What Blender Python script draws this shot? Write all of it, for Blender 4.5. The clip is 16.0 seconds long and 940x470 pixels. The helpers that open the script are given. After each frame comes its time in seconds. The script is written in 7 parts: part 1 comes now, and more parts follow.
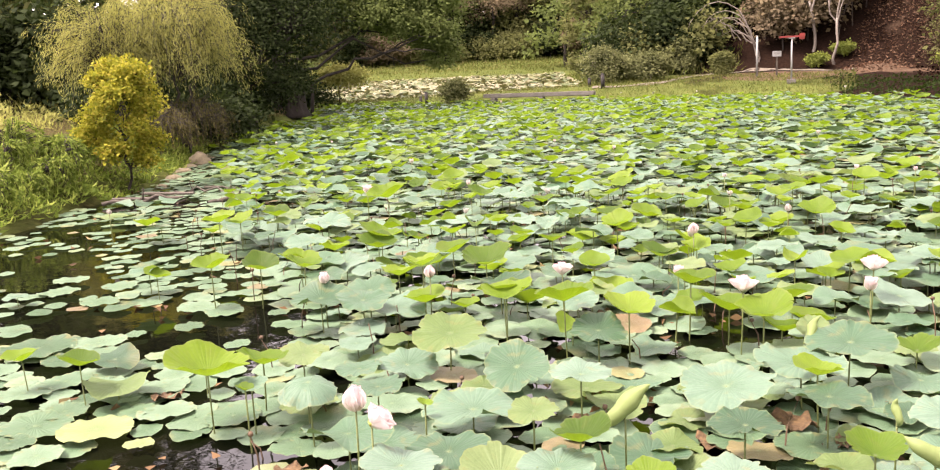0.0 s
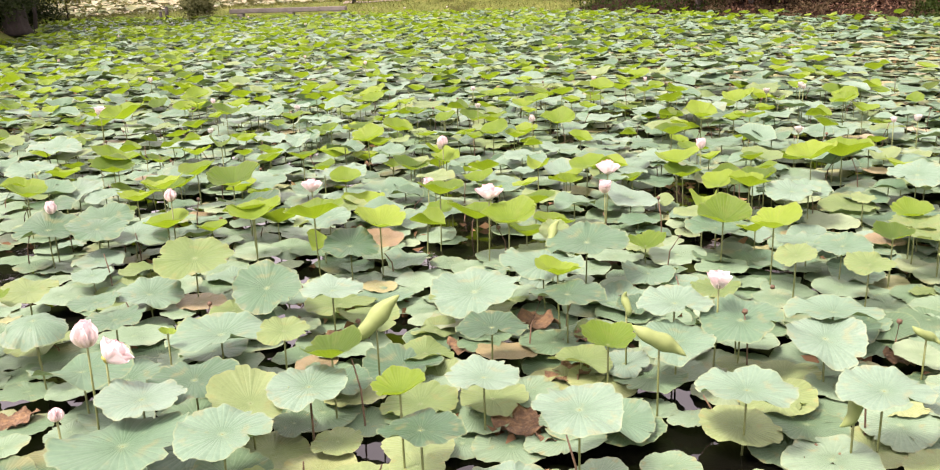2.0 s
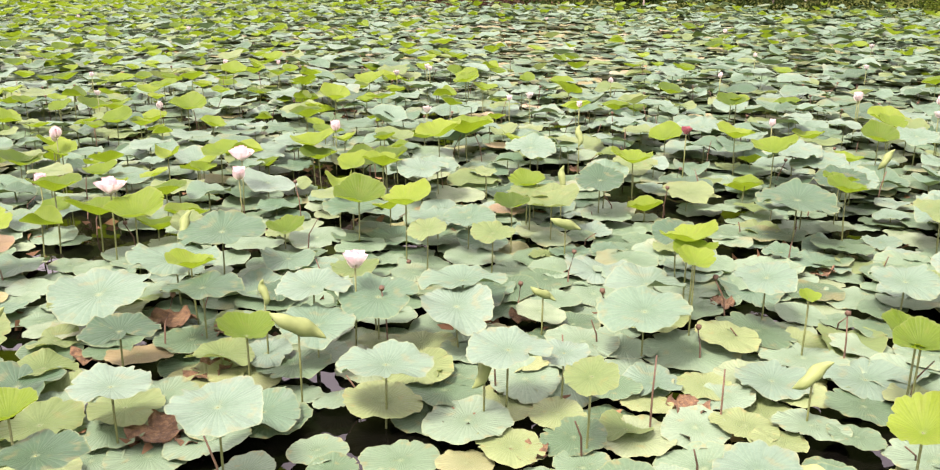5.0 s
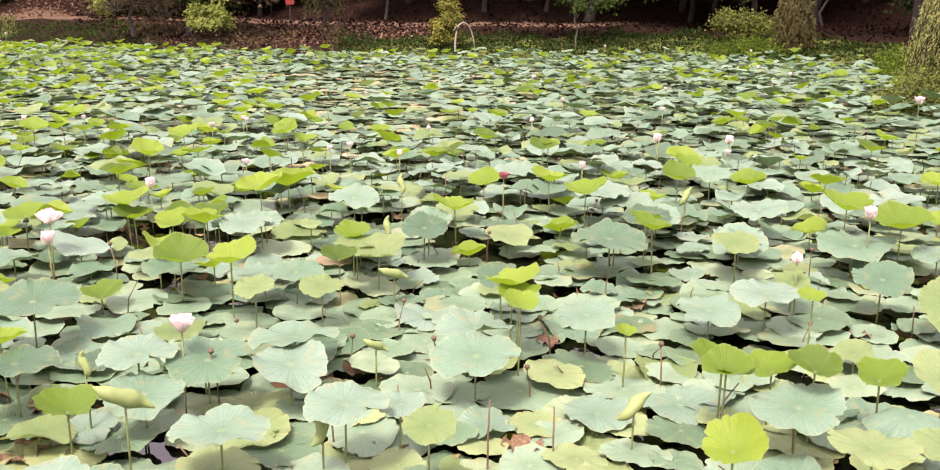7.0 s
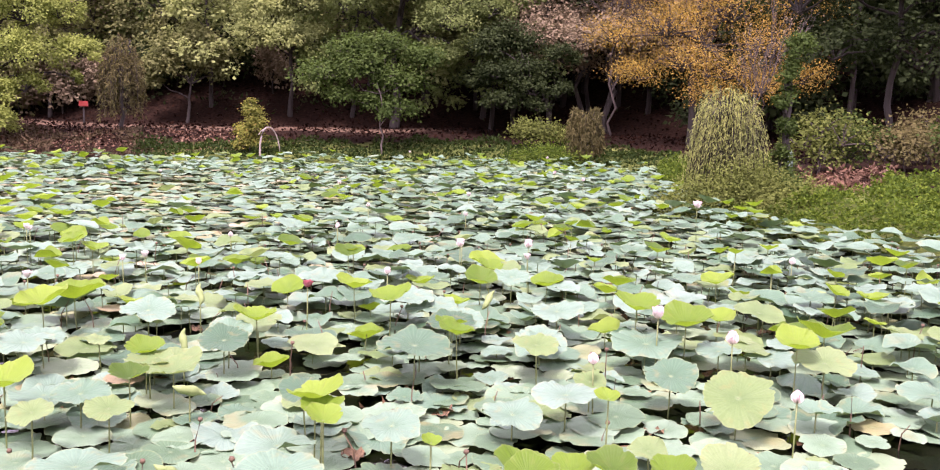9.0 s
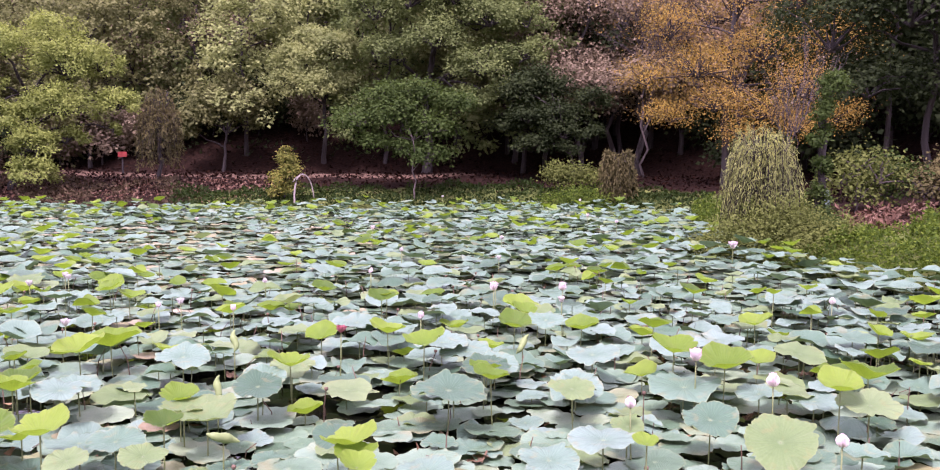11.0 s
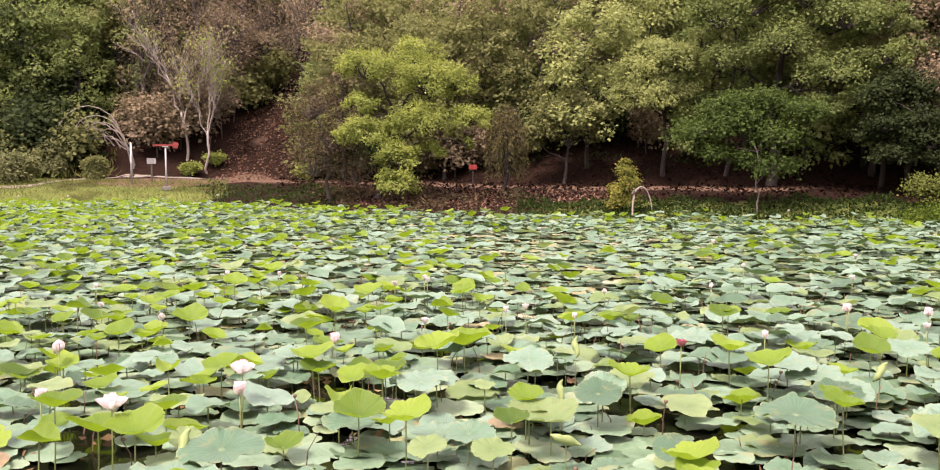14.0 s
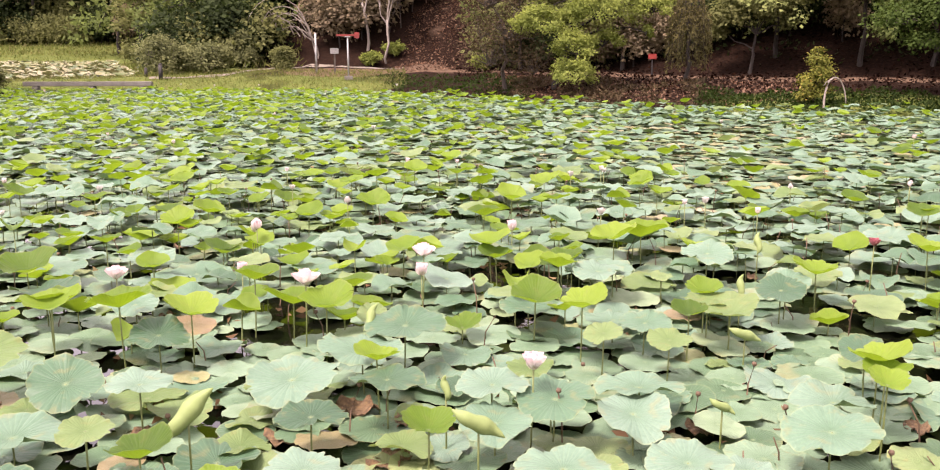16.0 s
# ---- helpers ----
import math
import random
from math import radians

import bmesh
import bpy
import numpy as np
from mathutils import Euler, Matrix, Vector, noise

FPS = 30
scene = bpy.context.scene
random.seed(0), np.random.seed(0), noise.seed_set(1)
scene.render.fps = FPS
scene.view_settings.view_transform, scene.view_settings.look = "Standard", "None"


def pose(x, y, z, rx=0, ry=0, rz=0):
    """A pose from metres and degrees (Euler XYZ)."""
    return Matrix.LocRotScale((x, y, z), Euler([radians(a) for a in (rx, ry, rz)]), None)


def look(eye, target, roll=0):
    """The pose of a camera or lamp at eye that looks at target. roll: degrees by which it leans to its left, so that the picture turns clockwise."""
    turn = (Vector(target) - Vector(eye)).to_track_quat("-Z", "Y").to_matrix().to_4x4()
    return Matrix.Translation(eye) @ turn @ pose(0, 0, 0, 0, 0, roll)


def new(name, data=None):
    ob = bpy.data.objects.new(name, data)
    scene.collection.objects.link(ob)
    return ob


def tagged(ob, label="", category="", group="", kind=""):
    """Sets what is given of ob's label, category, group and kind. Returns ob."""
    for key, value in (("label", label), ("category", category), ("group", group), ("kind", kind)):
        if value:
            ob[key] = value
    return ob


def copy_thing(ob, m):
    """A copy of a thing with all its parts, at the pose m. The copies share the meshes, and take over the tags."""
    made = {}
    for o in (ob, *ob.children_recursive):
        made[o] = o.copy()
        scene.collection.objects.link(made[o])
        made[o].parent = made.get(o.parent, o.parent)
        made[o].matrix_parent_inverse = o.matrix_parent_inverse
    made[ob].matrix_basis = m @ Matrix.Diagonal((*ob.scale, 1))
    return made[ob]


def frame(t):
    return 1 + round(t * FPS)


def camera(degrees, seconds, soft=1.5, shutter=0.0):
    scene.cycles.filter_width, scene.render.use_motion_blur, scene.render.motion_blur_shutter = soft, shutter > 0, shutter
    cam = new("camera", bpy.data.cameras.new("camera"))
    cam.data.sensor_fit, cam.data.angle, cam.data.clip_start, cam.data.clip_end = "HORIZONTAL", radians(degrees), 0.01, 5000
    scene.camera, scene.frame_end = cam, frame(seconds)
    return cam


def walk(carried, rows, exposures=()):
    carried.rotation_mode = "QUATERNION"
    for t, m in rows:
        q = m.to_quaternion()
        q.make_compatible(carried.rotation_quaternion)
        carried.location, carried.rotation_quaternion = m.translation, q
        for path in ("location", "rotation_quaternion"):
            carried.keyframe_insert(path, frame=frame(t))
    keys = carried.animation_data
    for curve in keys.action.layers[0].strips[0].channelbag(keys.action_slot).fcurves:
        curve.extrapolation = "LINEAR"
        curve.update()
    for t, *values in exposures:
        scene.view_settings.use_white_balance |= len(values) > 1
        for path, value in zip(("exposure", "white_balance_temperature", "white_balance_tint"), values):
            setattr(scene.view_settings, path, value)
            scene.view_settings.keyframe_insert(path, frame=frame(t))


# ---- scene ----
cam = camera(53.8, 16.0, soft=1.15)
PATH = [
    (0, (-0.097, -0.056, 2.296), (-0.462, 1.876, 1.93), -2.9),
    (0.5, (-0.08, -0.033, 2.286), (-0.331, 1.902, 1.848), -2.9),
    (1, (-0.064, -0.009, 2.276), (-0.184, 1.925, 1.778), -2.6),
    (1.5, (-0.032, 0.016, 2.257), (-0.018, 1.943, 1.722), -2.4),
    (2, (-0.012, 0.035, 2.242), (0.125, 1.951, 1.685), -2.2),
    (2.5, (-0.005, 0.043, 2.237), (0.236, 1.945, 1.67), -1.9),
    (3, (0.023, 0.057, 2.227), (0.388, 1.938, 1.652), -1.6),
    (3.5, (0.045, 0.058, 2.231), (0.525, 1.914, 1.659), -1.4),
    (4, (0.061, 0.066, 2.22), (0.613, 1.903, 1.651), -1.3),
    (4.5, (0.088, 0.072, 2.22), (0.79, 1.849, 1.627), -0.5),
    (5, (0.106, 0.083, 2.216), (0.949, 1.793, 1.614), -0.0),
    (5.2, (0.114, 0.083, 2.221), (1.007, 1.77, 1.623), 0.2),
    (7.3, (0.039, 0.033, 2.299), (1.266, 1.534, 1.808), 0.3),
    (7.5, (0.044, 0.037, 2.303), (1.308, 1.513, 1.829), 0.4),
    (8, (0.072, 0.04, 2.31), (1.429, 1.448, 1.893), 0.7),
    (8.5, (0.072, 0.016, 2.322), (1.483, 1.39, 1.976), 1.1),
    (9, (0.093, 0.016, 2.333), (1.595, 1.304, 2.041), 1.4),
    (9.2, (0.098, 0.018, 2.333), (1.625, 1.281, 2.061), 1.4),
    (11.3, (0.123, 0.033, 2.322), (1.544, 1.429, 2.145), 0.1),
    (11.5, (0.115, 0.031, 2.326), (1.497, 1.467, 2.162), -0.0),
    (12, (0.077, 0.023, 2.324), (1.342, 1.563, 2.168), -0.2),
    (12.5, (0.07, 0.022, 2.326), (1.221, 1.651, 2.181), -0.3),
    (13, (0.047, 0.006, 2.328), (1.105, 1.698, 2.194), -0.2),
    (13.5, (0.032, 0.014, 2.327), (1.009, 1.751, 2.162), 0.0),
    (14, (0.016, 0.005, 2.33), (0.91, 1.786, 2.155), -0.0),
    (14.5, (-0.003, 0.004, 2.325), (0.805, 1.823, 2.125), 0.1),
    (15, (-0.013, 0.031, 2.308), (0.702, 1.877, 2.024), 0.0),
    (15.5, (-0.019, 0.028, 2.299), (0.609, 1.893, 1.94), 0.0),
    (16, (-0.031, 0.02, 2.297), (0.506, 1.903, 1.893), -0.2),
]
EXPOSURES = [
    (0.0, 2.21, 7150, 28), (2.0, 2.09, 7080, 31), (3.0, 2.08, 7050, 32), (5.2, 2.06, 7000, 34), (7.4, 2.11, 6920, 35), (8.0, 2.19, 6900, 35), (8.5, 2.24, 6900, 35), (9.0, 2.27, 6250, 50),
    (9.2, 2.27, 6150, 52), (11.3, 2.04, 5800, 62), (13.0, 2.04, 5750, 65), (13.5, 2.09, 6900, 35), (16.0, 2.09, 6950, 34),
]
walk(cam, [(t, look(eye, target, roll)) for t, eye, target, roll in PATH], EXPOSURES)

# ---- light: a bright hazy sky with a softened sun behind thin cloud ----
SUN_AZ, SUN_EL = -112.0, 64.0
world = bpy.data.worlds.new("sky")
scene.world = world
world.use_nodes = True
wn, wl = world.node_tree.nodes, world.node_tree.links
background = wn["Background"]
sky_tex = wn.new("ShaderNodeTexSky")
sky_tex.sky_type = "NISHITA"
sky_tex.sun_disc = False
sky_tex.sun_elevation, sky_tex.sun_rotation = radians(SUN_EL), radians(SUN_AZ)
sky_tex.dust_density, sky_tex.air_density = 4.0, 1.0
cloud = wn.new("ShaderNodeMix")
cloud.data_type = "RGBA"
cloud.inputs[0].default_value = 0.72
cloud.inputs[7].default_value = (7.9, 7.6, 7.5, 1)
wl.new(sky_tex.outputs[0], cloud.inputs[6])
wl.new(cloud.outputs[2], background.inputs[0])
background.inputs[1].default_value = 0.12

sun = new("sun", bpy.data.lights.new("sun", "SUN"))
sun.data.energy, sun.data.angle, sun.data.color = 2.3, radians(14), (1.0, 0.965, 0.90)
a, e = radians(SUN_AZ), radians(SUN_EL)
sun.matrix_world = look((60 * math.sin(a) * math.cos(e), 60 * math.cos(a) * math.cos(e), 60 * math.sin(e)), (0, 0, 0))

# ---- materials ----
def material(name):
    m = bpy.data.materials.new(name)
    m.use_nodes = True
    return m, m.node_tree.nodes, m.node_tree.links, m.node_tree.nodes["Principled BSDF"]


def ramp_node(nodes, stops):
    r = nodes.new("ShaderNodeValToRGB")
    els = r.color_ramp.elements
    while len(els) < len(stops):
        els.new(0.5)
    for el, (p, c) in zip(els, stops):
        el.position, el.color = p, (*c, 1)
    return r


def noise_node(nodes, links, scale, detail=4, coord="Object", vector=None):
    n = nodes.new("ShaderNodeTexNoise")
    n.inputs["Scale"].default_value, n.inputs["Detail"].default_value = scale, detail
    if vector is None:
        tc = nodes.new("ShaderNodeTexCoord")
        vector = tc.outputs[coord]
    links.new(vector, n.inputs["Vector"])
    return n


def mix_color(nodes, links, fac, a_socket, b_socket, mode="MIX"):
    m = nodes.new("ShaderNodeMix")
    m.data_type, m.blend_type = "RGBA", mode
    for sock, val in ((m.inputs[0], fac), (m.inputs[6], a_socket), (m.inputs[7], b_socket)):
        if isinstance(val, (int, float)):
            sock.default_value = val
        elif isinstance(val, tuple):
            sock.default_value = (*val, 1)
        else:
            links.new(val, sock)
    return m.outputs[2]


def math_node(nodes, links, op, a_val, b_val=0.0):
    m = nodes.new("ShaderNodeMath")
    m.operation = op
    for sock, val in ((m.inputs[0], a_val), (m.inputs[1], b_val)):
        if isinstance(val, (int, float)):
            sock.default_value = val
        else:
            links.new(val, sock)
    return m.outputs[0]


def add_bump(nodes, links, bsdf, height, strength, distance=0.01):
    b = nodes.new("ShaderNodeBump")
    b.inputs["Strength"].default_value, b.inputs["Distance"].default_value = strength, distance
    links.new(height, b.inputs["Height"])
    links.new(b.outputs[0], bsdf.inputs["Normal"])


def random_socket(nodes, links):
    """One random value a piece: by object and by joined island together."""
    g, o = nodes.new("ShaderNodeNewGeometry"), nodes.new("ShaderNodeObjectInfo")
    return math_node(nodes, links, "FRACT", math_node(nodes, links, "ADD", g.outputs["Random Per Island"], o.outputs["Random"]))


def see_through(nodes, links, bsdf, color, share):
    """Mixes in light that passes through a thin leaf."""
    tr, mx = nodes.new("ShaderNodeBsdfTranslucent"), nodes.new("ShaderNodeMixShader")
    links.new(color, tr.inputs[0])
    mx.inputs[0].default_value = share
    links.new(bsdf.outputs[0], mx.inputs[1])
    links.new(tr.outputs[0], mx.inputs[2])
    links.new(mx.outputs[0], nodes["Material Output"].inputs[0])


def lotus_material(name, stops, through_tint, share, rough=0.42, spots=0.25):
    m, nodes, links, bsdf = material(name)
    rnd = random_socket(nodes, links)
    base = ramp_node(nodes, stops)
    links.new(rnd, base.inputs[0])
    uv = nodes.new("ShaderNodeUVMap")
    sep = nodes.new("ShaderNodeSeparateXYZ")
    links.new(uv.outputs[0], sep.inputs[0])
    # some twenty veins run out from the middle
    wave = math_node(nodes, links, "SINE", math_node(nodes, links, "MULTIPLY", sep.outputs[0], math.tau * 21))
    vein = math_node(nodes, links, "POWER", math_node(nodes, links, "ABSOLUTE", wave), 0.55)
    vein = math_node(nodes, links, "SUBTRACT", 1.0, vein)
    middle = nodes.new("ShaderNodeMapRange")
    middle.inputs[1].default_value, middle.inputs[2].default_value = 0.03, 0.12
    middle.inputs[3].default_value, middle.inputs[4].default_value = 0.4, 0.0
    links.new(sep.outputs[1], middle.inputs[0])
    light = math_node(nodes, links, "MAXIMUM", math_node(nodes, links, "MULTIPLY", vein, 0.10), middle.outputs[0])
    blotch = noise_node(nodes, links, 9.0, 5, "Object")
    fine = noise_node(nodes, links, 60.0, 3, "Object")
    shade = ramp_node(nodes, [(0.28, (0.6, 0.66, 0.6)), (0.5, (0.95, 0.97, 0.95)), (0.72, (1.16, 1.13, 1.08))])
    links.new(blotch.outputs[0], shade.inputs[0])
    col = mix_color(nodes, links, 0.4, base.outputs[0], shade.outputs[0], "MULTIPLY")
    # deeper green round the stalk, which also paints in the shading of the dished middle
    depth = ramp_node(nodes, [(0.0, (0.72, 0.80, 0.70)), (0.45, (0.95, 0.97, 0.94)), (1.0, (1.07, 1.05, 1.05))])
    links.new(sep.outputs[1], depth.inputs[0])
    col = mix_color(nodes, links, 1.0, col, depth.outputs[0], "MULTIPLY")
    col = mix_color(nodes, links, light, col, (0.23, 0.29, 0.155))
    rim = nodes.new("ShaderNodeMapRange")
    rim.inputs[1].default_value, rim.inputs[2].default_value = 0.955, 1.0
    links.new(math_node(nodes, links, "ADD", sep.outputs[1], math_node(nodes, links, "MULTIPLY", math_node(nodes, links, "SUBTRACT", fine.outputs[0], 0.5), 0.06)), rim.inputs[0])
    col = mix_color(nodes, links, math_node(nodes, links, "MULTIPLY", rim.outputs[0], 0.35), col, (0.23, 0.24, 0.10))
    grain = ramp_node(nodes, [(0.35, (0.8, 0.82, 0.8)), (0.65, (1.12, 1.1, 1.1))])
    links.new(noise_node(nodes, links, 24.0, 8, "Object").outputs[0], grain.inputs[0])
    col = mix_color(nodes, links, 0.4, col, grain.outputs[0], "MULTIPLY")
    # yellowed and brown spots towards the rim
    spot = nodes.new("ShaderNodeMapRange")
    spot.inputs[1].default_value, spot.inputs[2].default_value = 0.62, 0.72
    patch = noise_node(nodes, links, 3.1, 6, "Object")
    links.new(math_node(nodes, links, "ADD", patch.outputs[0], math_node(nodes, links, "MULTIPLY", sep.outputs[1], 0.06)), spot.inputs[0])
    col = mix_color(nodes, links, math_node(nodes, links, "MULTIPLY", spot.outputs[0], spots), col, (0.19, 0.155, 0.055))
    links.new(col, bsdf.inputs["Base Color"])
    bsdf.inputs["Roughness"].default_value = rough
    bsdf.inputs["Specular IOR Level"].default_value = 0.16
    bsdf.inputs["Sheen Weight"].default_value = 0.03
    height = math_node(nodes, links, "ADD", math_node(nodes, links, "MULTIPLY", vein, -0.7), math_node(nodes, links, "MULTIPLY", fine.outputs[0], 0.25))
    add_bump(nodes, links, bsdf, height, 0.3, 0.008)
    see_through(nodes, links, bsdf, mix_color(nodes, links, 0.7, col, through_tint), share)
    return m


def foliage_material(name, stops, tint, share=0.35, rough=0.7, gloss=0.06, vary=0.4):
    m, nodes, links, bsdf = material(name)
    base = ramp_node(nodes, stops)
    leaf = math_node(nodes, links, "ADD", math_node(nodes, links, "MULTIPLY", random_socket(nodes, links), vary), 0.5 - 0.5 * vary)
    links.new(leaf, base.inputs[0])
    patch = noise_node(nodes, links, 0.8, 3, "Object")
    shade = ramp_node(nodes, [(0.3, (0.7, 0.72, 0.7)), (0.7, (1.2, 1.15, 1.05))])
    links.new(patch.outputs[0], shade.inputs[0])
    col = mix_color(nodes, links, 1.0, base.outputs[0], shade.outputs[0], "MULTIPLY")
    links.new(col, bsdf.inputs["Base Color"])
    bsdf.inputs["Roughness"].default_value = rough
    bsdf.inputs["Specular IOR Level"].default_value = gloss
    see_through(nodes, links, bsdf, mix_color(nodes, links, 0.6, col, tint), share)
    return m


def rough_material(name, stops, scale=4.0, rough=0.85, bump=0.4, fine=30.0, stretch=(1, 1, 1)):
    m, nodes, links, bsdf = material(name)
    tc, mp = nodes.new("ShaderNodeTexCoord"), nodes.new("ShaderNodeMapping")
    mp.inputs["Scale"].default_value = stretch
    links.new(tc.outputs["Object"], mp.inputs[0])
    n1 = noise_node(nodes, links, scale, 6, vector=mp.outputs[0])
    n2 = noise_node(nodes, links, fine, 4, vector=mp.outputs[0])
    total = math_node(nodes, links, "ADD", math_node(nodes, links, "MULTIPLY", n1.outputs[0], 0.65), math_node(nodes, links, "MULTIPLY", n2.outputs[0], 0.35))
    r = ramp_node(nodes, stops)
    links.new(total, r.inputs[0])
    links.new(r.outputs[0], bsdf.inputs["Base Color"])
    bsdf.inputs["Roughness"].default_value = rough
    add_bump(nodes, links, bsdf, n2.outputs[0], bump, 0.02)
    return m


LEAF_BLUE = lotus_material("lotus_leaf_blue_green", [(0.0, (0.0233, 0.058, 0.03)), (0.22, (0.053, 0.107, 0.0621)), (0.5, (0.0827, 0.145, 0.0963)), (0.8, (0.0954, 0.157, 0.111)), (1.0, (0.106, 0.166, 0.124))], (0.127, 0.22, 0.0214), 0.12, 0.45)
LEAF_PALE = lotus_material("lotus_leaf_pale", [(0.0, (0.0962, 0.151, 0.0501)), (1.0, (0.14, 0.195, 0.0824))], (0.198, 0.275, 0.053), 0.3, 0.5)
LEAF_YOUNG = lotus_material("lotus_leaf_young", [(0.0, (0.0376, 0.0787, 0.008)), (0.4, (0.0799, 0.144, 0.01)), (0.7, (0.122, 0.197, 0.014)), (1.0, (0.155, 0.23, 0.024))], (0.169, 0.278, 0.004), 0.42, 0.5, 0.12)
LEAF_ROLLED = lotus_material("rolled_lotus_leaf", [(0.0, (0.20, 0.25, 0.055)), (1.0, (0.27, 0.31, 0.085))], (0.24, 0.30, 0.03), 0.25, 0.5, 0.1)
OLD_LEAF = lotus_material("lotus_leaf_old", [(0.0, (0.04, 0.065, 0.022)), (0.4, (0.11, 0.13, 0.05)), (0.7, (0.19, 0.175, 0.09)), (1.0, (0.30, 0.27, 0.19))], (0.16, 0.16, 0.04), 0.15, 0.5, 0.5)
PAD = lotus_material("floating_leaf", [(0.0, (0.0405, 0.0827, 0.0408)), (0.25, (0.0742, 0.133, 0.0748)), (0.55, (0.103, 0.167, 0.102)), (0.85, (0.121, 0.188, 0.123)), (0.96, (0.146, 0.196, 0.102)), (0.985, (0.173, 0.17, 0.0748)), (1.0, (0.136, 0.0933, 0.0562))], (0.146, 0.223, 0.0454), 0.1, 0.42, 0.4)
PAD_PALE = lotus_material("pale_floating_leaf", [(0.0, (0.117, 0.165, 0.0647)), (0.6, (0.152, 0.204, 0.0883)), (1.0, (0.181, 0.215, 0.0942))], (0.175, 0.231, 0.0471), 0.12, 0.42, 0.4)
WITHERED = rough_material("withered_leaf", [(0.3, (0.045, 0.022, 0.010)), (0.5, (0.12, 0.070, 0.030)), (0.7, (0.27, 0.165, 0.07))], 6.0, 0.8, 0.7, 40)
STALK = rough_material("stalk", [(0.3, (0.06, 0.078, 0.024)), (0.7, (0.132, 0.162, 0.042))], 8.0, 0.6, 0.3, 60)
DRY_STALK = rough_material("dry_stalk", [(0.3, (0.036, 0.021, 0.012)), (0.7, (0.12, 0.072, 0.036))], 8.0, 0.8, 0.3, 60)
SEED = rough_material("seed_head", [(0.3, (0.228, 0.216, 0.03)), (0.7, (0.33, 0.3, 0.06))], 30.0, 0.6, 0.4, 90)
BARK = rough_material("bark", [(0.25, (0.00716, 0.005, 0.00354)), (0.55, (0.0205, 0.015, 0.0108)), (0.8, (0.041, 0.032, 0.0236))], 5.0, 0.9, 0.8, 30, (1, 1, 0.25))
BARK_GREY = rough_material("grey_brown_bark", [(0.25, (0.0263, 0.0199, 0.0158)), (0.55, (0.0556, 0.0427, 0.0342)), (0.8, (0.0878, 0.0712, 0.0573))], 5.0, 0.9, 0.6, 30, (1, 1, 0.3))
BARK_PALE = rough_material("pale_bark", [(0.25, (0.096, 0.078, 0.06)), (0.55, (0.204, 0.174, 0.144)), (0.8, (0.312, 0.282, 0.246))], 5.0, 0.85, 0.6, 30, (1, 1, 0.3))
STONE = rough_material("bank_stone", [(0.25, (0.0756, 0.0594, 0.0342)), (0.55, (0.162, 0.134, 0.0812)), (0.8, (0.227, 0.2, 0.128))], 3.0, 0.9, 0.7, 25)
CONCRETE = rough_material("concrete", [(0.3, (0.0912, 0.0816, 0.0696)), (0.7, (0.163, 0.149, 0.13))], 3.0, 0.9, 0.3, 40)
PATHWAY = rough_material("pale_path", [(0.3, (0.09, 0.0743, 0.054)), (0.7, (0.153, 0.131, 0.101))], 1.2, 0.95, 0.3, 20)
PLANK = rough_material("old_plank", [(0.3, (0.0315, 0.0252, 0.0189)), (0.7, (0.101, 0.084, 0.063))], 3.0, 0.9, 0.7, 30, (0.2, 1, 1))
DARK_POST = rough_material("dark_post", [(0.3, (0.0072, 0.006, 0.0054)), (0.7, (0.03, 0.024, 0.021))], 5.0, 0.8, 0.4, 30)
WHITE_PAINT = rough_material("white_paint", [(0.3, (0.207, 0.207, 0.194)), (0.7, (0.288, 0.288, 0.275))], 3.0, 0.5, 0.1, 30)
RED_PAINT = rough_material("red_paint", [(0.3, (0.173, 0.0124, 0.00825)), (0.7, (0.239, 0.0248, 0.0165))], 3.0, 0.5, 0.1, 30)
GREEN_PAINT = rough_material("pale_green_paint", [(0.3, (0.078, 0.12, 0.096)), (0.7, (0.126, 0.18, 0.15))], 3.0, 0.5, 0.1, 30)


def petal_material():
    m, nodes, links, bsdf = material("lotus_petal")
    uv = nodes.new("ShaderNodeUVMap")
    sep = nodes.new("ShaderNodeSeparateXYZ")
    links.new(uv.outputs[0], sep.inputs[0])
    r = ramp_node(nodes, [(0.0, (0.56, 0.50, 0.34)), (0.35, (0.70, 0.63, 0.60)), (0.8, (0.72, 0.55, 0.55)), (1.0, (0.68, 0.40, 0.44))])
    streak = noise_node(nodes, links, 25.0, 3, "Object")
    links.new(math_node(nodes, links, "ADD", sep.outputs[1], math_node(nodes, links, "MULTIPLY", math_node(nodes, links, "SUBTRACT", streak.outputs[0], 0.5), 0.3)), r.inputs[0])
    o = nodes.new("ShaderNodeObjectInfo")
    col = mix_color(nodes, links, math_node(nodes, links, "MULTIPLY", o.outputs["Random"], 0.7), r.outputs[0], (0.74, 0.66, 0.64))
    links.new(col, bsdf.inputs["Base Color"])
    bsdf.inputs["Roughness"].default_value = 0.55
    see_through(nodes, links, bsdf, col, 0.35)
    return m


def plain_petal(name, c1, c2):
    m, nodes, links, bsdf = material(name)
    r = ramp_node(nodes, [(0.3, c1), (0.7, c2)])
    links.new(noise_node(nodes, links, 20.0, 3).outputs[0], r.inputs[0])
    links.new(r.outputs[0], bsdf.inputs["Base Color"])
    bsdf.inputs["Roughness"].default_value = 0.55
    see_through(nodes, links, bsdf, r.outputs[0], 0.3)
    return m


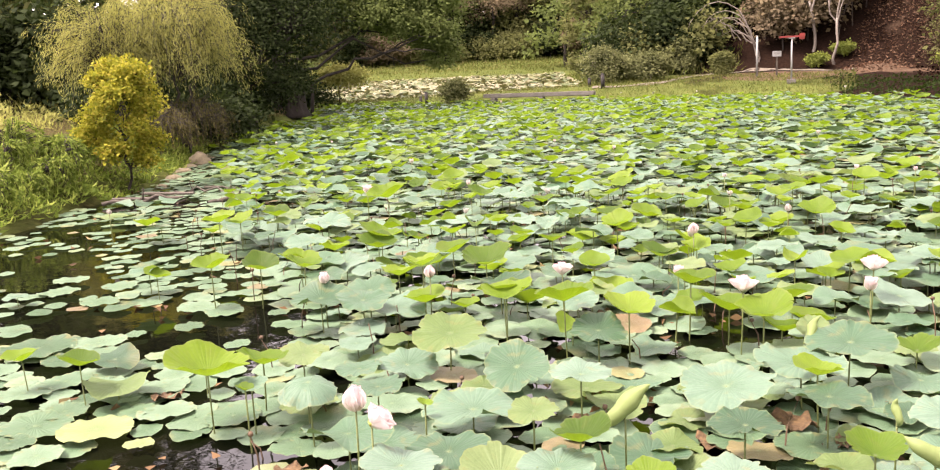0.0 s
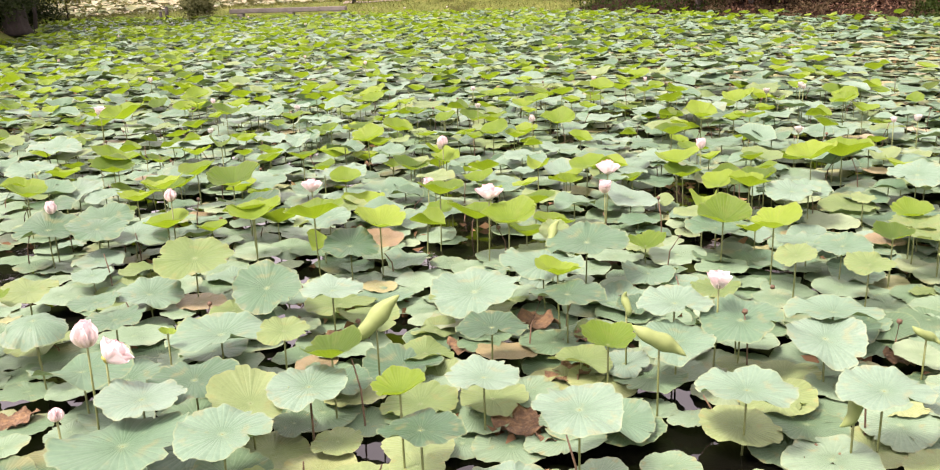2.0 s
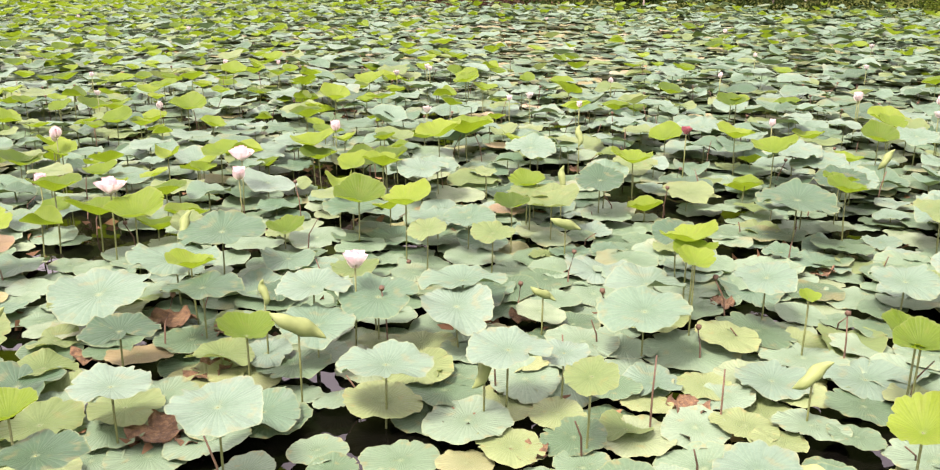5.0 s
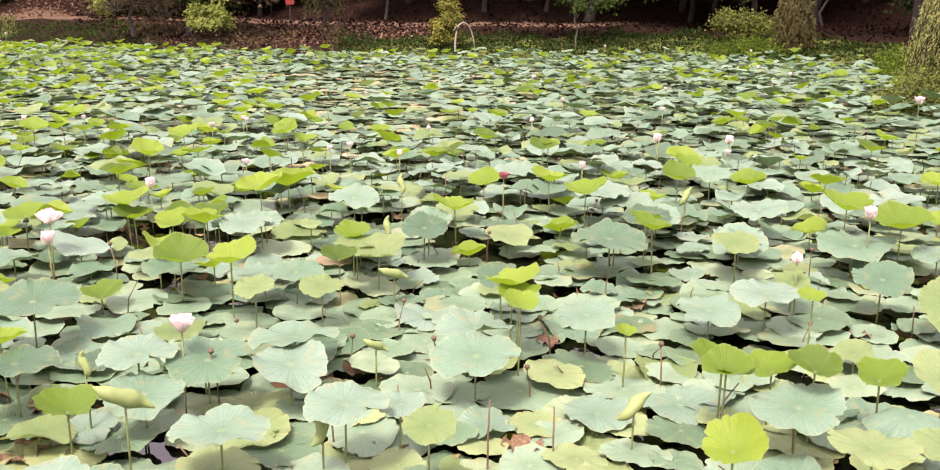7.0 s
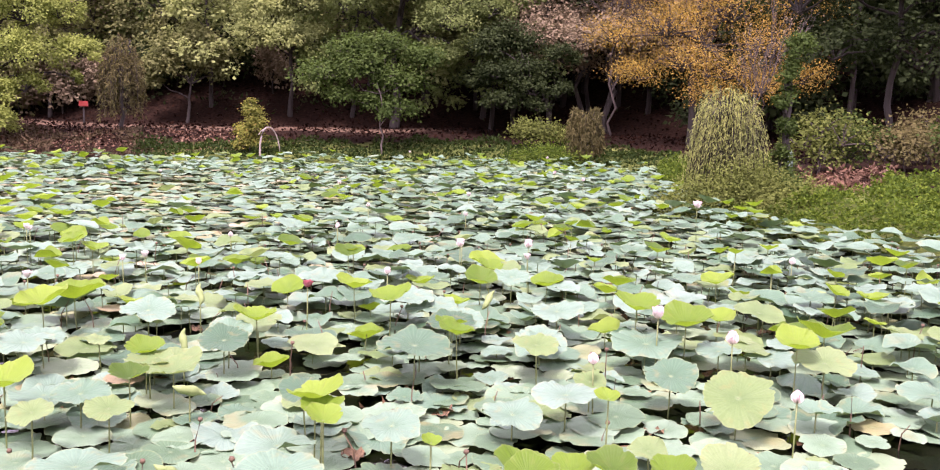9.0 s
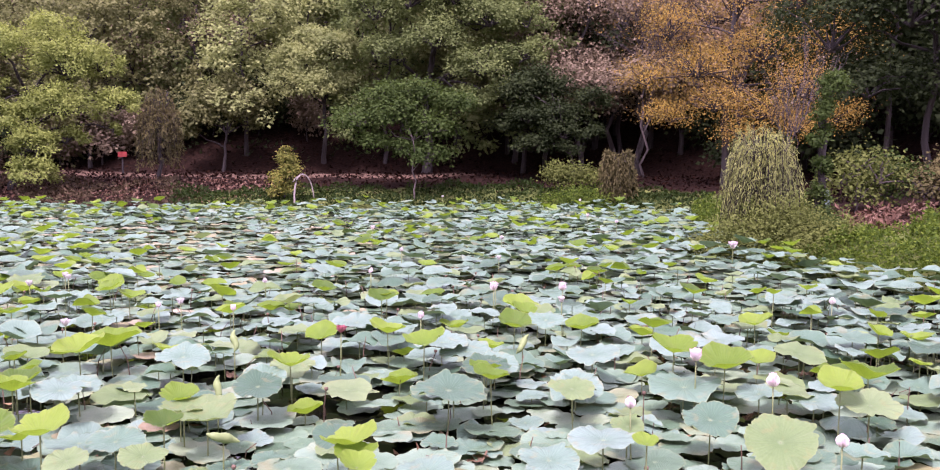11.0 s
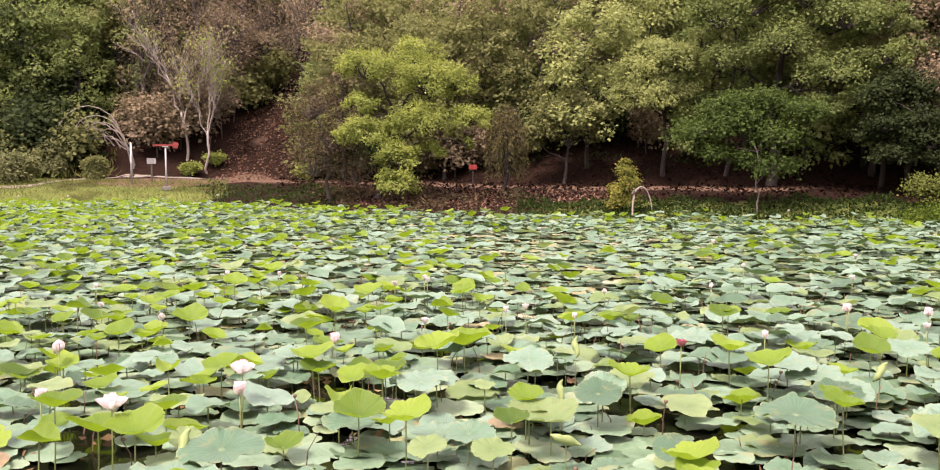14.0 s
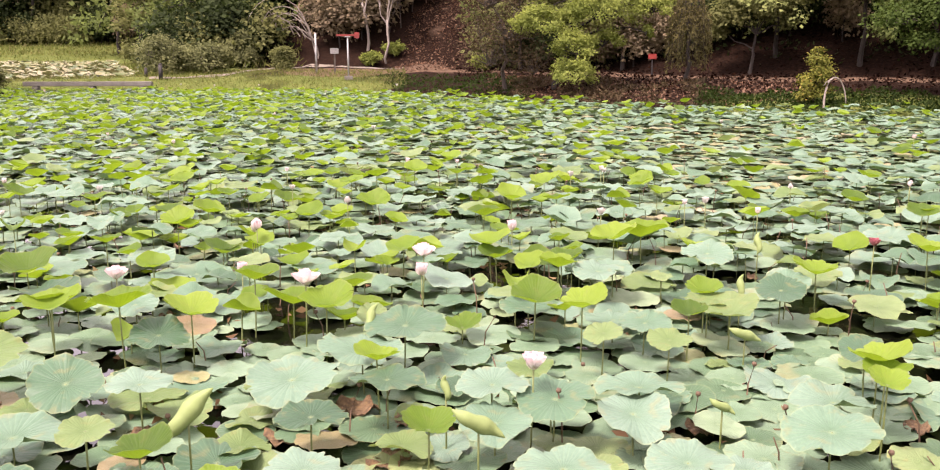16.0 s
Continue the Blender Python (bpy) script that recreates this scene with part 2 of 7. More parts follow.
PETAL = petal_material()
PETAL_RED = plain_petal("red_petal", (0.276, 0.06, 0.072), (0.36, 0.132, 0.144))
PETAL_WHITE = plain_petal("white_petal", (0.52, 0.48, 0.43), (0.62, 0.58, 0.53))

LEAF_LIGHT = foliage_material("light_green_leaves", [(0.0, (0.107, 0.14, 0.0334)), (0.5, (0.184, 0.227, 0.0557)), (1.0, (0.256, 0.291, 0.0848))], (0.234, 0.279, 0.0446), 0.42, vary=0.25)
LEAF_OLIVE = foliage_material("olive_leaves", [(0.0, (0.0649, 0.0741, 0.0267)), (0.5, (0.126, 0.136, 0.0516)), (1.0, (0.186, 0.194, 0.0823))], (0.17, 0.19, 0.0559), 0.42, vary=0.25)
GULLY_LITTER = foliage_material("red_brown_litter", [(0.0, (0.0456, 0.0251, 0.0172)), (0.5, (0.095, 0.0531, 0.0344)), (1.0, (0.179, 0.116, 0.0809))], (0.125, 0.0579, 0.0303), 0.1, 0.95, 0.06, vary=0.95)
# dark leaf green, lowered further so that it also holds the wood's shade
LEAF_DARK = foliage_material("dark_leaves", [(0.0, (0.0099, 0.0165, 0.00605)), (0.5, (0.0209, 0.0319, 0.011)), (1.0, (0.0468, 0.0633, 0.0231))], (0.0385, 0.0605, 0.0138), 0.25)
LEAF_HILL = foliage_material("hill_leaves", [(0.0, (0.108, 0.132, 0.0455)), (0.5, (0.19, 0.224, 0.0799)), (1.0, (0.267, 0.293, 0.117))], (0.241, 0.28, 0.0799), 0.42, vary=0.25)
LEAF_MID = foliage_material("mid_green_leaves", [(0.0, (0.0498, 0.0734, 0.0238)), (0.5, (0.111, 0.146, 0.0475)), (1.0, (0.182, 0.218, 0.0762))], (0.165, 0.214, 0.0522), 0.42, vary=0.25)
LEAF_ORANGE = foliage_material("autumn_leaves", [(0.0, (0.186, 0.113, 0.0238)), (0.4, (0.287, 0.182, 0.0354)), (0.75, (0.322, 0.244, 0.0592)), (1.0, (0.174, 0.176, 0.0532))], (0.334, 0.224, 0.0354), 0.42, vary=0.6)
LEAF_BROWN = foliage_material("brown_leaves", [(0.0, (0.0949, 0.0716, 0.0482)), (0.5, (0.171, 0.133, 0.0874)), (1.0, (0.239, 0.207, 0.116))], (0.208, 0.176, 0.0914), 0.3)
LEAF_TAN = foliage_material("dry_tan_leaves", [(0.0, (0.15, 0.105, 0.065)), (0.5, (0.25, 0.185, 0.115)), (1.0, (0.32, 0.26, 0.17))], (0.26, 0.19, 0.10), 0.35)
LEAF_SCRUB = foliage_material("brown_scrub", [(0.0, (0.0275, 0.0193, 0.0121)), (0.6, (0.0605, 0.044, 0.0248)), (1.0, (0.0715, 0.077, 0.0275))], (0.066, 0.0495, 0.022), 0.2)
LEAF_YELLOW = foliage_material("yellow_green_leaves", [(0.0, (0.107, 0.132, 0.0157)), (0.4, (0.207, 0.222, 0.0283)), (0.75, (0.338, 0.309, 0.0375)), (0.92, (0.376, 0.329, 0.0563)), (1.0, (0.225, 0.121, 0.0251))], (0.313, 0.315, 0.0251), vary=0.95)
LEAF_BANKBUSH = foliage_material("faded_yellow_green_leaves", [(0.0, (0.0715, 0.088, 0.0165)), (0.5, (0.149, 0.16, 0.033)), (0.85, (0.22, 0.209, 0.044)), (1.0, (0.165, 0.0935, 0.0275))], (0.198, 0.209, 0.0275), vary=0.95)
LEAF_WILLOW = foliage_material("willow_leaves", [(0.0, (0.194, 0.206, 0.0605)), (0.5, (0.285, 0.29, 0.0908)), (1.0, (0.351, 0.345, 0.14))], (0.339, 0.351, 0.0847), 0.42)
WILLOW_PALE = foliage_material("pale_willow_leaves", [(0.0, (0.172, 0.198, 0.0608)), (0.5, (0.266, 0.291, 0.0966)), (1.0, (0.353, 0.372, 0.143))], (0.308, 0.337, 0.0858), 0.4)
LEAF_RUST = foliage_material("rusty_olive_leaves", [(0.0, (0.055, 0.0468, 0.0193)), (0.5, (0.0935, 0.0825, 0.033)), (1.0, (0.127, 0.127, 0.044))], (0.121, 0.11, 0.0385), 0.36)
LEAF_BUSH = foliage_material("grey_green_leaves", [(0.0, (0.0795, 0.088, 0.0374)), (0.5, (0.131, 0.143, 0.0616)), (1.0, (0.178, 0.198, 0.0928))], (0.15, 0.165, 0.0616))
COVER = foliage_material("ground_cover_leaves", [(0.0, (0.0165, 0.033, 0.0044)), (0.5, (0.044, 0.077, 0.0088)), (1.0, (0.11, 0.154, 0.0193))], (0.11, 0.171, 0.0138), vary=0.95)
LEAF_SAPLING = foliage_material("sapling_leaves", [(0.0, (0.0192, 0.0356, 0.0069)), (0.5, (0.0372, 0.0625, 0.0144)), (1.0, (0.072, 0.103, 0.0259))], (0.066, 0.106, 0.0149), 0.35)
FERN = foliage_material("fern_leaves", [(0.0, (0.0537, 0.0858, 0.0164)), (0.5, (0.123, 0.177, 0.0319)), (1.0, (0.269, 0.321, 0.0726))], (0.215, 0.3, 0.0454), 0.35, vary=0.95)
# darker copy of the ground cover, with the far bank's tree shade coloured in
SHADED_COVER = foliage_material("shaded_creeper_leaves", [(0.0, (0.00693, 0.0146, 0.00269)), (0.5, (0.0154, 0.0308, 0.005)), (1.0, (0.0328, 0.052, 0.00966))], (0.0308, 0.05, 0.00616), 0.3, 0.8, 0.1)
VINES = foliage_material("vine_leaves", [(0.0, (0.0443, 0.0569, 0.0139)), (0.5, (0.0885, 0.111, 0.0253)), (1.0, (0.152, 0.171, 0.0506))], (0.133, 0.164, 0.0316), 0.35)
GRASS = foliage_material("grass_blades", [(0.0, (0.055, 0.077, 0.0165)), (0.5, (0.105, 0.127, 0.033)), (0.8, (0.154, 0.149, 0.055)), (1.0, (0.198, 0.165, 0.0825))], (0.154, 0.176, 0.0385), vary=0.95)
DRY_GRASS = foliage_material("dry_grass_blades", [(0.0, (0.121, 0.099, 0.0495)), (0.6, (0.198, 0.16, 0.088)), (1.0, (0.11, 0.11, 0.0385))], (0.176, 0.149, 0.066), vary=0.95)
SCRAPS = foliage_material("dry_leaf_scraps", [(0.0, (0.055, 0.0303, 0.0165)), (0.4, (0.132, 0.077, 0.0413)), (0.75, (0.231, 0.154, 0.0825)), (1.0, (0.275, 0.22, 0.11))], (0.187, 0.11, 0.044), 0.15, 0.8, 0.15, vary=0.95)
# near-black copy of the red-brown litter: the trees' shade is in the colour
SHADED_LITTER = foliage_material("fallen_leaves", [(0.0, (0.0045, 0.00226, 0.0015)), (0.5, (0.0105, 0.0045, 0.00275)), (1.0, (0.0213, 0.01, 0.00578))], (0.015, 0.00551, 0.0025), 0.1, 0.95, 0.05, vary=0.95)


def ground_material():
    m, nodes, links, bsdf = material("ground")
    def kind(attr):
        n = nodes.new("ShaderNodeAttribute")
        n.attribute_name = attr
        return n.outputs["Fac"]
    n1, n2 = noise_node(nodes, links, 0.7, 6), noise_node(nodes, links, 9.0, 6)
    # soil tone is lowered to near black for the shade under the trees
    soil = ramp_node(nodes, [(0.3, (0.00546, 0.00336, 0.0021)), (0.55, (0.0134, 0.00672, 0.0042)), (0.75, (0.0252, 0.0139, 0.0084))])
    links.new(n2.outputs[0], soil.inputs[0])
    grass = ramp_node(nodes, [(0.3, (0.036, 0.051, 0.012)), (0.55, (0.078, 0.096, 0.024)), (0.75, (0.144, 0.132, 0.048))])
    links.new(math_node(nodes, links, "ADD", math_node(nodes, links, "MULTIPLY", n1.outputs[0], 0.5), math_node(nodes, links, "MULTIPLY", n2.outputs[0], 0.5)), grass.inputs[0])
    dirt = ramp_node(nodes, [(0.3, (0.0585, 0.036, 0.0225)), (0.7, (0.112, 0.0743, 0.0495))])
    links.new(n2.outputs[0], dirt.inputs[0])
    def broken(attr):
        v = math_node(nodes, links, "ADD", kind(attr), math_node(nodes, links, "MULTIPLY", math_node(nodes, links, "SUBTRACT", n1.outputs[0], 0.5), 0.9))
        r = nodes.new("ShaderNodeMapRange")
        r.inputs[1].default_value, r.inputs[2].default_value = 0.35, 0.65
        links.new(v, r.inputs[0])
        return r.outputs[0]
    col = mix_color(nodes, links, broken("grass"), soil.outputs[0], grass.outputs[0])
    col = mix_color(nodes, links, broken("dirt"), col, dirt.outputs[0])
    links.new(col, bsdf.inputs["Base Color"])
    bsdf.inputs["Roughness"].default_value = 1.0
    bsdf.inputs["Specular IOR Level"].default_value = 0.05
    add_bump(nodes, links, bsdf, n2.outputs[0], 0.8, 0.06)
    return m


def water_material():
    m, nodes, links, bsdf = material("pond_water")
    bsdf.inputs["Base Color"].default_value = (0.002, 0.002, 0.0015, 1)
    bsdf.inputs["Roughness"].default_value = 0.03
    bsdf.inputs["IOR"].default_value = 1.33
    n1, n2 = noise_node(nodes, links, 3.5, 3), noise_node(nodes, links, 0.6, 2)
    add_bump(nodes, links, bsdf, math_node(nodes, links, "MULTIPLY", n1.outputs[0], n2.outputs[0]), 0.12, 0.05)
    return m


GROUND, WATER = ground_material(), water_material()

# ---- mesh helpers ----
rng = np.random.default_rng(7)


def build_mesh(name, verts, faces, uv=None, smooth=True):
    """A mesh from arrays: verts (n, 3) and a list of (m, 3) or (m, 4) index arrays; uv is given a vertex."""
    me = bpy.data.meshes.new(name)
    verts = np.asarray(verts, dtype=np.float32)
    faces = [np.asarray(f, dtype=np.int32) for f in faces if len(f)]
    loops = np.concatenate([f.ravel() for f in faces])
    sizes = np.concatenate([np.full(len(f), f.shape[1], dtype=np.int32) for f in faces])
    starts = np.concatenate([[0], np.cumsum(sizes)[:-1]]).astype(np.int32)
    me.vertices.add(len(verts))
    me.vertices.foreach_set("co", verts.ravel())
    me.loops.add(len(loops))
    me.loops.foreach_set("vertex_index", loops)
    me.polygons.add(len(sizes))
    me.polygons.foreach_set("loop_start", starts)
    if uv is not None:
        layer = me.uv_layers.new(name="UVMap")
        layer.data.foreach_set("uv", np.asarray(uv, dtype=np.float32)[loops].ravel())
    me.update(calc_edges=True)
    me.polygons.foreach_set("use_smooth", np.full(len(sizes), smooth, dtype=bool))
    return me


def mesh_object(name, me, mat, parent=None, label=""):
    ob = new(name, me)
    if not me.materials:
        me.materials.append(mat)
    if parent is not None:
        ob.parent = parent
    return tagged(ob, label)


def from_bm(name, bm, mat, smooth=False):
    me = bpy.data.meshes.new(name)
    bm.to_mesh(me)
    bm.free()
    me.materials.append(mat)
    me.polygons.foreach_set("use_smooth", np.full(len(me.polygons), smooth, dtype=bool))
    return me


def part(name, bm, mat, parent, label="", smooth=False):
    return mesh_object(name, from_bm(name, bm, mat, smooth), mat, parent, label)


def thing(name, m, label, category, group="", kind=""):
    ob = new(name)
    ob.empty_display_size = 0.1
    ob.matrix_basis = m
    return tagged(ob, label, category, group, kind)


class Soup:
    """Collects arrays of vertices and faces for one mesh."""

    def __init__(self):
        self.v, self.f, self.uv, self.n = [], [], [], 0

    def add(self, verts, faces, uv=None):
        self.v.append(np.asarray(verts, dtype=float))
        self.f.extend([np.asarray(f) + self.n for f in faces])
        self.uv.append(np.zeros((len(verts), 2)) if uv is None else uv)
        self.n += len(verts)

    def mesh(self, name, smooth=True):
        quads = [f for f in self.f if f.shape[1] == 4]
        tris = [f for f in self.f if f.shape[1] == 3]
        joined = [np.concatenate(k) for k in (quads, tris) if k]
        return build_mesh(name, np.concatenate(self.v), joined, np.concatenate(self.uv), smooth)


def tube(points, radii, sides=6):
    """A tapered tube along points; closed at the tip."""
    pts = np.asarray(points, dtype=float)
    along = np.gradient(pts, axis=0)
    along /= np.linalg.norm(along, axis=1)[:, None] + 1e-9
    ref = np.where(np.abs(along[:, 2:3]) > 0.9, [[1.0, 0, 0]], [[0, 0, 1.0]])
    u = np.cross(along, ref)
    u /= np.linalg.norm(u, axis=1)[:, None] + 1e-9
    w = np.cross(along, u)
    th = np.linspace(0, math.tau, sides, endpoint=False)
    ring = u[:, None, :] * np.cos(th)[None, :, None] + w[:, None, :] * np.sin(th)[None, :, None]
    verts = (pts[:, None, :] + ring * np.asarray(radii)[:, None, None]).reshape(-1, 3)
    i = np.arange(len(pts) - 1)[:, None] * sides
    j = np.arange(sides)[None, :]
    k = (j + 1) % sides
    quads = np.stack([i + j, i + k, i + k + sides, i + j + sides], axis=-1).reshape(-1, 4)
    top = (len(pts) - 1) * sides
    cap = np.array([[top, top + a, top + a + 1] for a in range(1, sides - 1)])
    return verts, [quads, cap]


def unit(v):
    return v / (np.linalg.norm(v, axis=-1, keepdims=True) + 1e-9)


def leaf_cloud(soup, at, axis, size, aspect=0.5, bend=0.1, face=None):
    """Adds one small bent leaf at each place, growing along its axis and turned to its face."""
    n = len(at)
    axis = unit(axis)
    side = unit(np.cross(axis, rng.normal(size=(n, 3)) * 0.5 + [0, 0, 0.8] if face is None else face))
    up = np.cross(axis, side)
    ln = (size * rng.uniform(0.65, 1.35, n))[:, None]
    wd = ln * aspect * 0.5
    verts = np.stack([at, at + axis * ln * 0.45 + side * wd + up * ln * bend, at + axis * ln - up * ln * bend * 0.5, at + axis * ln * 0.45 - side * wd + up * ln * bend], axis=1).reshape(-1, 3)
    soup.add(verts, [np.arange(4 * n).reshape(-1, 4)])


def box_bm(sx, sy, sz, bevel=0.0, at=(0, 0, 0)):
    bm = bmesh.new()
    bmesh.ops.create_cube(bm, size=1.0, matrix=Matrix.Translation(at) @ Matrix.Diagonal((sx, sy, sz, 1)))
    if bevel:
        bmesh.ops.bevel(bm, geom=bm.edges[:], offset=bevel, segments=2, affect="EDGES")
    return bm


def pole_bm(r1, r2, height, sides=14, bevel=0.0, base=0.0):
    bm = bmesh.new()
    bmesh.ops.create_cone(bm, cap_ends=True, segments=sides, radius1=r1, radius2=r2, depth=height, matrix=Matrix.Translation((0, 0, base + height / 2)))
    if bevel:
        bmesh.ops.bevel(bm, geom=[ed for ed in bm.edges if len(ed.link_faces) == 2 and ed.calc_face_angle() > 0.8], offset=bevel, segments=2, affect="EDGES")
    return bm


# ---- the lie of the land ----
SHORE = np.array([
    (-14, 1.0), (-5, 1.3), (2, 1.3), (9, 0.2), (13.5, 0.6), (15.5, 3.2), (15.5, 4.6), (16.4, 6.0), (16.9, 7.4), (18.8, 9.2), (20.4, 10.8), (23.5, 12.8),
    (26.6, 14.6), (26.5, 18.0), (25.8, 20.6), (24.6, 22.0), (21.9, 23.2), (19.3, 25.9), (17.2, 27.4), (15.2, 29.9), (12.6, 33.2), (11.3, 36.8), (10.2, 41.0), (6.8, 45.0),
    (2.6, 46.6), (-2.2, 48.6), (-8, 50.5), (-13, 53.0), (-17.5, 54.5), (-19.0, 51.0), (-16.0, 43.5), (-14.9, 38.5), (-14.6, 31.0), (-12.3, 24.0), (-10.6, 18.5), (-10.2, 15.8),
    (-10.3, 14.6), (-9.9, 13.4), (-10.0, 12.2), (-11.0, 10.0), (-13, 6.0)])
BEYOND = np.array([(-23, 58), (-12, 57), (-4.5, 55.5), (-3, 60), (-6, 85), (-9, 116), (-38, 118), (-30, 85)])


def off_shore(x, y, ring):
    """Metres from the ring's line: positive outside, negative within."""
    x, y = np.asarray(x, dtype=float), np.asarray(y, dtype=float)
    best, inside = np.full(x.shape, 1e9), np.zeros(x.shape, dtype=bool)
    for (ax, ay), (bx, by) in zip(ring, np.roll(ring, -1, axis=0)):
        ex, ey = bx - ax, by - ay
        u = np.clip(((x - ax) * ex + (y - ay) * ey) / (ex * ex + ey * ey), 0, 1)
        best = np.minimum(best, np.hypot(x - ax - u * ex, y - ay - u * ey))
        cross = (ay > y) != (by > y)
        with np.errstate(divide="ignore", invalid="ignore"):
            inside ^= cross & (x < (bx - ax) * (y - ay) / (by - ay + 1e-12) + ax)
    return np.where(inside, -best, best)


def smooth_step(v, lo, hi):
    q = np.clip((np.asarray(v, dtype=float) - lo) / (hi - lo), 0, 1)
    return q * q * (3 - 2 * q)


def rolling(x, y):
    return (np.sin(x * 0.83 + 1.3) * np.sin(y * 0.71 + 0.4) + 0.6 * np.sin(x * 2.1 + y * 1.3) * np.sin(y * 2.6 - x * 0.9 + 2.0)) * 0.5


def gully(x, y):
    """Nearness to the eroded cut that climbs the hill."""
    az = np.degrees(np.arctan2(x, y))
    d = np.hypot(x, y)
    return np.exp(-((az - 13.2 - (d - 52) * 0.14) / 1.6) ** 2) * smooth_step(d, 49, 53) * (1 - smooth_step(d, 59, 65))


def ground_z(x, y):
    x, y = np.asarray(x, dtype=float), np.asarray(y, dtype=float)
    s, s2 = off_shore(x, y, SHORE), off_shore(x, y, BEYOND)
    out = np.maximum(s, 0)
    west = smooth_step(-x, -8, 2)
    dike = west * smooth_step(y, 42, 47)
    rise = 1.0 - 0.22 * dike + 0.15 * west * (1 - dike)
    z = rise * (1 - np.exp(-out / (3.2 - 1.7 * west)))
    z += (1 - west) * smooth_step(y + x * 0.9, 18, 34) * np.maximum(out - 9.5, 0) * 0.5
    z += west * (1 - dike) * smooth_step(y, 8, 16) * np.maximum(out - 3, 0) * 0.05
    z += np.maximum(y - 116, 0) * 0.05
    z += west * smooth_step(y, 55, 70) * smooth_step(x, -6, 2) * np.maximum(out - 12, 0) * 0.1
    z += 0.10 * rolling(x, y) * smooth_step(out, 0.4, 3)
    z = np.minimum(z, 24 + 0.02 * out)
    bed = -0.9 * smooth_step(-s, 0, 1.6)
    z = np.where(s < 0, bed, z)
    z = np.where(s2 < 0, -0.5 * smooth_step(-s2, 0, 1.5), z * np.where(s2 < 4, smooth_step(s2, -0.5, 4), 1))
    return z - 0.15 * gully(x, y) + 0.35 * smooth_step(gully(x, y), 0.2, 0.9)


def on_ground(x, y, sink=0.0):
    return float(ground_z(np.array([x]), np.array([y]))[0]) - sink


def bearing(az, d):
    """The place d metres off on a bearing in degrees, clockwise from +y."""
    return d * math.sin(radians(az)), d * math.cos(radians(az))


def spaced(lo, hi, near_lo, near_hi, fine, far):
    inner = np.arange(near_lo, near_hi + fine / 2, fine)
    left, right = [near_lo], [near_hi]
    step = fine
    while left[-1] > lo:
        step = min(step * 1.25, far)
        left.append(left[-1] - step)
    step = fine
    while right[-1] < hi:
        step = min(step * 1.25, far)
        right.append(right[-1] + step)
    return np.concatenate([left[:0:-1], inner, right[1:]])


def make_ground():
    xs, ys = spaced(-900, 900, -24, 48, 0.55, 90), spaced(-700, 1100, -2, 72, 0.55, 90)
    gx, gy = np.meshgrid(xs, ys)
    x, y = gx.ravel(), gy.ravel()
    z = ground_z(x, y)
    w, h = len(xs), len(ys)
    i = (np.arange(h - 1)[:, None] * w + np.arange(w - 1)[None, :]).ravel()
    me = build_mesh("ground", np.stack([x, y, z], axis=1), [np.stack([i, i + 1, i + 1 + w, i + w], axis=1)])
    s = off_shore(x, y, SHORE)
    west = smooth_step(-x, -8, 2)
    grass = (1 - smooth_step(s, 1.6, 4.0)) * (1 - west) * smooth_step(np.degrees(np.arctan2(x, y)), 28, 34) + west * (1 - 0.45 * smooth_step(-y, -40, -20))
    grass = np.maximum(grass, (1 - west) * smooth_step(-x, -12, -5) * (1 - smooth_step(s, 3, 6)))
    path_line = np.exp(-((s - 7.2) / 1.3) ** 2) * (1 - west) * smooth_step(y, 24, 30)
    dirt = np.maximum(path_line, np.maximum(0.5 * gully(x, y) * (0.6 + 0.5 * rolling(x * 2, y * 2)), smooth_step(np.exp(-(((x - 8.5) / 5) ** 2 + ((y - 50.5) / 2.2) ** 2)), 0.3, 0.6)))
    for name, values in (("grass", grass), ("dirt", dirt)):
        me.attributes.new(name, "FLOAT", "POINT").data.foreach_set("value", values.astype(np.float32))
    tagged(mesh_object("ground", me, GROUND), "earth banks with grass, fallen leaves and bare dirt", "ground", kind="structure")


make_ground()

bm = bmesh.new()
bmesh.ops.create_grid(bm, x_segments=1, y_segments=1, size=1.0, matrix=Matrix.Translation((-3, 60, 0)) @ Matrix.Diagonal((40, 62, 1, 1)))
tagged(mesh_object("water", from_bm("water", bm, WATER), WATER), "dark still pond water mirroring trees and sky", "water", kind="structure")


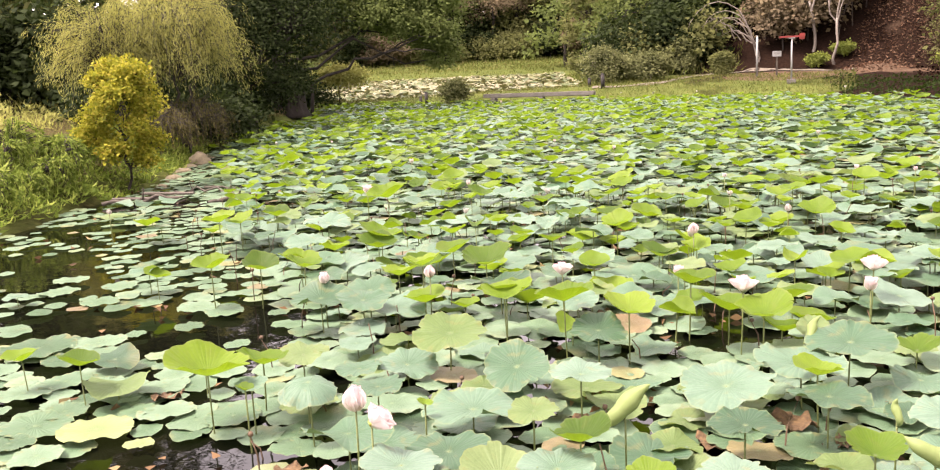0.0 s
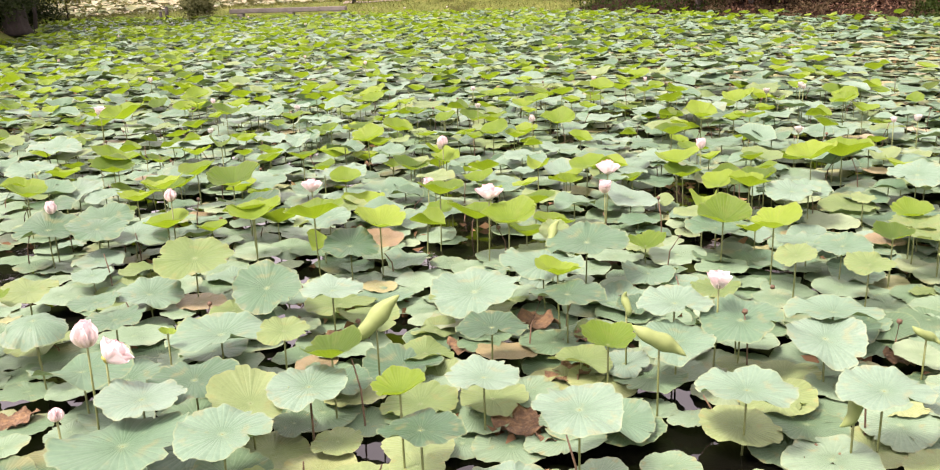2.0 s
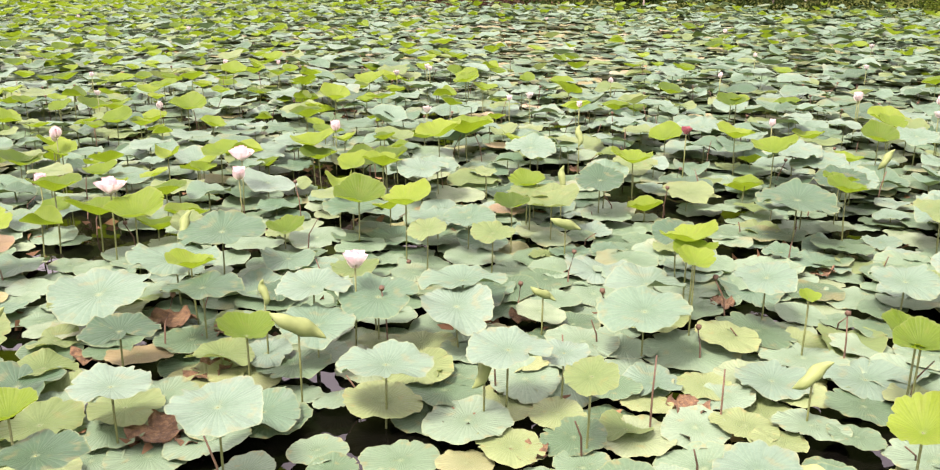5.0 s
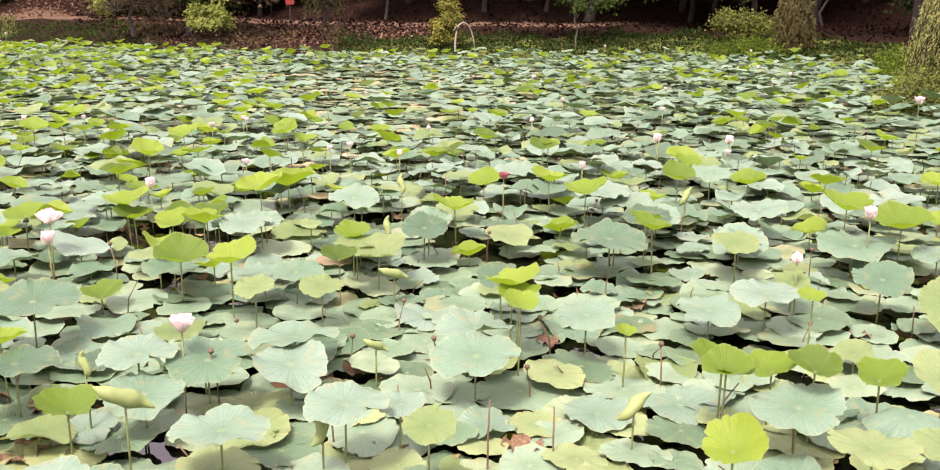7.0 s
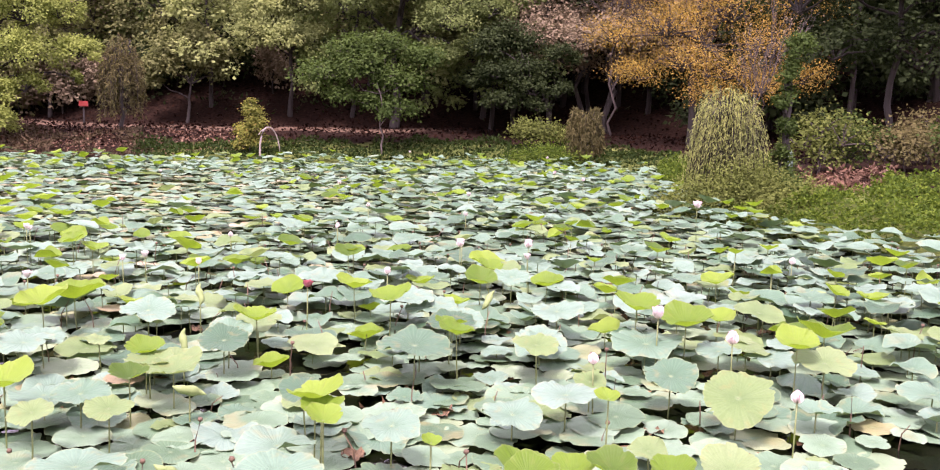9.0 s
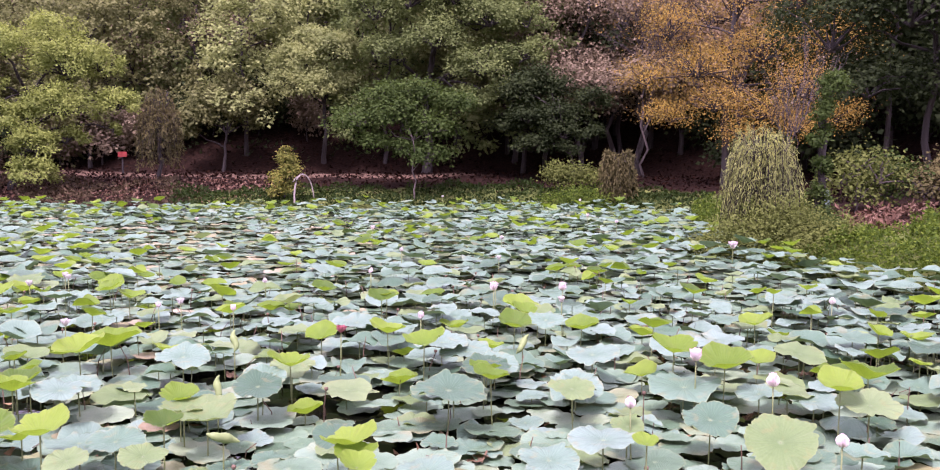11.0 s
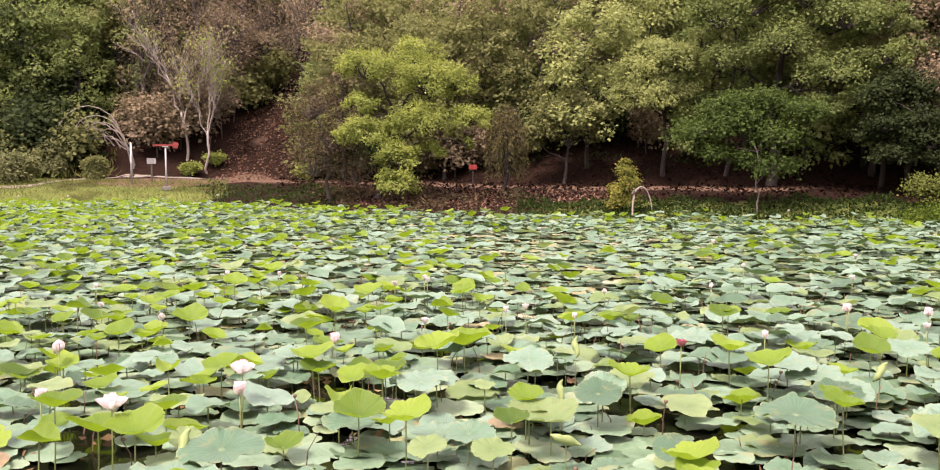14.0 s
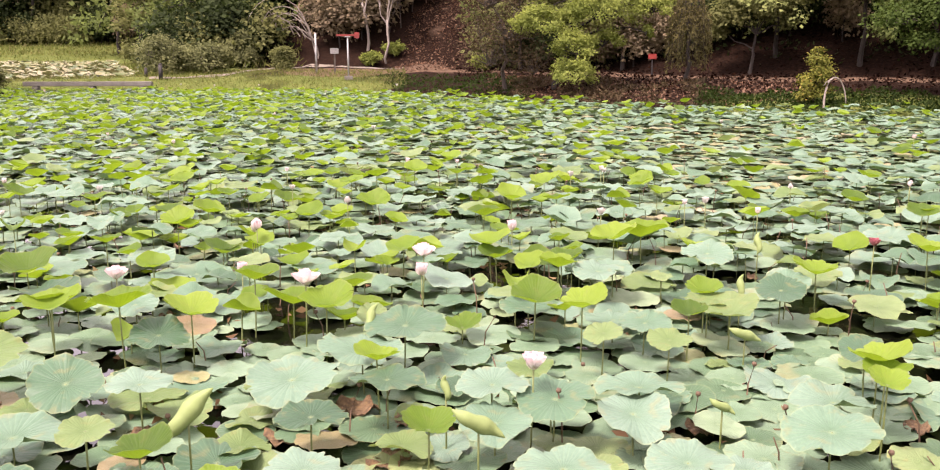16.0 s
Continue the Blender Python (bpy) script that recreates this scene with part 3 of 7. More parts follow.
# ---- lotus ----
def blade_arrays(shape, segs, rings, seed):
    """A round lotus leaf of radius 1 with its stalk's end at the origin, and its uv (turn, radius)."""
    r0 = np.random.default_rng(seed)
    th = np.linspace(0, math.tau, segs, endpoint=False)
    ph = r0.uniform(0, math.tau, 8)
    rim = 1 + 0.07 * np.sin(2 * th + ph[0]) + 0.035 * np.sin(3 * th + ph[1]) + 0.02 * np.sin(5 * th + ph[6])
    pleat = 0.0
    if segs > 28:
        # the rim is scalloped between the ends of the veins, with a few torn nicks
        pleat = np.abs(np.sin(10.5 * th))
        rim += (0.028 if shape != "pad" else 0.010) * (pleat - 0.6) + 0.012 * r0.normal(size=segs) - 0.13 * (r0.random(segs) < 0.035)
    elif segs > 12:
        rim += 0.02 * r0.normal(size=segs)
    bulge = 1 + 0.35 * np.sin(th + ph[7])
    verts, uv = [(0, 0, 0)], [(0.0, 0.0)]
    for r in rings:
        if shape == "cup":
            z = 0.50 * r ** 1.25 * bulge + 0.10 * r ** 3 * np.sin(2 * th + ph[3]) + 0.06 * r ** 4 * np.sin(5 * th + ph[4]) + 0.02 * r ** 5 * np.sin(11 * th + ph[5])
        elif shape == "bowl":
            z = 0.30 * r ** 1.5 * bulge + 0.06 * r ** 3 * np.sin(3 * th + ph[3]) + 0.05 * r ** 4 * np.sin(7 * th + ph[4])
        elif shape == "droop":
            z = 0.10 * r - 0.52 * r ** 2.2 + 0.07 * r ** 3 * np.sin(5 * th + ph[3]) + 0.03 * r ** 3 * np.sin(9 * th + ph[4])
        elif shape == "saddle":
            z = 0.10 * r + 0.20 * r ** 2 * np.sin(2 * th + ph[3]) + 0.07 * r ** 3 * np.sin(5 * th + ph[4]) + 0.03 * r ** 4 * np.sin(9 * th + ph[5])
        elif shape == "fold":
            z = 0.08 * r + 0.62 * (r * np.abs(np.sin(th + ph[3]))) ** 1.6 + 0.05 * r ** 3 * np.sin(5 * th + ph[4])
        elif shape == "pad":
            z = 0.035 * r ** 4 * np.sin(3 * th + ph[3]) + 0.03 * r ** 6 * np.sin(7 * th + ph[4]) + 0.02 * r ** 6 * np.sin(13 * th + ph[5]) + 0.02 * r ** 4
        else:
            z = 0.13 * r ** 1.1 - 0.05 * r ** 2.6 * bulge + 0.09 * r ** 3 * np.sin(2 * th + ph[3]) + 0.05 * r ** 4 * np.sin(5 * th + ph[4]) + 0.035 * r ** 5 * np.sin(9 * th + ph[5]) + 0.02 * r ** 5 * np.sin(14 * th + ph[6])
        z = z + (0.02 if shape != "pad" else 0.004) * pleat * r * (1 - 0.4 * r)
        lean = np.ones(segs) if shape != "fold" else 1 - 0.35 * np.abs(np.sin(th + ph[3])) * r
        rr = r * (1 + (rim - 1) * r ** 2) * lean
        verts += list(zip(rr * np.cos(th), rr * np.sin(th), z + np.zeros(segs)))
        uv += [(k / segs, r) for k in range(segs)]
    n = len(rings)
    j = np.arange(segs)
    k = (j + 1) % segs
    fan = np.stack([np.zeros(segs, dtype=int), 1 + j, 1 + k], axis=1)
    quads = [np.stack([1 + q * segs + j, 1 + (q + 1) * segs + j, 1 + (q + 1) * segs + k, 1 + q * segs + k], axis=1) for q in range(n - 1)]
    return np.array(verts), [np.concatenate(quads), fan] if quads else [fan], np.array(uv)


FINE, MID, FAR_RINGS = (0.08, 0.3, 0.55, 0.78, 0.92, 1.0), (0.2, 0.6, 1.0), (0.45, 1.0)
SHAPES = ("flat", "flat", "flat", "flat", "flat", "saddle", "saddle", "bowl", "cup", "cup", "cup", "droop", "fold")
FLATS, CUPS, DROOP, FOLD = (0, 1, 2, 3, 4, 5, 6), (8, 9, 10), 11, 12
BLADES = {}
for q, shape in enumerate(SHAPES):
    BLADES[q] = (blade_arrays(shape, 84, FINE, q), blade_arrays(shape, 24, MID, q), blade_arrays(shape, 12, FAR_RINGS, q))
PADS = [(blade_arrays("pad", 84, FINE[1:], 40 + q), blade_arrays("pad", 30, (0.5, 0.85, 1.0), 40 + q), blade_arrays("pad", 11, (1.0,), 40 + q)) for q in range(7)]
BLADE_MESH = {}


def blade_mesh(q, mat):
    key = (q, mat.name)
    if key not in BLADE_MESH:
        v, f, uv = BLADES[q][0]
        BLADE_MESH[key] = build_mesh("blade", v, f, uv)
        BLADE_MESH[key].materials.append(mat)
    return BLADE_MESH[key]


def bent_stalk(height, sway, radius, sides=6, rows=5):
    u = np.linspace(0, 1, rows)
    pts = np.stack([sway[0] * (1 - u) ** 2, sway[1] * (1 - u) ** 2, -0.35 * (1 - u) + (height - 0.0) * (u - 1) * 1.0], axis=1)
    return tube(pts, np.full(rows, radius), sides)


STALK_MESH = {}


def stalk_mesh(height, kind):
    """Stalks in steps of 6 cm, hanging from the origin down into the water."""
    key = (round(height / 0.06), kind)
    if key not in STALK_MESH:
        v, f = bent_stalk(key[0] * 0.06 + 0.1, (0.05 * (kind - 1), 0.05 * math.sin(kind * 2.4)), 0.0055, 7)
        STALK_MESH[key] = build_mesh("stalk", v, f)
        STALK_MESH[key].materials.append(STALK)
    return STALK_MESH[key]


LABELS = {
    "lotus_leaf_blue_green": "broad blue-green lotus leaf standing above the water on its stalk",
    "lotus_leaf_pale": "pale green lotus leaf held open above the water",
    "lotus_leaf_young": "young yellow-green cupped lotus leaf standing above the others"}


def tilted(x, y, z, r, tilt, toward, spin):
    return Matrix.Translation((x, y, z)) @ Matrix.Rotation(toward, 4, "Z") @ Matrix.Rotation(tilt, 4, "Y") @ Matrix.Rotation(spin - toward, 4, "Z") @ Matrix.Diagonal((r, r, r, 1))


def lotus_leaf(x, y, z, r, q, mat, tilt, toward, spin):
    """A leaf as a thing of its own: blade and stalk under an Empty at the stalk's foot."""
    root = thing("lotus_leaf", Matrix.Translation((x, y, 0)), LABELS[mat.name], "lotus leaf", "lotus leaves on the pond")
    blade = mesh_object("blade", blade_mesh(q, mat), mat, root)
    blade.matrix_basis = tilted(0, 0, z, r, tilt, toward, spin)
    stem = mesh_object("stalk", stalk_mesh(z, q % 3), STALK, root)
    stem.matrix_basis = Matrix.Translation((0, 0, z + 0.002))
    return root


def toward_eye(x, y):
    """The turn about z that lets a leaf lean to the near bank."""
    return math.atan2(-y, -x)


# leaves that stand out: x, y, height, radius, lean towards the near bank
PALE_LEAVES_A = [(2.19, 3.12, 0.42, 0.13, 0.19), (3.64, 1.85, 0.38, 0.183, -0.0), (-0.8, 4.13, 0.28, 0.2, 0.2), (4.02, 1.68, 0.33, 0.162, 0.09), (-0.7, 4.76, 0.39, 0.136, 0.18), (4.58, 2.0, 0.4, 0.168, 0.21), (2.44, 5.45, 0.41, 0.134, 0.21), (2.89, 5.38, 0.34, 0.144, 0.25), (-2.46, 5.89, 0.33, 0.182, 0.15), (-1.48, 6.29, 0.37, 0.257, 0.26), (5.6, 3.56, 0.32, 0.127, 0.35), (3.55, 5.71, 0.37, 0.195, 0.13), (1.1, 6.65, 0.32, 0.117, 0.43), (3.54, 6.01, 0.36, 0.183, 0.09), (3.75, 6.04, 0.3, 0.21, 0.1), (5.87, 4.25, 0.41, 0.169, 0.27), (7.17, 2.44, 0.37, 0.227, 0.2), (3.73, 7.12, 0.3, 0.098, 0.17), (5.03, 6.73, 0.3, 0.208, 0.23)]
PALE_LEAVES_B = [(5.96, 2.59, 0.34, 0.25, 0.5), (8.31, 6.54, 0.35, 0.193, 0.3), (5.43, 13.53, 0.33, 0.26, 0.17)]
PALE_LEAVES = PALE_LEAVES_A + PALE_LEAVES_B
BROAD_LEAVES_A = [(-0.0, 3.51, 0.4, 0.186, -0.12), (0.69, 3.63, 0.38, 0.213, 0.07), (-0.85, 3.7, 0.35, 0.206, 0.09), (-1.29, 3.75, 0.3, 0.286, -0.04), (1.5, 3.8, 0.33, 0.22, -0.06), (2.03, 3.58, 0.39, 0.197, 0.07), (0.32, 4.13, 0.33, 0.189, -0.02), (-0.52, 4.16, 0.33, 0.202, 0.04), (-1.27, 4.04, 0.38, 0.193, 0.03), (2.34, 3.58, 0.31, 0.131, 0.03), (-1.1, 4.35, 0.32, 0.214, 0.08), (3.83, 2.34, 0.33, 0.22, 0.18), (1.38, 4.49, 0.29, 0.197, 0.22), (-1.69, 4.5, 0.34, 0.258, -0.12), (0.43, 4.79, 0.32, 0.192, 0.01), (2.98, 3.8, 0.33, 0.241, 0.15), (2.14, 4.38, 0.3, 0.22, 0.19), (1.77, 4.61, 0.34, 0.228, 0.2), (1.46, 4.8, 0.39, 0.201, 0.07)]
BROAD_LEAVES_B = [(-1.09, 5.02, 0.29, 0.289, -0.03), (0.91, 5.1, 0.37, 0.229, -0.07), (2.34, 4.71, 0.31, 0.251, -0.1), (3.33, 4.25, 0.28, 0.232, -0.04), (-0.48, 5.4, 0.38, 0.2, 0.0), (0.39, 5.47, 0.29, 0.281, 0.17), (-1.73, 5.24, 0.34, 0.187, -0.03), (3.94, 3.91, 0.33, 0.194, 0.16), (-2.55, 5.2, 0.36, 0.099, 0.2), (0.87, 5.77, 0.34, 0.276, 0.03), (-0.93, 5.79, 0.29, 0.233, 0.41), (4.76, 3.61, 0.27, 0.216, 0.09), (3.91, 4.72, 0.38, 0.171, 0.19), (1.22, 6.05, 0.39, 0.268, 0.15), (5.2, 3.49, 0.33, 0.242, -0.0), (2.89, 5.75, 0.35, 0.181, 0.17), (-0.42, 6.5, 0.33, 0.217, 0.19), (2.82, 6.13, 0.27, 0.213, 0.02)]
BROAD_LEAVES_C = [(6.06, 3.16, 0.35, 0.211, 0.27), (5.19, 4.93, 0.4, 0.288, 0.12), (4.29, 6.18, 0.37, 0.205, 0.3), (-0.64, 7.52, 0.29, 0.199, 0.21), (6.15, 4.45, 0.31, 0.188, 0.2), (5.54, 5.21, 0.27, 0.277, 0.07), (-2.42, 7.23, 0.37, 0.228, 0.17), (-2.18, 7.37, 0.27, 0.288, 0.05), (3.12, 7.11, 0.39, 0.219, 0.13), (4.47, 6.37, 0.36, 0.201, 0.34), (6.36, 4.57, 0.28, 0.231, 0.36), (-2.83, 7.33, 0.36, 0.26, 0.18), (6.89, 3.85, 0.3, 0.328, 0.09), (3.31, 7.22, 0.36, 0.208, 0.12), (-1.35, 7.92, 0.35, 0.284, -0.01), (-2.51, 7.74, 0.33, 0.237, 0.18), (6.16, 5.4, 0.34, 0.223, 0.18), (3.27, 7.59, 0.27, 0.253, 0.08), (6.43, 5.54, 0.28, 0.215, 0.28)]
BROAD_LEAVES_D = [(7.05, 4.89, 0.38, 0.251, 0.12), (4.41, 7.52, 0.37, 0.233, 0.25), (6.52, 5.99, 0.32, 0.262, 0.12), (-0.57, 8.89, 0.36, 0.232, 0.1), (6.42, 6.22, 0.39, 0.264, 0.1), (-3.15, 9.06, 0.3, 0.244, 0.14), (8.0, 6.18, 0.4, 0.189, 0.3), (6.91, 8.06, 0.26, 0.277, 0.11), (-3.9, 9.94, 0.35, 0.254, 0.14), (-1.22, 11.09, 0.34, 0.161, 0.25), (-1.16, 11.32, 0.32, 0.175, 0.26), (-4.05, 11.12, 0.37, 0.297, 0.12), (9.19, 7.94, 0.27, 0.317, 0.11)]
BROAD_LEAVES = BROAD_LEAVES_A + BROAD_LEAVES_B + BROAD_LEAVES_C + BROAD_LEAVES_D
DROOPING_LEAVES = [(4.14, 1.94, 0.35, 0.195, 0.08), (-2.07, 4.95, 0.47, 0.17, 0.2), (-2.21, 5.27, 0.35, 0.179, 0.16)]
YOUNG_LEAVES_A = [(-0.08, 3.75, 0.46, 0.118, -0.11), (3.08, 2.16, 0.41, 0.143, 0.28), (-0.42, 4.38, 0.38, 0.166, -0.11), (0.98, 4.35, 0.36, 0.144, -0.01), (3.65, 2.64, 0.46, 0.136, 0.22), (3.75, 2.74, 0.42, 0.161, 0.19), (4.03, 2.39, 0.45, 0.139, 0.16), (4.29, 2.19, 0.4, 0.128, 0.07), (4.04, 2.64, 0.36, 0.126, 0.19), (-1.33, 4.83, 0.39, 0.045, 0.18), (3.79, 3.44, 0.39, 0.058, 0.14), (3.42, 3.94, 0.49, 0.111, 0.13), (0.91, 5.44, 0.38, 0.142, -0.04), (3.61, 4.18, 0.43, 0.129, 0.07), (-2.48, 4.96, 0.41, 0.058, 0.03), (3.71, 4.36, 0.44, 0.185, -0.05), (4.92, 2.98, 0.49, 0.08, 0.3), (-2.83, 5.18, 0.42, 0.248, 0.02), (-2.63, 5.59, 0.36, 0.162, 0.02)]
YOUNG_LEAVES_B = [(2.46, 5.87, 0.47, 0.19, 0.06), (0.73, 6.43, 0.46, 0.194, 0.01), (3.21, 5.7, 0.4, 0.125, 0.01), (-0.2, 6.65, 0.42, 0.199, 0.04), (-0.68, 6.7, 0.5, 0.212, -0.0), (2.29, 6.37, 0.39, 0.196, 0.07), (0.54, 6.91, 0.37, 0.222, 0.02), (-1.14, 6.86, 0.48, 0.189, 0.02), (3.65, 6.25, 0.38, 0.142, 0.05), (-1.2, 7.14, 0.42, 0.217, 0.01), (0.28, 7.32, 0.48, 0.179, 0.11), (5.66, 4.91, 0.41, 0.148, 0.05), (7.08, 2.63, 0.47, 0.183, 0.07), (5.88, 5.18, 0.39, 0.133, 0.08), (2.85, 7.33, 0.4, 0.174, 0.05), (4.79, 6.43, 0.41, 0.19, 0.1), (7.21, 3.65, 0.44, 0.229, 0.02), (2.96, 7.54, 0.36, 0.19, 0.07), (-2.07, 7.98, 0.5, 0.172, 0.06)]
YOUNG_LEAVES_C = [(7.21, 4.14, 0.5, 0.212, 0.02), (7.89, 2.71, 0.39, 0.249, -0.0), (-2.33, 8.1, 0.38, 0.153, 0.11), (5.95, 5.98, 0.48, 0.182, 0.07), (-1.56, 8.44, 0.4, 0.254, -0.01), (-3.23, 8.05, 0.48, 0.158, 0.14), (3.75, 8.16, 0.42, 0.221, 0.04), (-3.79, 8.32, 0.4, 0.189, 0.07), (-4.23, 8.16, 0.45, 0.187, 0.09), (6.27, 6.83, 0.42, 0.185, 0.05), (-3.51, 8.69, 0.36, 0.222, 0.06), (4.19, 8.46, 0.36, 0.263, 0.05), (7.36, 6.09, 0.43, 0.187, 0.11), (-2.86, 9.29, 0.41, 0.199, 0.1), (-0.36, 9.95, 0.48, 0.181, 0.16), (-2.9, 9.57, 0.45, 0.232, 0.09), (8.09, 6.57, 0.42, 0.157, 0.15), (8.42, 6.88, 0.37, 0.211, 0.08), (7.3, 8.07, 0.48, 0.154, 0.12)]
YOUNG_LEAVES_D = [(7.49, 8.19, 0.45, 0.159, 0.12), (3.53, 10.65, 0.44, 0.198, 0.1), (1.9, 11.13, 0.37, 0.204, 0.12), (-5.29, 10.61, 0.49, 0.2, 0.18), (-5.13, 10.87, 0.43, 0.182, 0.18), (5.43, 11.01, 0.48, 0.151, 0.33), (4.42, 11.89, 0.42, 0.189, 0.17), (-4.97, 11.68, 0.38, 0.195, 0.24), (-2.31, 12.6, 0.46, 0.182, 0.17), (-3.6, 12.42, 0.49, 0.287, 0.07), (5.82, 11.73, 0.39, 0.168, 0.3)]
YOUNG_LEAVES = YOUNG_LEAVES_A + YOUNG_LEAVES_B + YOUNG_LEAVES_C + YOUNG_LEAVES_D
PALE_FLOATING = [(1.89, 3.29, 0.04, 0.161, 0), (-0.01, 3.98, 0.04, 0.176, 0), (3.01, 2.8, 0.04, 0.122, 0), (2.24, 3.46, 0.04, 0.149, 0), (2.96, 2.97, 0.04, 0.154, 0), (2.68, 3.34, 0.04, 0.123, 0), (3.07, 3.39, 0.04, 0.153, 0), (-0.34, 4.58, 0.04, 0.166, 0), (3.45, 3.1, 0.04, 0.15, 0), (3.9, 2.8, 0.04, 0.162, 0), (-3.21, 4.93, 0.04, 0.09, 0), (-3.63, 5.13, 0.04, 0.228, 0), (5.56, 6.28, 0.04, 0.08, 0)]
FLOATING_A = [(2.19, 3.24, 0.03, 0.165, 0), (2.46, 3.14, 0.03, 0.193, 0), (0.68, 3.95, 0.03, 0.186, 0), (2.74, 3.06, 0.03, 0.168, 0), (0.99, 4.05, 0.03, 0.191, 0), (3.35, 2.67, 0.03, 0.137, 0), (3.24, 2.84, 0.03, 0.169, 0), (1.85, 3.92, 0.03, 0.202, 0), (3.07, 3.25, 0.03, 0.156, 0), (2.28, 3.85, 0.03, 0.201, 0), (0.58, 4.51, 0.03, 0.192, 0), (2.8, 3.61, 0.03, 0.202, 0), (3.61, 2.86, 0.03, 0.175, 0), (2.38, 4.23, 0.03, 0.217, 0), (2.96, 3.94, 0.03, 0.184, 0), (3.29, 3.78, 0.03, 0.284, 0), (3.92, 3.13, 0.03, 0.204, 0), (4.1, 2.97, 0.03, 0.249, 0), (3.77, 3.41, 0.03, 0.229, 0)]
FLOATING_B = [(0.83, 5.11, 0.03, 0.215, 0), (4.16, 3.35, 0.03, 0.184, 0), (3.79, 3.79, 0.03, 0.226, 0), (-2.15, 4.92, 0.03, 0.181, 0), (4.49, 3.47, 0.03, 0.21, 0), (-3.79, 4.73, 0.03, 0.166, 0), (-2.81, 5.44, 0.03, 0.193, 0), (4.78, 3.9, 0.03, 0.247, 0), (-2.3, 5.75, 0.03, 0.166, 0), (5.22, 3.48, 0.03, 0.266, 0), (-4.1, 4.89, 0.03, 0.153, 0), (-3.32, 5.49, 0.03, 0.185, 0), (4.6, 4.59, 0.03, 0.241, 0), (-3.54, 5.48, 0.03, 0.124, 0), (-3.08, 5.83, 0.03, 0.107, 0), (-4.11, 5.18, 0.03, 0.241, 0), (-3.38, 5.78, 0.03, 0.073, 0), (-4.07, 5.45, 0.03, 0.167, 0), (5.52, 4.12, 0.03, 0.271, 0)]
FLOATING_C = [(-3.6, 5.98, 0.03, 0.178, 0), (-4.08, 6.0, 0.03, 0.163, 0), (-4.63, 5.78, 0.03, 0.2, 0), (-4.46, 6.05, 0.03, 0.184, 0), (-4.18, 6.33, 0.03, 0.199, 0), (-3.49, 7.02, 0.03, 0.117, 0), (-4.81, 6.54, 0.03, 0.188, 0), (-4.64, 6.75, 0.03, 0.212, 0), (-4.79, 7.03, 0.03, 0.22, 0), (-4.19, 7.53, 0.03, 0.143, 0), (-5.25, 6.84, 0.03, 0.337, 0), (-4.08, 8.05, 0.03, 0.197, 0), (-4.44, 8.21, 0.03, 0.214, 0), (-5.63, 8.42, 0.03, 0.199, 0), (-5.81, 9.09, 0.03, 0.2, 0), (-6.38, 8.84, 0.03, 0.21, 0), (-6.6, 9.39, 0.03, 0.194, 0), (-8.04, 13.4, 0.03, 0.231, 0)]
FLOATING = FLOATING_A + FLOATING_B + FLOATING_C
OLD_LEAVES = [(4.99, 2.72, 0.2, 0.122, 0.35)]


def left_margin(x, y):
    """How far into the thinly grown western margin a place lies, in metres."""
    return float(np.interp(y, (0, 7, 9.2, 11.2, 12.5, 16, 19.3, 23, 29, 60), (-0.75, -2.85, -4.1, -5.7, -6.5, -8.0, -10.0, -11.3, -14.0, -25.0))) - x


def open_water(x, y):
    """Where the water lies bare."""
    if ((x - 0.34) / 0.3) ** 2 + ((y - 7.27) / 0.22) ** 2 < 1 or ((x - 0.86) / 0.3) ** 2 + ((y - 3.8) / 0.16) ** 2 < 1:
        return True
    m = left_margin(x, y)
    n = noise.noise(Vector((x * 0.55, y * 0.55, 3.1)))
    if m > 0.1 and 6.75 + 0.3 * n < y < 8.5 + 0.7 * n and x > -9:
        return True
    if m > 0.1 and 4.2 < y < 5.05 + 0.4 * n and -3.7 < x < -2.2:
        return True
    if m > 1.7 and y > 8.4:
        return n > -0.12 or y < 11.5
    if 20.5 < y < 21.3 + 0.3 * n and 11.0 < x < 14.2:
        return True
    return n > 0.34 and m > -0.5


def scatter(count, spacing, keep, taken=()):
    """Places in the pond no closer than spacing(x, y), in random order."""
    cell = 0.5
    grid = {}
    for tx, ty, tr in taken:
        grid.setdefault((int(tx // cell), int(ty // cell)), []).append((tx, ty))
    found = []
    lo, hi = SHORE.min(axis=0), SHORE.max(axis=0)
    xs, ys = rng.uniform(lo[0], hi[0], count), rng.uniform(max(lo[1], 1.6), hi[1], count)
    ok = off_shore(xs, ys, SHORE) < -0.15
    az = np.degrees(np.arctan2(xs, ys))
    ok &= (az > -44) & (az < 84)
    for x, y in zip(xs[ok], ys[ok]):
        if not keep(x, y):
            continue
        sp = spacing(x, y)
        cx, cy = int(x // cell), int(y // cell)
        if any((x - ax) ** 2 + (y - ay) ** 2 < sp * sp for i in (-1, 0, 1) for j in (-1, 0, 1) for ax, ay in grid.get((cx + i, cy + j), ())):
            continue
        grid.setdefault((cx, cy), []).append((x, y))
        found.append((float(x), float(y)))
    return found


def flat_reach(x, y):
    """The open reach towards the far bank where nearly all leaves float."""
    az, d = math.degrees(math.atan2(x, y)), math.hypot(x, y)
    return math.exp(-((az - 30) / 13) ** 2 - ((d - 23) / 6.5) ** 2)


def near_reach(x, y):
    """The flat patch of floating leaves close to the near bank."""
    return math.exp(-((x - 4.2) / 2.8) ** 2 - ((y - 3.6) / 1.8) ** 2)


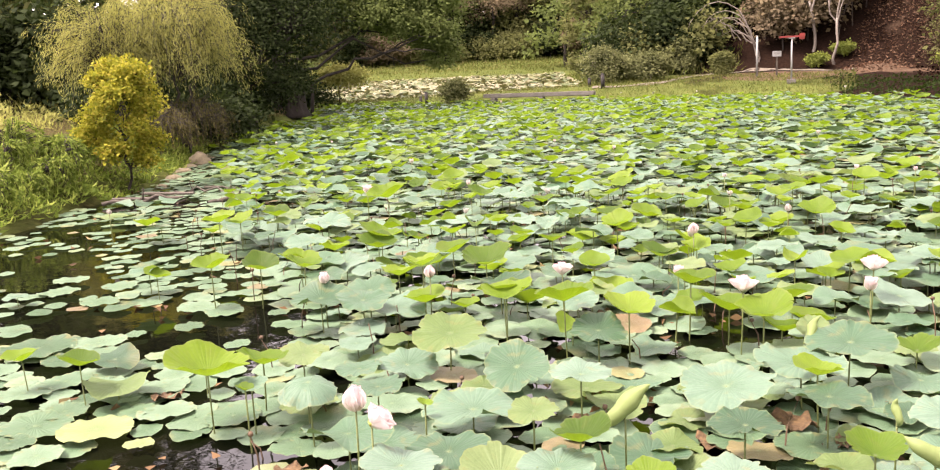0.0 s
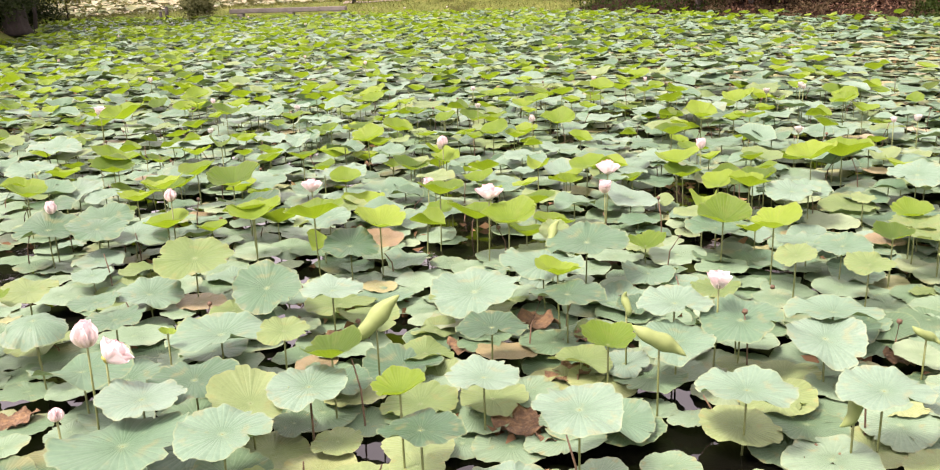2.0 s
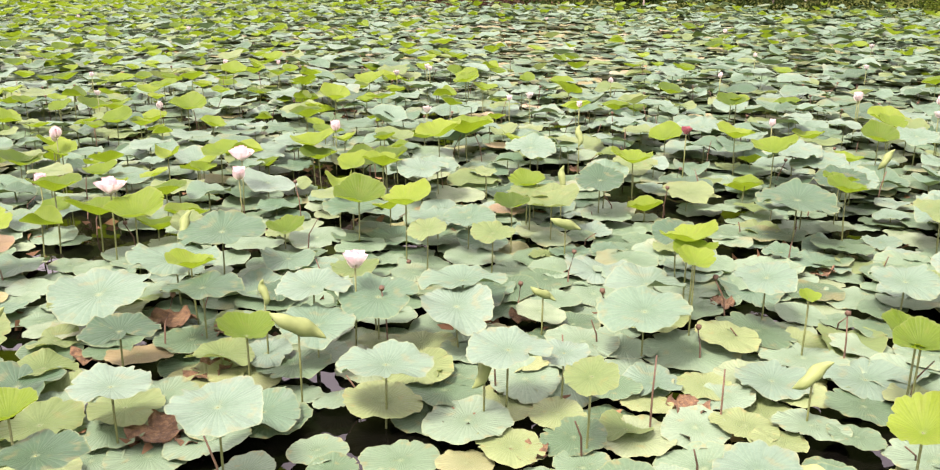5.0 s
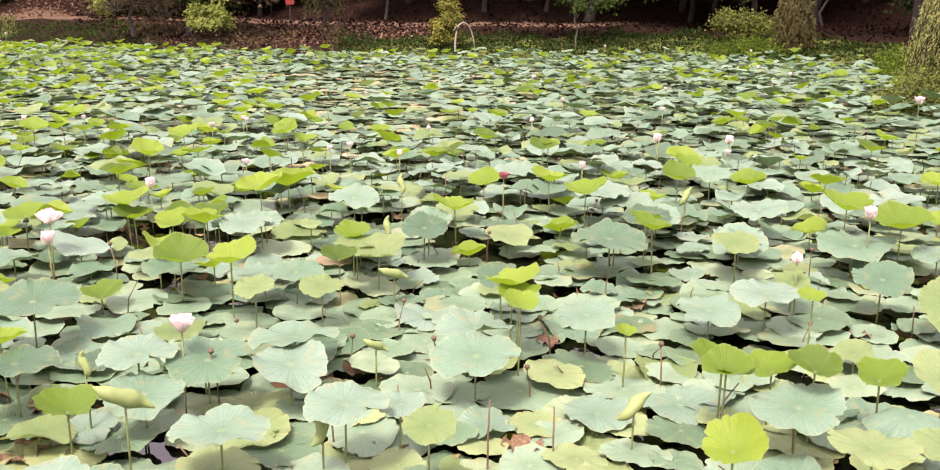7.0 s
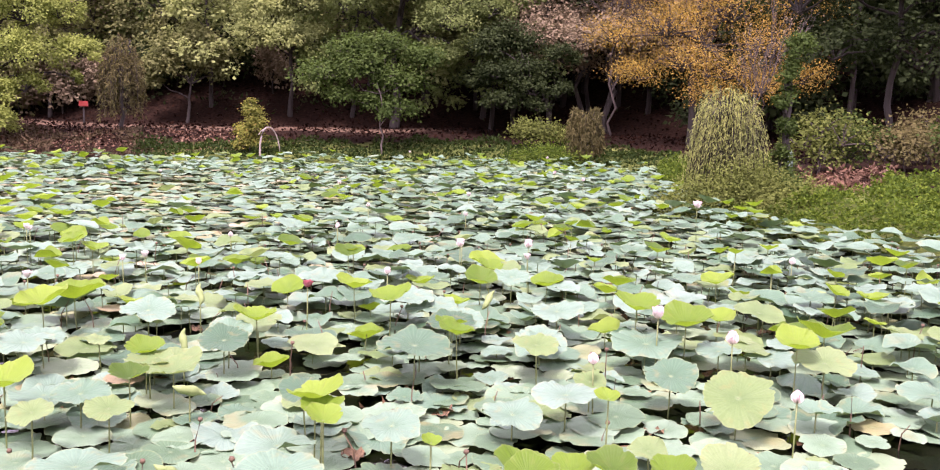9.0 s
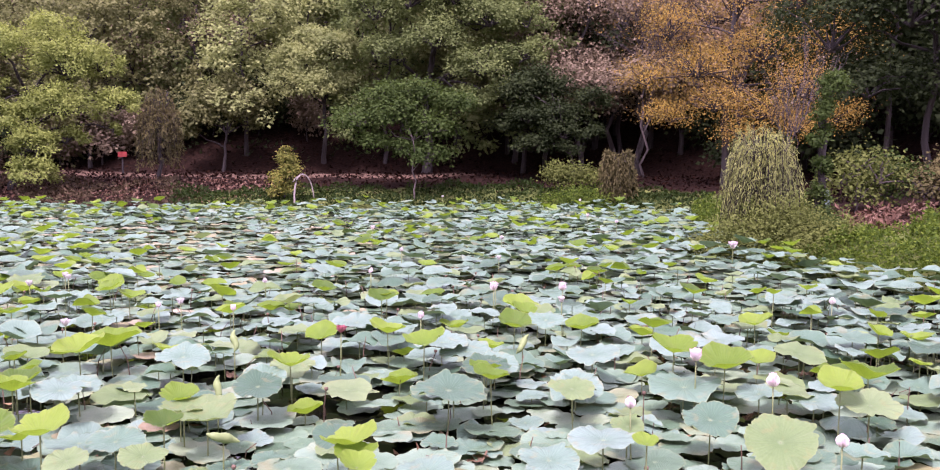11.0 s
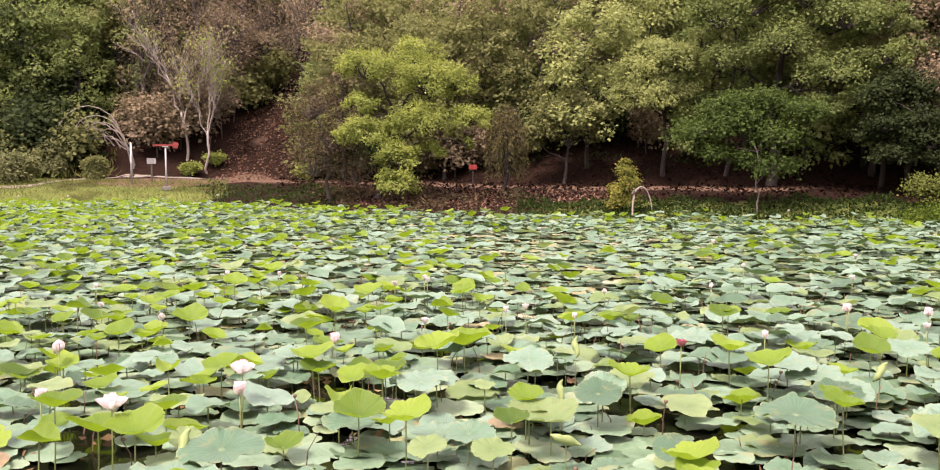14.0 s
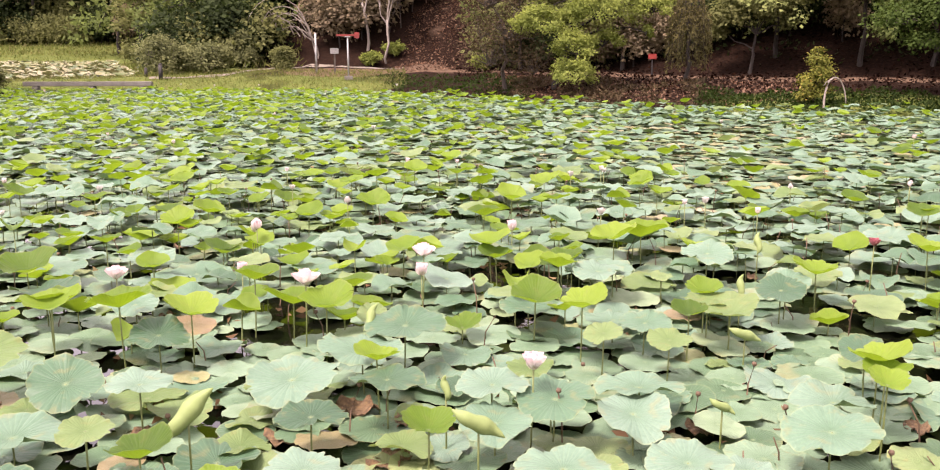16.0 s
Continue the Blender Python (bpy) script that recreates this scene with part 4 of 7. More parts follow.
def grows_high(x, y):
    if open_water(x, y):
        return False
    m, d = left_margin(x, y), math.hypot(x, y)
    share = 0.9 - 0.75 * flat_reach(x, y) - 0.55 * near_reach(x, y)
    if m > -0.4:
        share = 0.03
    share *= 1 - 0.3 * float(smooth_step(d, 9, 14)) * float(smooth_step(math.degrees(math.atan2(x, y)), 0, 12))
    patchy = noise.noise(Vector((x * 0.35, y * 0.35, 9.0)))
    return random.random() < share * (0.72 + 0.7 * patchy) * (0.25 + 0.75 * float(smooth_step(d, 6.0, 9.0)))


def raised_leaves():
    near, far = [], {LEAF_BLUE.name: Soup(), LEAF_PALE.name: Soup(), LEAF_YOUNG.name: Soup()}
    stems = Soup()
    mats = {m.name: m for m in (LEAF_BLUE, LEAF_PALE, LEAF_YOUNG)}
    for group, shapes, mat, swing in ((BROAD_LEAVES, (0, 1, 2, 3, 4, 0, 1, 2, 3, 4, 5), LEAF_BLUE, 0.35), (PALE_LEAVES, (0, 2, 3, 7, 7), LEAF_PALE, 0.35), (OLD_LEAVES, (5,), LEAF_PALE, 0.3),
                                      (YOUNG_LEAVES, CUPS, LEAF_YOUNG, 0.8), (DROOPING_LEAVES, (DROOP,), LEAF_BLUE, 0.3)):
        for x, y, z, r, lean in group:
            near.append((x, y, z, r, random.choice(shapes), mat, lean, toward_eye(x, y) + random.uniform(-swing, swing)))
    chosen = [(row[0], row[1], row[3]) for row in near]
    places = scatter(90000, lambda x, y: 0.215 + 0.05 * noise.noise(Vector((x, y, 1.0))), grows_high, chosen)
    places.sort(key=lambda p: math.hypot(p[0] - 1.2, p[1]))
    for x, y in places:
        az, d = math.degrees(math.atan2(x, y)), math.hypot(x, y)
        yellow = 0.29 - 0.19 * float(smooth_step(az, 8, 40)) + 0.05 * float(smooth_step(d, 12, 30)) * float(smooth_step(-az, -25, 0))
        pick = random.random() - 0.45 * noise.noise(Vector((x * 0.6, y * 0.6, 77.0))) * yellow * 2
        mat = LEAF_YOUNG if pick < yellow else LEAF_PALE if pick < yellow + 0.12 else LEAF_BLUE
        if mat is LEAF_YOUNG:
            q, r, z, tilt = random.choice((8, 9, 10, 8, 9, 10, 7, FOLD)), random.uniform(0.10, 0.19), random.uniform(0.16, 0.40), abs(random.gauss(0, 0.16))
        else:
            q, r, z, tilt = random.choice(FLATS + FLATS + FLATS + (7, DROOP, 8)), random.uniform(0.13, 0.25), 0.06 + 0.28 * random.random() ** 1.6, abs(random.gauss(0, 0.10))
        drift = noise.noise(Vector((x * 0.42, y * 0.42, 31.0)))
        z += 0.12 * float(smooth_step(az, 52, 66)) + max(-0.04, 0.16 * drift) * (1 if d > 6 else 0.5)
        low = near_reach(x, y)
        if (low > 0.3 and random.random() < 0.92) or d < 6.2:
            z, tilt, mat = 0.05 + 0.09 * random.random(), tilt * 0.5, LEAF_PALE if mat is LEAF_YOUNG else mat
            q = random.choice(FLATS)
        z *= 1 - 0.4 * float(smooth_step(az, 20, 32)) * float(smooth_step(-d, -11, -7))
        z = max(0.04, z - 0.14 * float(smooth_step(d, 30, 42)))
        row = (x, y, z, r, q, mat, tilt, random.uniform(0, 6.28))
        if len(near) < 300:
            near.append(row)
            continue
        v, f, uv = BLADES[q][0 if d < 6 else 1 if d < 14 else 2]
        m = tilted(x, y, z, r, tilt, row[7], random.uniform(0, 6.28))
        arr = np.array(m)
        far[mat.name].add(v @ arr[:3, :3].T + arr[:3, 3], f, uv)
        if d < 15:
            sv, sf = bent_stalk(z, (random.uniform(-0.08, 0.08), random.uniform(-0.08, 0.08)), 0.0055, 4, 3)
            stems.add(sv + [x, y, z], sf)
    for row in near:
        lotus_leaf(*row, random.uniform(0, 6.28))
    for name, soup in far.items():
        tagged(mesh_object("lotus_leaves", soup.mesh("lotus_leaves"), mats[name]), LABELS[name].replace("leaf", "leaves", 1), "lotus leaves", kind="stuff")
    tagged(mesh_object("lotus_stalks", stems.mesh("lotus_stalks"), STALK), "thin green lotus stalks rising from the water", "lotus stalks", kind="stuff")


def pad_radius(x, y):
    m = left_margin(x, y)
    return random.uniform(0.10, 0.19) if m > 0 and y < 7 else random.uniform(0.08, 0.165) if m > 0 else random.uniform(0.11, 0.22)


def floating_leaves():
    far, faded = Soup(), Soup()
    meshes = {PAD: [], PAD_PALE: []}
    for v, f, uv in (p[0] for p in PADS):
        for mat in meshes:
            me = build_mesh("floating_leaf", v, f, uv)
            me.materials.append(mat)
            meshes[mat].append(me)

    def keep(x, y):
        if open_water(x, y):
            return random.random() < 0.03
        m = left_margin(x, y)
        if m > 0:
            return noise.noise(Vector((x * 0.9, y * 0.9, 5.0))) > -0.5
        return noise.noise(Vector((x * 0.9, y * 0.9, 15.0))) < 0.34 + 0.1 * float(smooth_step(math.hypot(x, y), 9, 14)) + 0.5 * flat_reach(x, y) + 0.4 * near_reach(x, y)
    chosen = [row[:3] for row in FLOATING + PALE_FLOATING]
    places = scatter(170000, lambda x, y: 0.185 if left_margin(x, y) > 0 else 0.19 - 0.01 * flat_reach(x, y), keep, chosen)
    places.sort(key=lambda p: math.hypot(p[0] - 1.0, p[1]))
    rows = [(x, y, r, 0.035, PAD) for x, y, z, r, lean in FLOATING] + [(x, y, r, 0.045, PAD_PALE) for x, y, z, r, lean in PALE_FLOATING]
    for x, y in places:
        pale = 0.35 if left_margin(x, y) > 0 else 0.12 + 0.35 * near_reach(x, y) * (1 if y < 3.6 else 0.4)
        rows.append((x, y, pad_radius(x, y), random.uniform(0, 0.03) if left_margin(x, y) > 0 else 0.08 * random.random() ** 1.5, PAD_PALE if random.random() < pale else PAD))
    for i, (x, y, r, lift, mat) in enumerate(rows):
        d = math.hypot(x, y)
        tilt = random.uniform(0, 0.03) if left_margin(x, y) > 0 else random.uniform(0, 0.12)
        z = 0.012 + r * tilt + lift
        m = tilted(x, y, z, r, tilt, random.uniform(0, 6.28), random.uniform(0, 6.28))
        if i < 300:
            ob = mesh_object("floating_leaf", random.choice(meshes[mat]), mat)
            ob.matrix_basis = m
            tagged(ob, "round green lotus leaf floating flat on the water" if mat is PAD else "pale yellow-green lotus leaf floating flat on the water", "floating leaf", "floating leaves on the pond")
            continue
        v, f, uv = random.choice(PADS)[0 if d < 5 else 1 if d < 9 else 2]
        arr = np.array(m)
        (faded if random.random() < 0.4 * flat_reach(x, y) ** 0.5 - 0.05 else far).add(v @ arr[:3, :3].T + arr[:3, 3], f, uv)
    tagged(mesh_object("floating_leaves", faded.mesh("floating_leaves"), OLD_LEAF), "faded tan and yellow lotus leaves lying on the water", "floating leaves", kind="stuff")
    tagged(mesh_object("floating_leaves", far.mesh("floating_leaves"), PAD), "round green lotus leaves floating flat on the water", "floating leaves", kind="stuff")


raised_leaves()
floating_leaves()


# rolled young leaves: x, y, half length, height, turn
def rolled_leaf(x, y, half, z, turn, lean):
    root = thing("rolled_lotus_leaf", Matrix.Translation((x, y, 0)), "unopened yellow-green lotus leaf rolled into a spindle on its stalk", "lotus leaf", "rolled lotus leaves")
    u = np.linspace(-1, 1, 15)
    pts = np.stack([u * half, 0.02 * np.sin(u * 3), 0.015 * u], axis=1)
    soup = Soup()
    soup.add(*tube(pts, np.maximum(0.0, 0.27 * half * (1 - np.abs(u) ** 2.2) * (1 + 0.12 * np.sin(u * 7))) + 0.003, 12))
    # the free edge of the roll lies along it as a lip
    lip = np.stack([u * half * 0.95, 0.02 * np.sin(u * 3) - 0.15 * half * (1 - u ** 2), 0.015 * u + 0.09 * half * (1 - u ** 2)], axis=1)
    soup.add(*tube(lip, 0.045 * half * (1 - np.abs(u) ** 3) + 0.002, 6))
    roll = mesh_object("rolled_blade", soup.mesh("rolled_blade"), LEAF_ROLLED, root)
    roll.matrix_basis = Matrix.Translation((0, 0, z)) @ Matrix.Rotation(turn, 4, "Z") @ Matrix.Rotation(-lean, 4, "Y")
    stem = mesh_object("stalk", stalk_mesh(z, 1), STALK, root)
    stem.matrix_basis = Matrix.Translation((0, 0, z - 0.01))


for row in ((-0.2, 4.68, 0.175, 0.46, 0.15, 0.62), (1.19, 4.16, 0.15, 0.45, -0.3, -0.62), (1.92, 3.61, 0.105, 0.30, 0.3, 0.55), (3.26, 2.88, 0.11, 0.30, -0.5, 0.5), (1.15, 4.65, 0.07, 0.46, 0.4, 1.35),
            (1.01, 6.22, 0.11, 0.42, 0.6, 0.7), (3.48, 5.4, 0.12, 0.32, -0.4, -0.5), (3.99, 6.28, 0.10, 0.40, 0.2, 1.2), (5.0, 7.6, 0.11, 0.42, 0.8, 0.9), (6.9, 5.6, 0.11, 0.4, -0.5, 0.8), (2.67, 4.34, 0.08, 0.30, -0.6, -0.7)):
    rolled_leaf(*row)


# ---- lotus flowers ----
def petal_arrays(length, width, cup, curl):
    us, vs = np.linspace(-1, 1, 5), np.linspace(0, 1, 7)
    verts, uv = [], []
    for v in vs:
        wd = width * math.sin(math.pi * min(1.0, 0.08 + 0.92 * v) ** 0.85) ** 0.8 * (1 if v < 0.999 else 0.05)
        for u in us:
            verts.append((u * wd, length * v * (1 - 0.12 * v * curl), cup * (u * u) * wd * 1.6 + length * curl * v * v * 0.5))
            uv.append((u * 0.5 + 0.5, v))
    i = (np.arange(6)[:, None] * 5 + np.arange(4)[None, :]).ravel()
    return np.array(verts), [np.stack([i, i + 1, i + 6, i + 5], axis=1)], np.array(uv)


PETAL_MESHES = []
for ln, wd, cp, cl in ((0.105, 0.041, 0.55, 0.6), (0.095, 0.038, 0.6, 0.9), (0.08, 0.031, 0.7, 1.0)):
    v, f, uv = petal_arrays(ln, wd, cp, cl)
    PETAL_MESHES.append(build_mesh("petal", v, f, uv))
    PETAL_MESHES[-1].materials.append(PETAL)
SEED_MESH = from_bm("seed_head", pole_bm(0.008, 0.019, 0.03, 12, 0.003), SEED, True)


def lotus_flower(x, y, z, size, spread, label="open pale pink lotus flower on a tall stalk", lean=(0.0, 0.0)):
    """spread: 0 a closed bud, 1 wide open."""
    root = thing("lotus_flower", Matrix.Translation((x, y, 0)), label, "lotus flower", "lotus flowers on the pond")
    turn0 = random.uniform(0, 6.28)
    for whorl, (n, rise) in enumerate(((7, 18), (6, 42), (5, 62))):
        for k in range(n):
            p = mesh_object("petal", PETAL_MESHES[whorl], PETAL, root)
            lift = rise * spread + 82 * (1 - spread) + random.uniform(-7, 7)
            size_now = size * 1.12
            p.matrix_basis = Matrix.Translation((0, 0, z)) @ Matrix.Rotation(lean[0], 4, "Y") @ Matrix.Rotation(lean[1], 4, "X") @ Matrix.Rotation(turn0 + (k + 0.5 * whorl) * math.tau / n + random.uniform(-0.1, 0.1), 4, "Z") @ Matrix.Rotation(radians(lift), 4, "X") @ Matrix.Diagonal((size_now, size_now, size_now, 1))
    if spread > 0.4:
        s = mesh_object("seed_head", SEED_MESH, SEED, root)
        s.matrix_basis = Matrix.Translation((0, 0, z)) @ Matrix.Diagonal((size, size, size, 1))
    stem = mesh_object("stalk", stalk_mesh(z, random.randrange(3)), STALK, root)
    stem.matrix_basis = Matrix.Translation((0, 0, z + 0.004))


lotus_flower(-1.54, 4.22, 0.585, 1.2, 0.30, "large white lotus flower with closed cupped petals", lean=(0.0, 0.0))
lotus_flower(-1.44, 4.15, 0.53, 1.1, 0.9, "pink lotus flower leaning away below a white one", lean=(0.75, -0.25))
lotus_flower(-1.58, 3.84, 0.40, 0.55, 0.02, "small pink lotus bud on a stalk")
for row in ((1.67, 4.69, 0.50, 1.0, 0.8), (0.61, 6.64, 0.58, 1.2, 1.0), (1.74, 7.7, 0.48, 1.25, 1.0), (1.58, 7.1, 0.47, 1.0, 0.6), (-0.74, 7.3, 0.56, 1.05, 0.85), (-1.87, 7.41, 0.52, 0.95, 0.3),
            (-2.85, 7.51, 0.45, 0.95, 0.4), (2.98, 8.98, 0.4, 1.0, 0.5), (-3.96, 12.65, 0.52, 1.2, 0.7), (0.4, 9.1, 0.54, 0.95, 0.2), (6.9, 3.75, 0.54, 1.0, 0.6), (6.72, 3.0, 0.5, 0.95, 0.35),
            (5.57, 3.52, 0.47, 0.75, 0.3), (5.79, 2.12, 0.46, 0.75, 0.3), (1.8, 4.75, 0.2, 0.95, 0.8), (8.57, 7.44, 0.52, 1.0, 0.5), (9.26, 6.91, 0.5, 1.0, 0.5), (15.1, 7.6, 0.5, 1.3, 0.7)):
    lotus_flower(*row)


def far_bloom_mesh(spread, seed, mat):
    r0 = np.random.default_rng(seed)
    soup = Soup()
    for whorl, (n, rise) in enumerate(((6, 22), (5, 52))):
        v, f, uv = petal_arrays(0.09 - 0.012 * whorl, 0.033, 0.6, 0.7)
        for k in range(n):
            lift = rise * spread + 80 * (1 - spread) + r0.uniform(-8, 8)
            m = np.array((Matrix.Rotation((k + 0.5 * whorl) * math.tau / n, 4, "Z") @ Matrix.Rotation(radians(lift), 4, "X")).to_3x3())
            soup.add(v @ m.T, f, uv)
    me = soup.mesh("bloom")
    me.materials.append(mat)
    return me


BLOOMS = [far_bloom_mesh(0.75, 1, PETAL_WHITE), far_bloom_mesh(0.35, 2, PETAL_WHITE), far_bloom_mesh(0.6, 3, PETAL)]
RED_BLOOM = far_bloom_mesh(0.9, 4, PETAL_RED)


def far_flower(x, y, z, size, me, mat, label):
    root = thing("lotus_flower", Matrix.Translation((x, y, 0)), label, "lotus flower", "lotus flowers on the pond")
    b = mesh_object("bloom", me, mat, root)
    b.matrix_basis = Matrix.Translation((0, 0, z)) @ Matrix.Rotation(random.uniform(0, 6), 4, "Z") @ Matrix.Diagonal((size, size, size, 1))
    stem = mesh_object("stalk", stalk_mesh(z, random.randrange(3)), STALK, root)
    stem.matrix_basis = Matrix.Translation((0, 0, z + 0.003))


far_flower(5.52, 6.64, 0.56, 0.95, RED_BLOOM, PETAL_RED, "faded red lotus flower among the leaves")
for x, y in ((-2.7, 13.8), (-1.4, 12.9), (0.4, 9.6), (-2.3, 11.4), (-7.4, 11.6), (-7.7, 22.2), (-9.7, 23.5), (-12.8, 27.1), (-2.0, 20.9), (1.1, 13.8), (1.0, 11.9), (1.6, 11.2), (3.7, 13.8), (8.7, 6.5),
             (8.9, 10.1), (8.9, 7.7), (4.3, 9.7), (10.9, 4.2), (5.1, 12.6), (5.4, 12.1), (5.2, 9.4), (5.7, 9.8), (7.5, 10.7), (9.0, 10.2), (11.0, 11.7), (11.5, 9.9)):
    far_flower(x, y, random.uniform(0.36, 0.5), random.uniform(0.75, 1.05), random.choice(BLOOMS), PETAL_WHITE, "small white lotus flower among far leaves")
for x, y in ((6.9, 7.0), (3.0, 14.2), (5.7, 8.7), (5.4, 12.2), (-0.6, 18.0), (17.6, 11.7), (0.2, 7.8), (12.8, 14.5), (14.0, 12.0), (3.5, 20.0), (-4.5, 17.5), (1.8, 25.5), (-8.5, 30.0), (-3.0, 32.5),
             (4.5, 36.0), (-6.0, 40.0), (0.5, 43.0), (2.5, 44.5), (8.2, 40.5), (12.0, 20.0), (-1.0, 47.0), (22.0, 21.5), (23.5, 17.0), (19.0, 13.5)):
    far_flower(x, y, random.uniform(0.4, 0.55), random.uniform(0.8, 1.15), random.choice(BLOOMS), PETAL_WHITE, "small white lotus flower among far leaves")


# ---- withered leaves, dry stems and seed pods ----
def withered_mesh(seed):
    v, f, uv = blade_arrays("pad", 30, FINE[1:], seed)
    r0 = np.random.default_rng(seed)
    ang, rad = np.arctan2(v[:, 1], v[:, 0]), np.hypot(v[:, 0], v[:, 1])
    v[:, 2] = 0.14 * rad ** 2 * np.sin(5 * ang + r0.uniform(0, 6)) + 0.1 * rad ** 2 * np.sin(9 * ang + r0.uniform(0, 6)) + 0.16 * rad + 0.05 * r0.normal(size=len(v)) * rad
    v[:, :2] *= (1 - 0.2 * rad * np.abs(np.sin(2.5 * ang + r0.uniform(0, 6))) + 0.05 * r0.normal(size=len(v)) * rad)[:, None]
    me = build_mesh("withered_leaf", v, f, uv)
    me.materials.append(WITHERED)
    return me


CRISP = [withered_mesh(q) for q in (61, 62, 63)]
wither_spots = [(0.51, 4.16, 0.17), (0.85, 4.70, 0.15), (0.77, 5.49, 0.16), (1.95, 3.22, 0.10), (0.98, 5.2, 0.1), (0.30, 5.15, 0.12), (-0.15, 5.09, 0.13), (1.78, 3.62, 0.11), (2.85, 3.24, 0.13), (-0.45, 5.4, 0.14), (2.7, 4.6, 0.10), (3.3, 5.2, 0.12), (1.5, 5.9, 0.13), (-3.45, 5.75, 0.12), (-2.1, 4.6, 0.11)]
for x, y in scatter(900, lambda x, y: 0.6, lambda x, y: math.hypot(x, y) < 13 and left_margin(x, y) < 0)[:46]:
    wither_spots.append((x, y, random.uniform(0.05, 0.12)))
for x, y, r in wither_spots:
    ob = mesh_object("withered_leaf", random.choice(CRISP), WITHERED)
    ob.matrix_basis = tilted(x, y, 0.045, r, random.uniform(0, 0.3), random.uniform(0, 6.28), random.uniform(0, 6.28))
    tagged(ob, "crumpled brown withered lotus leaf lying on the water", "withered leaf", "withered lotus leaves")

dry, debris = Soup(), Soup()
for x, y in scatter(6000, lambda x, y: 0.3, lambda x, y: math.hypot(x, y) < 16 and left_margin(x, y) < 0.5)[:420]:
    h = random.uniform(0.08, 0.4)
    bend = np.array([random.uniform(-0.1, 0.1), random.uniform(-0.1, 0.1)])
    pts = np.array([(x, y, -0.1), (x + bend[0] * 0.3, y + bend[1] * 0.3, h * 0.6), (x + bend[0], y + bend[1], h)])
    dry.add(*tube(pts, (0.006, 0.005, 0.004), 5))
    if random.random() < 0.3:
        dry.add(*tube([pts[2], pts[2] + [0, 0, 0.012], pts[2] + [0.004, 0, 0.03]], (0.005, 0.017, 0.014), 8))
tagged(mesh_object("dry_stems", dry.mesh("dry_stems"), DRY_STALK), "broken brown lotus stems and seed pods", "dry stems", kind="stuff")
spots = scatter(60000, lambda x, y: 0.12, lambda x, y: math.hypot(x, y) < 26 and (left_margin(x, y) < 0 or random.random() < 0.2) and noise.noise(Vector((x * 0.9, y * 0.9, 21.0))) > 0.1)[:2600]
at = np.array([(x, y, 0.02 + random.uniform(0, 0.03)) for x, y in spots])
ax = np.stack([rng.normal(size=len(at)), rng.normal(size=len(at)), 0.15 * rng.normal(size=len(at))], axis=1)
leaf_cloud(debris, at, ax, 0.1, 0.55, 0.15)
tagged(mesh_object("floating_debris", debris.mesh("floating_debris"), SCRAPS), "dry tan and brown leaf scraps floating between the lotus leaves", "debris", kind="stuff")


# ---- trees and shrubs ----
def curve(p, q, sag=0.0, rows=6, wobble=0.04):
    u = np.linspace(0, 1, rows)[:, None]
    p, q = np.asarray(p, dtype=float), np.asarray(q, dtype=float)
    ln = np.linalg.norm(q - p)
    pts = p + (q - p) * u + rng.normal(size=(rows, 3)) * ln * wobble * np.sin(np.pi * u)
    pts[:, 2] += sag * ln * np.sin(np.pi * u[:, 0])
    return pts


def clump_leaves(soup, lobes, clumps, leaves, size, aspect=0.75, spread=0.3, hang=0.25, twigs=None):
    """Foliage in tufts over the outer part of each lobe (x, y, z, radius, height radius)."""
    total = sum(l[3] ** 2 for l in lobes)
    for x, y, z, r, rz in lobes:
        n = max(4, int(clumps * r * r / total))
        d = unit(rng.normal(size=(n, 3)))
        d[:, 2] = np.where(d[:, 2] < -0.35, -d[:, 2], d[:, 2])
        rad = rng.uniform(0.55, 1.06, n)[:, None]
        mid = np.array([x, y, z]) + d * rad * [r, r, rz]
        if twigs is not None:
            for c in mid[::3]:
                twigs.add(*tube(curve((x, y, z - rz * 0.4), c, 0.05, 4), np.linspace(0.03, 0.006, 4) * max(1.0, r), 4))
        p = np.repeat(mid, leaves, axis=0)
        jit = rng.normal(size=p.shape) * spread * r * [1, 1, 0.75]
        out = np.repeat(d, leaves, axis=0)
        leaf_cloud(soup, p + jit, out * 0.3 + unit(jit) * 0.5 + rng.normal(size=p.shape) * [0.7, 0.7, 0.4] - [0, 0, hang], size, aspect,
                   face=out + unit(jit) * 0.6 + rng.normal(size=p.shape) * 0.4 + [0, 0, 0.55])


def tree(name, base, label, lobes, trunk, bark, leaf_mat, clumps, leaves, size, category="tree", group="", branches=True, aspect=0.75, spread=0.3, hang=0.25, crown="crown", twigs=True):
    """trunk: (top x, y, z, radius below). Lobes are told from the base."""
    root = thing(name, Matrix.Translation(base), label, category, group)
    wood, green = Soup(), Soup()
    top = np.array(trunk[:3])
    pts = curve((0, 0, -0.3), top, 0, 8, 0.025)
    wood.add(*tube(pts, np.linspace(trunk[3], trunk[3] * 0.5, 8) * (1 + 0.35 * np.exp(-np.arange(8) * 1.4)), 9))
    if branches:
        for l in lobes:
            start = pts[min(7, max(4, int(7 * (l[2] - 0.3) / max(0.5, top[2]))))]
            wood.add(*tube(curve(start, l[:3], 0.08, 5, 0.05), np.linspace(trunk[3] * 0.45, trunk[3] * 0.1, 5), 6 if twigs else 4))
    clump_leaves(green, lobes, clumps, leaves, size, aspect, spread, hang, wood if branches and twigs else None)
    mesh_object("trunk", wood.mesh("trunk"), bark, root)
    mesh_object(crown, green.mesh(crown), leaf_mat, root)
    return root


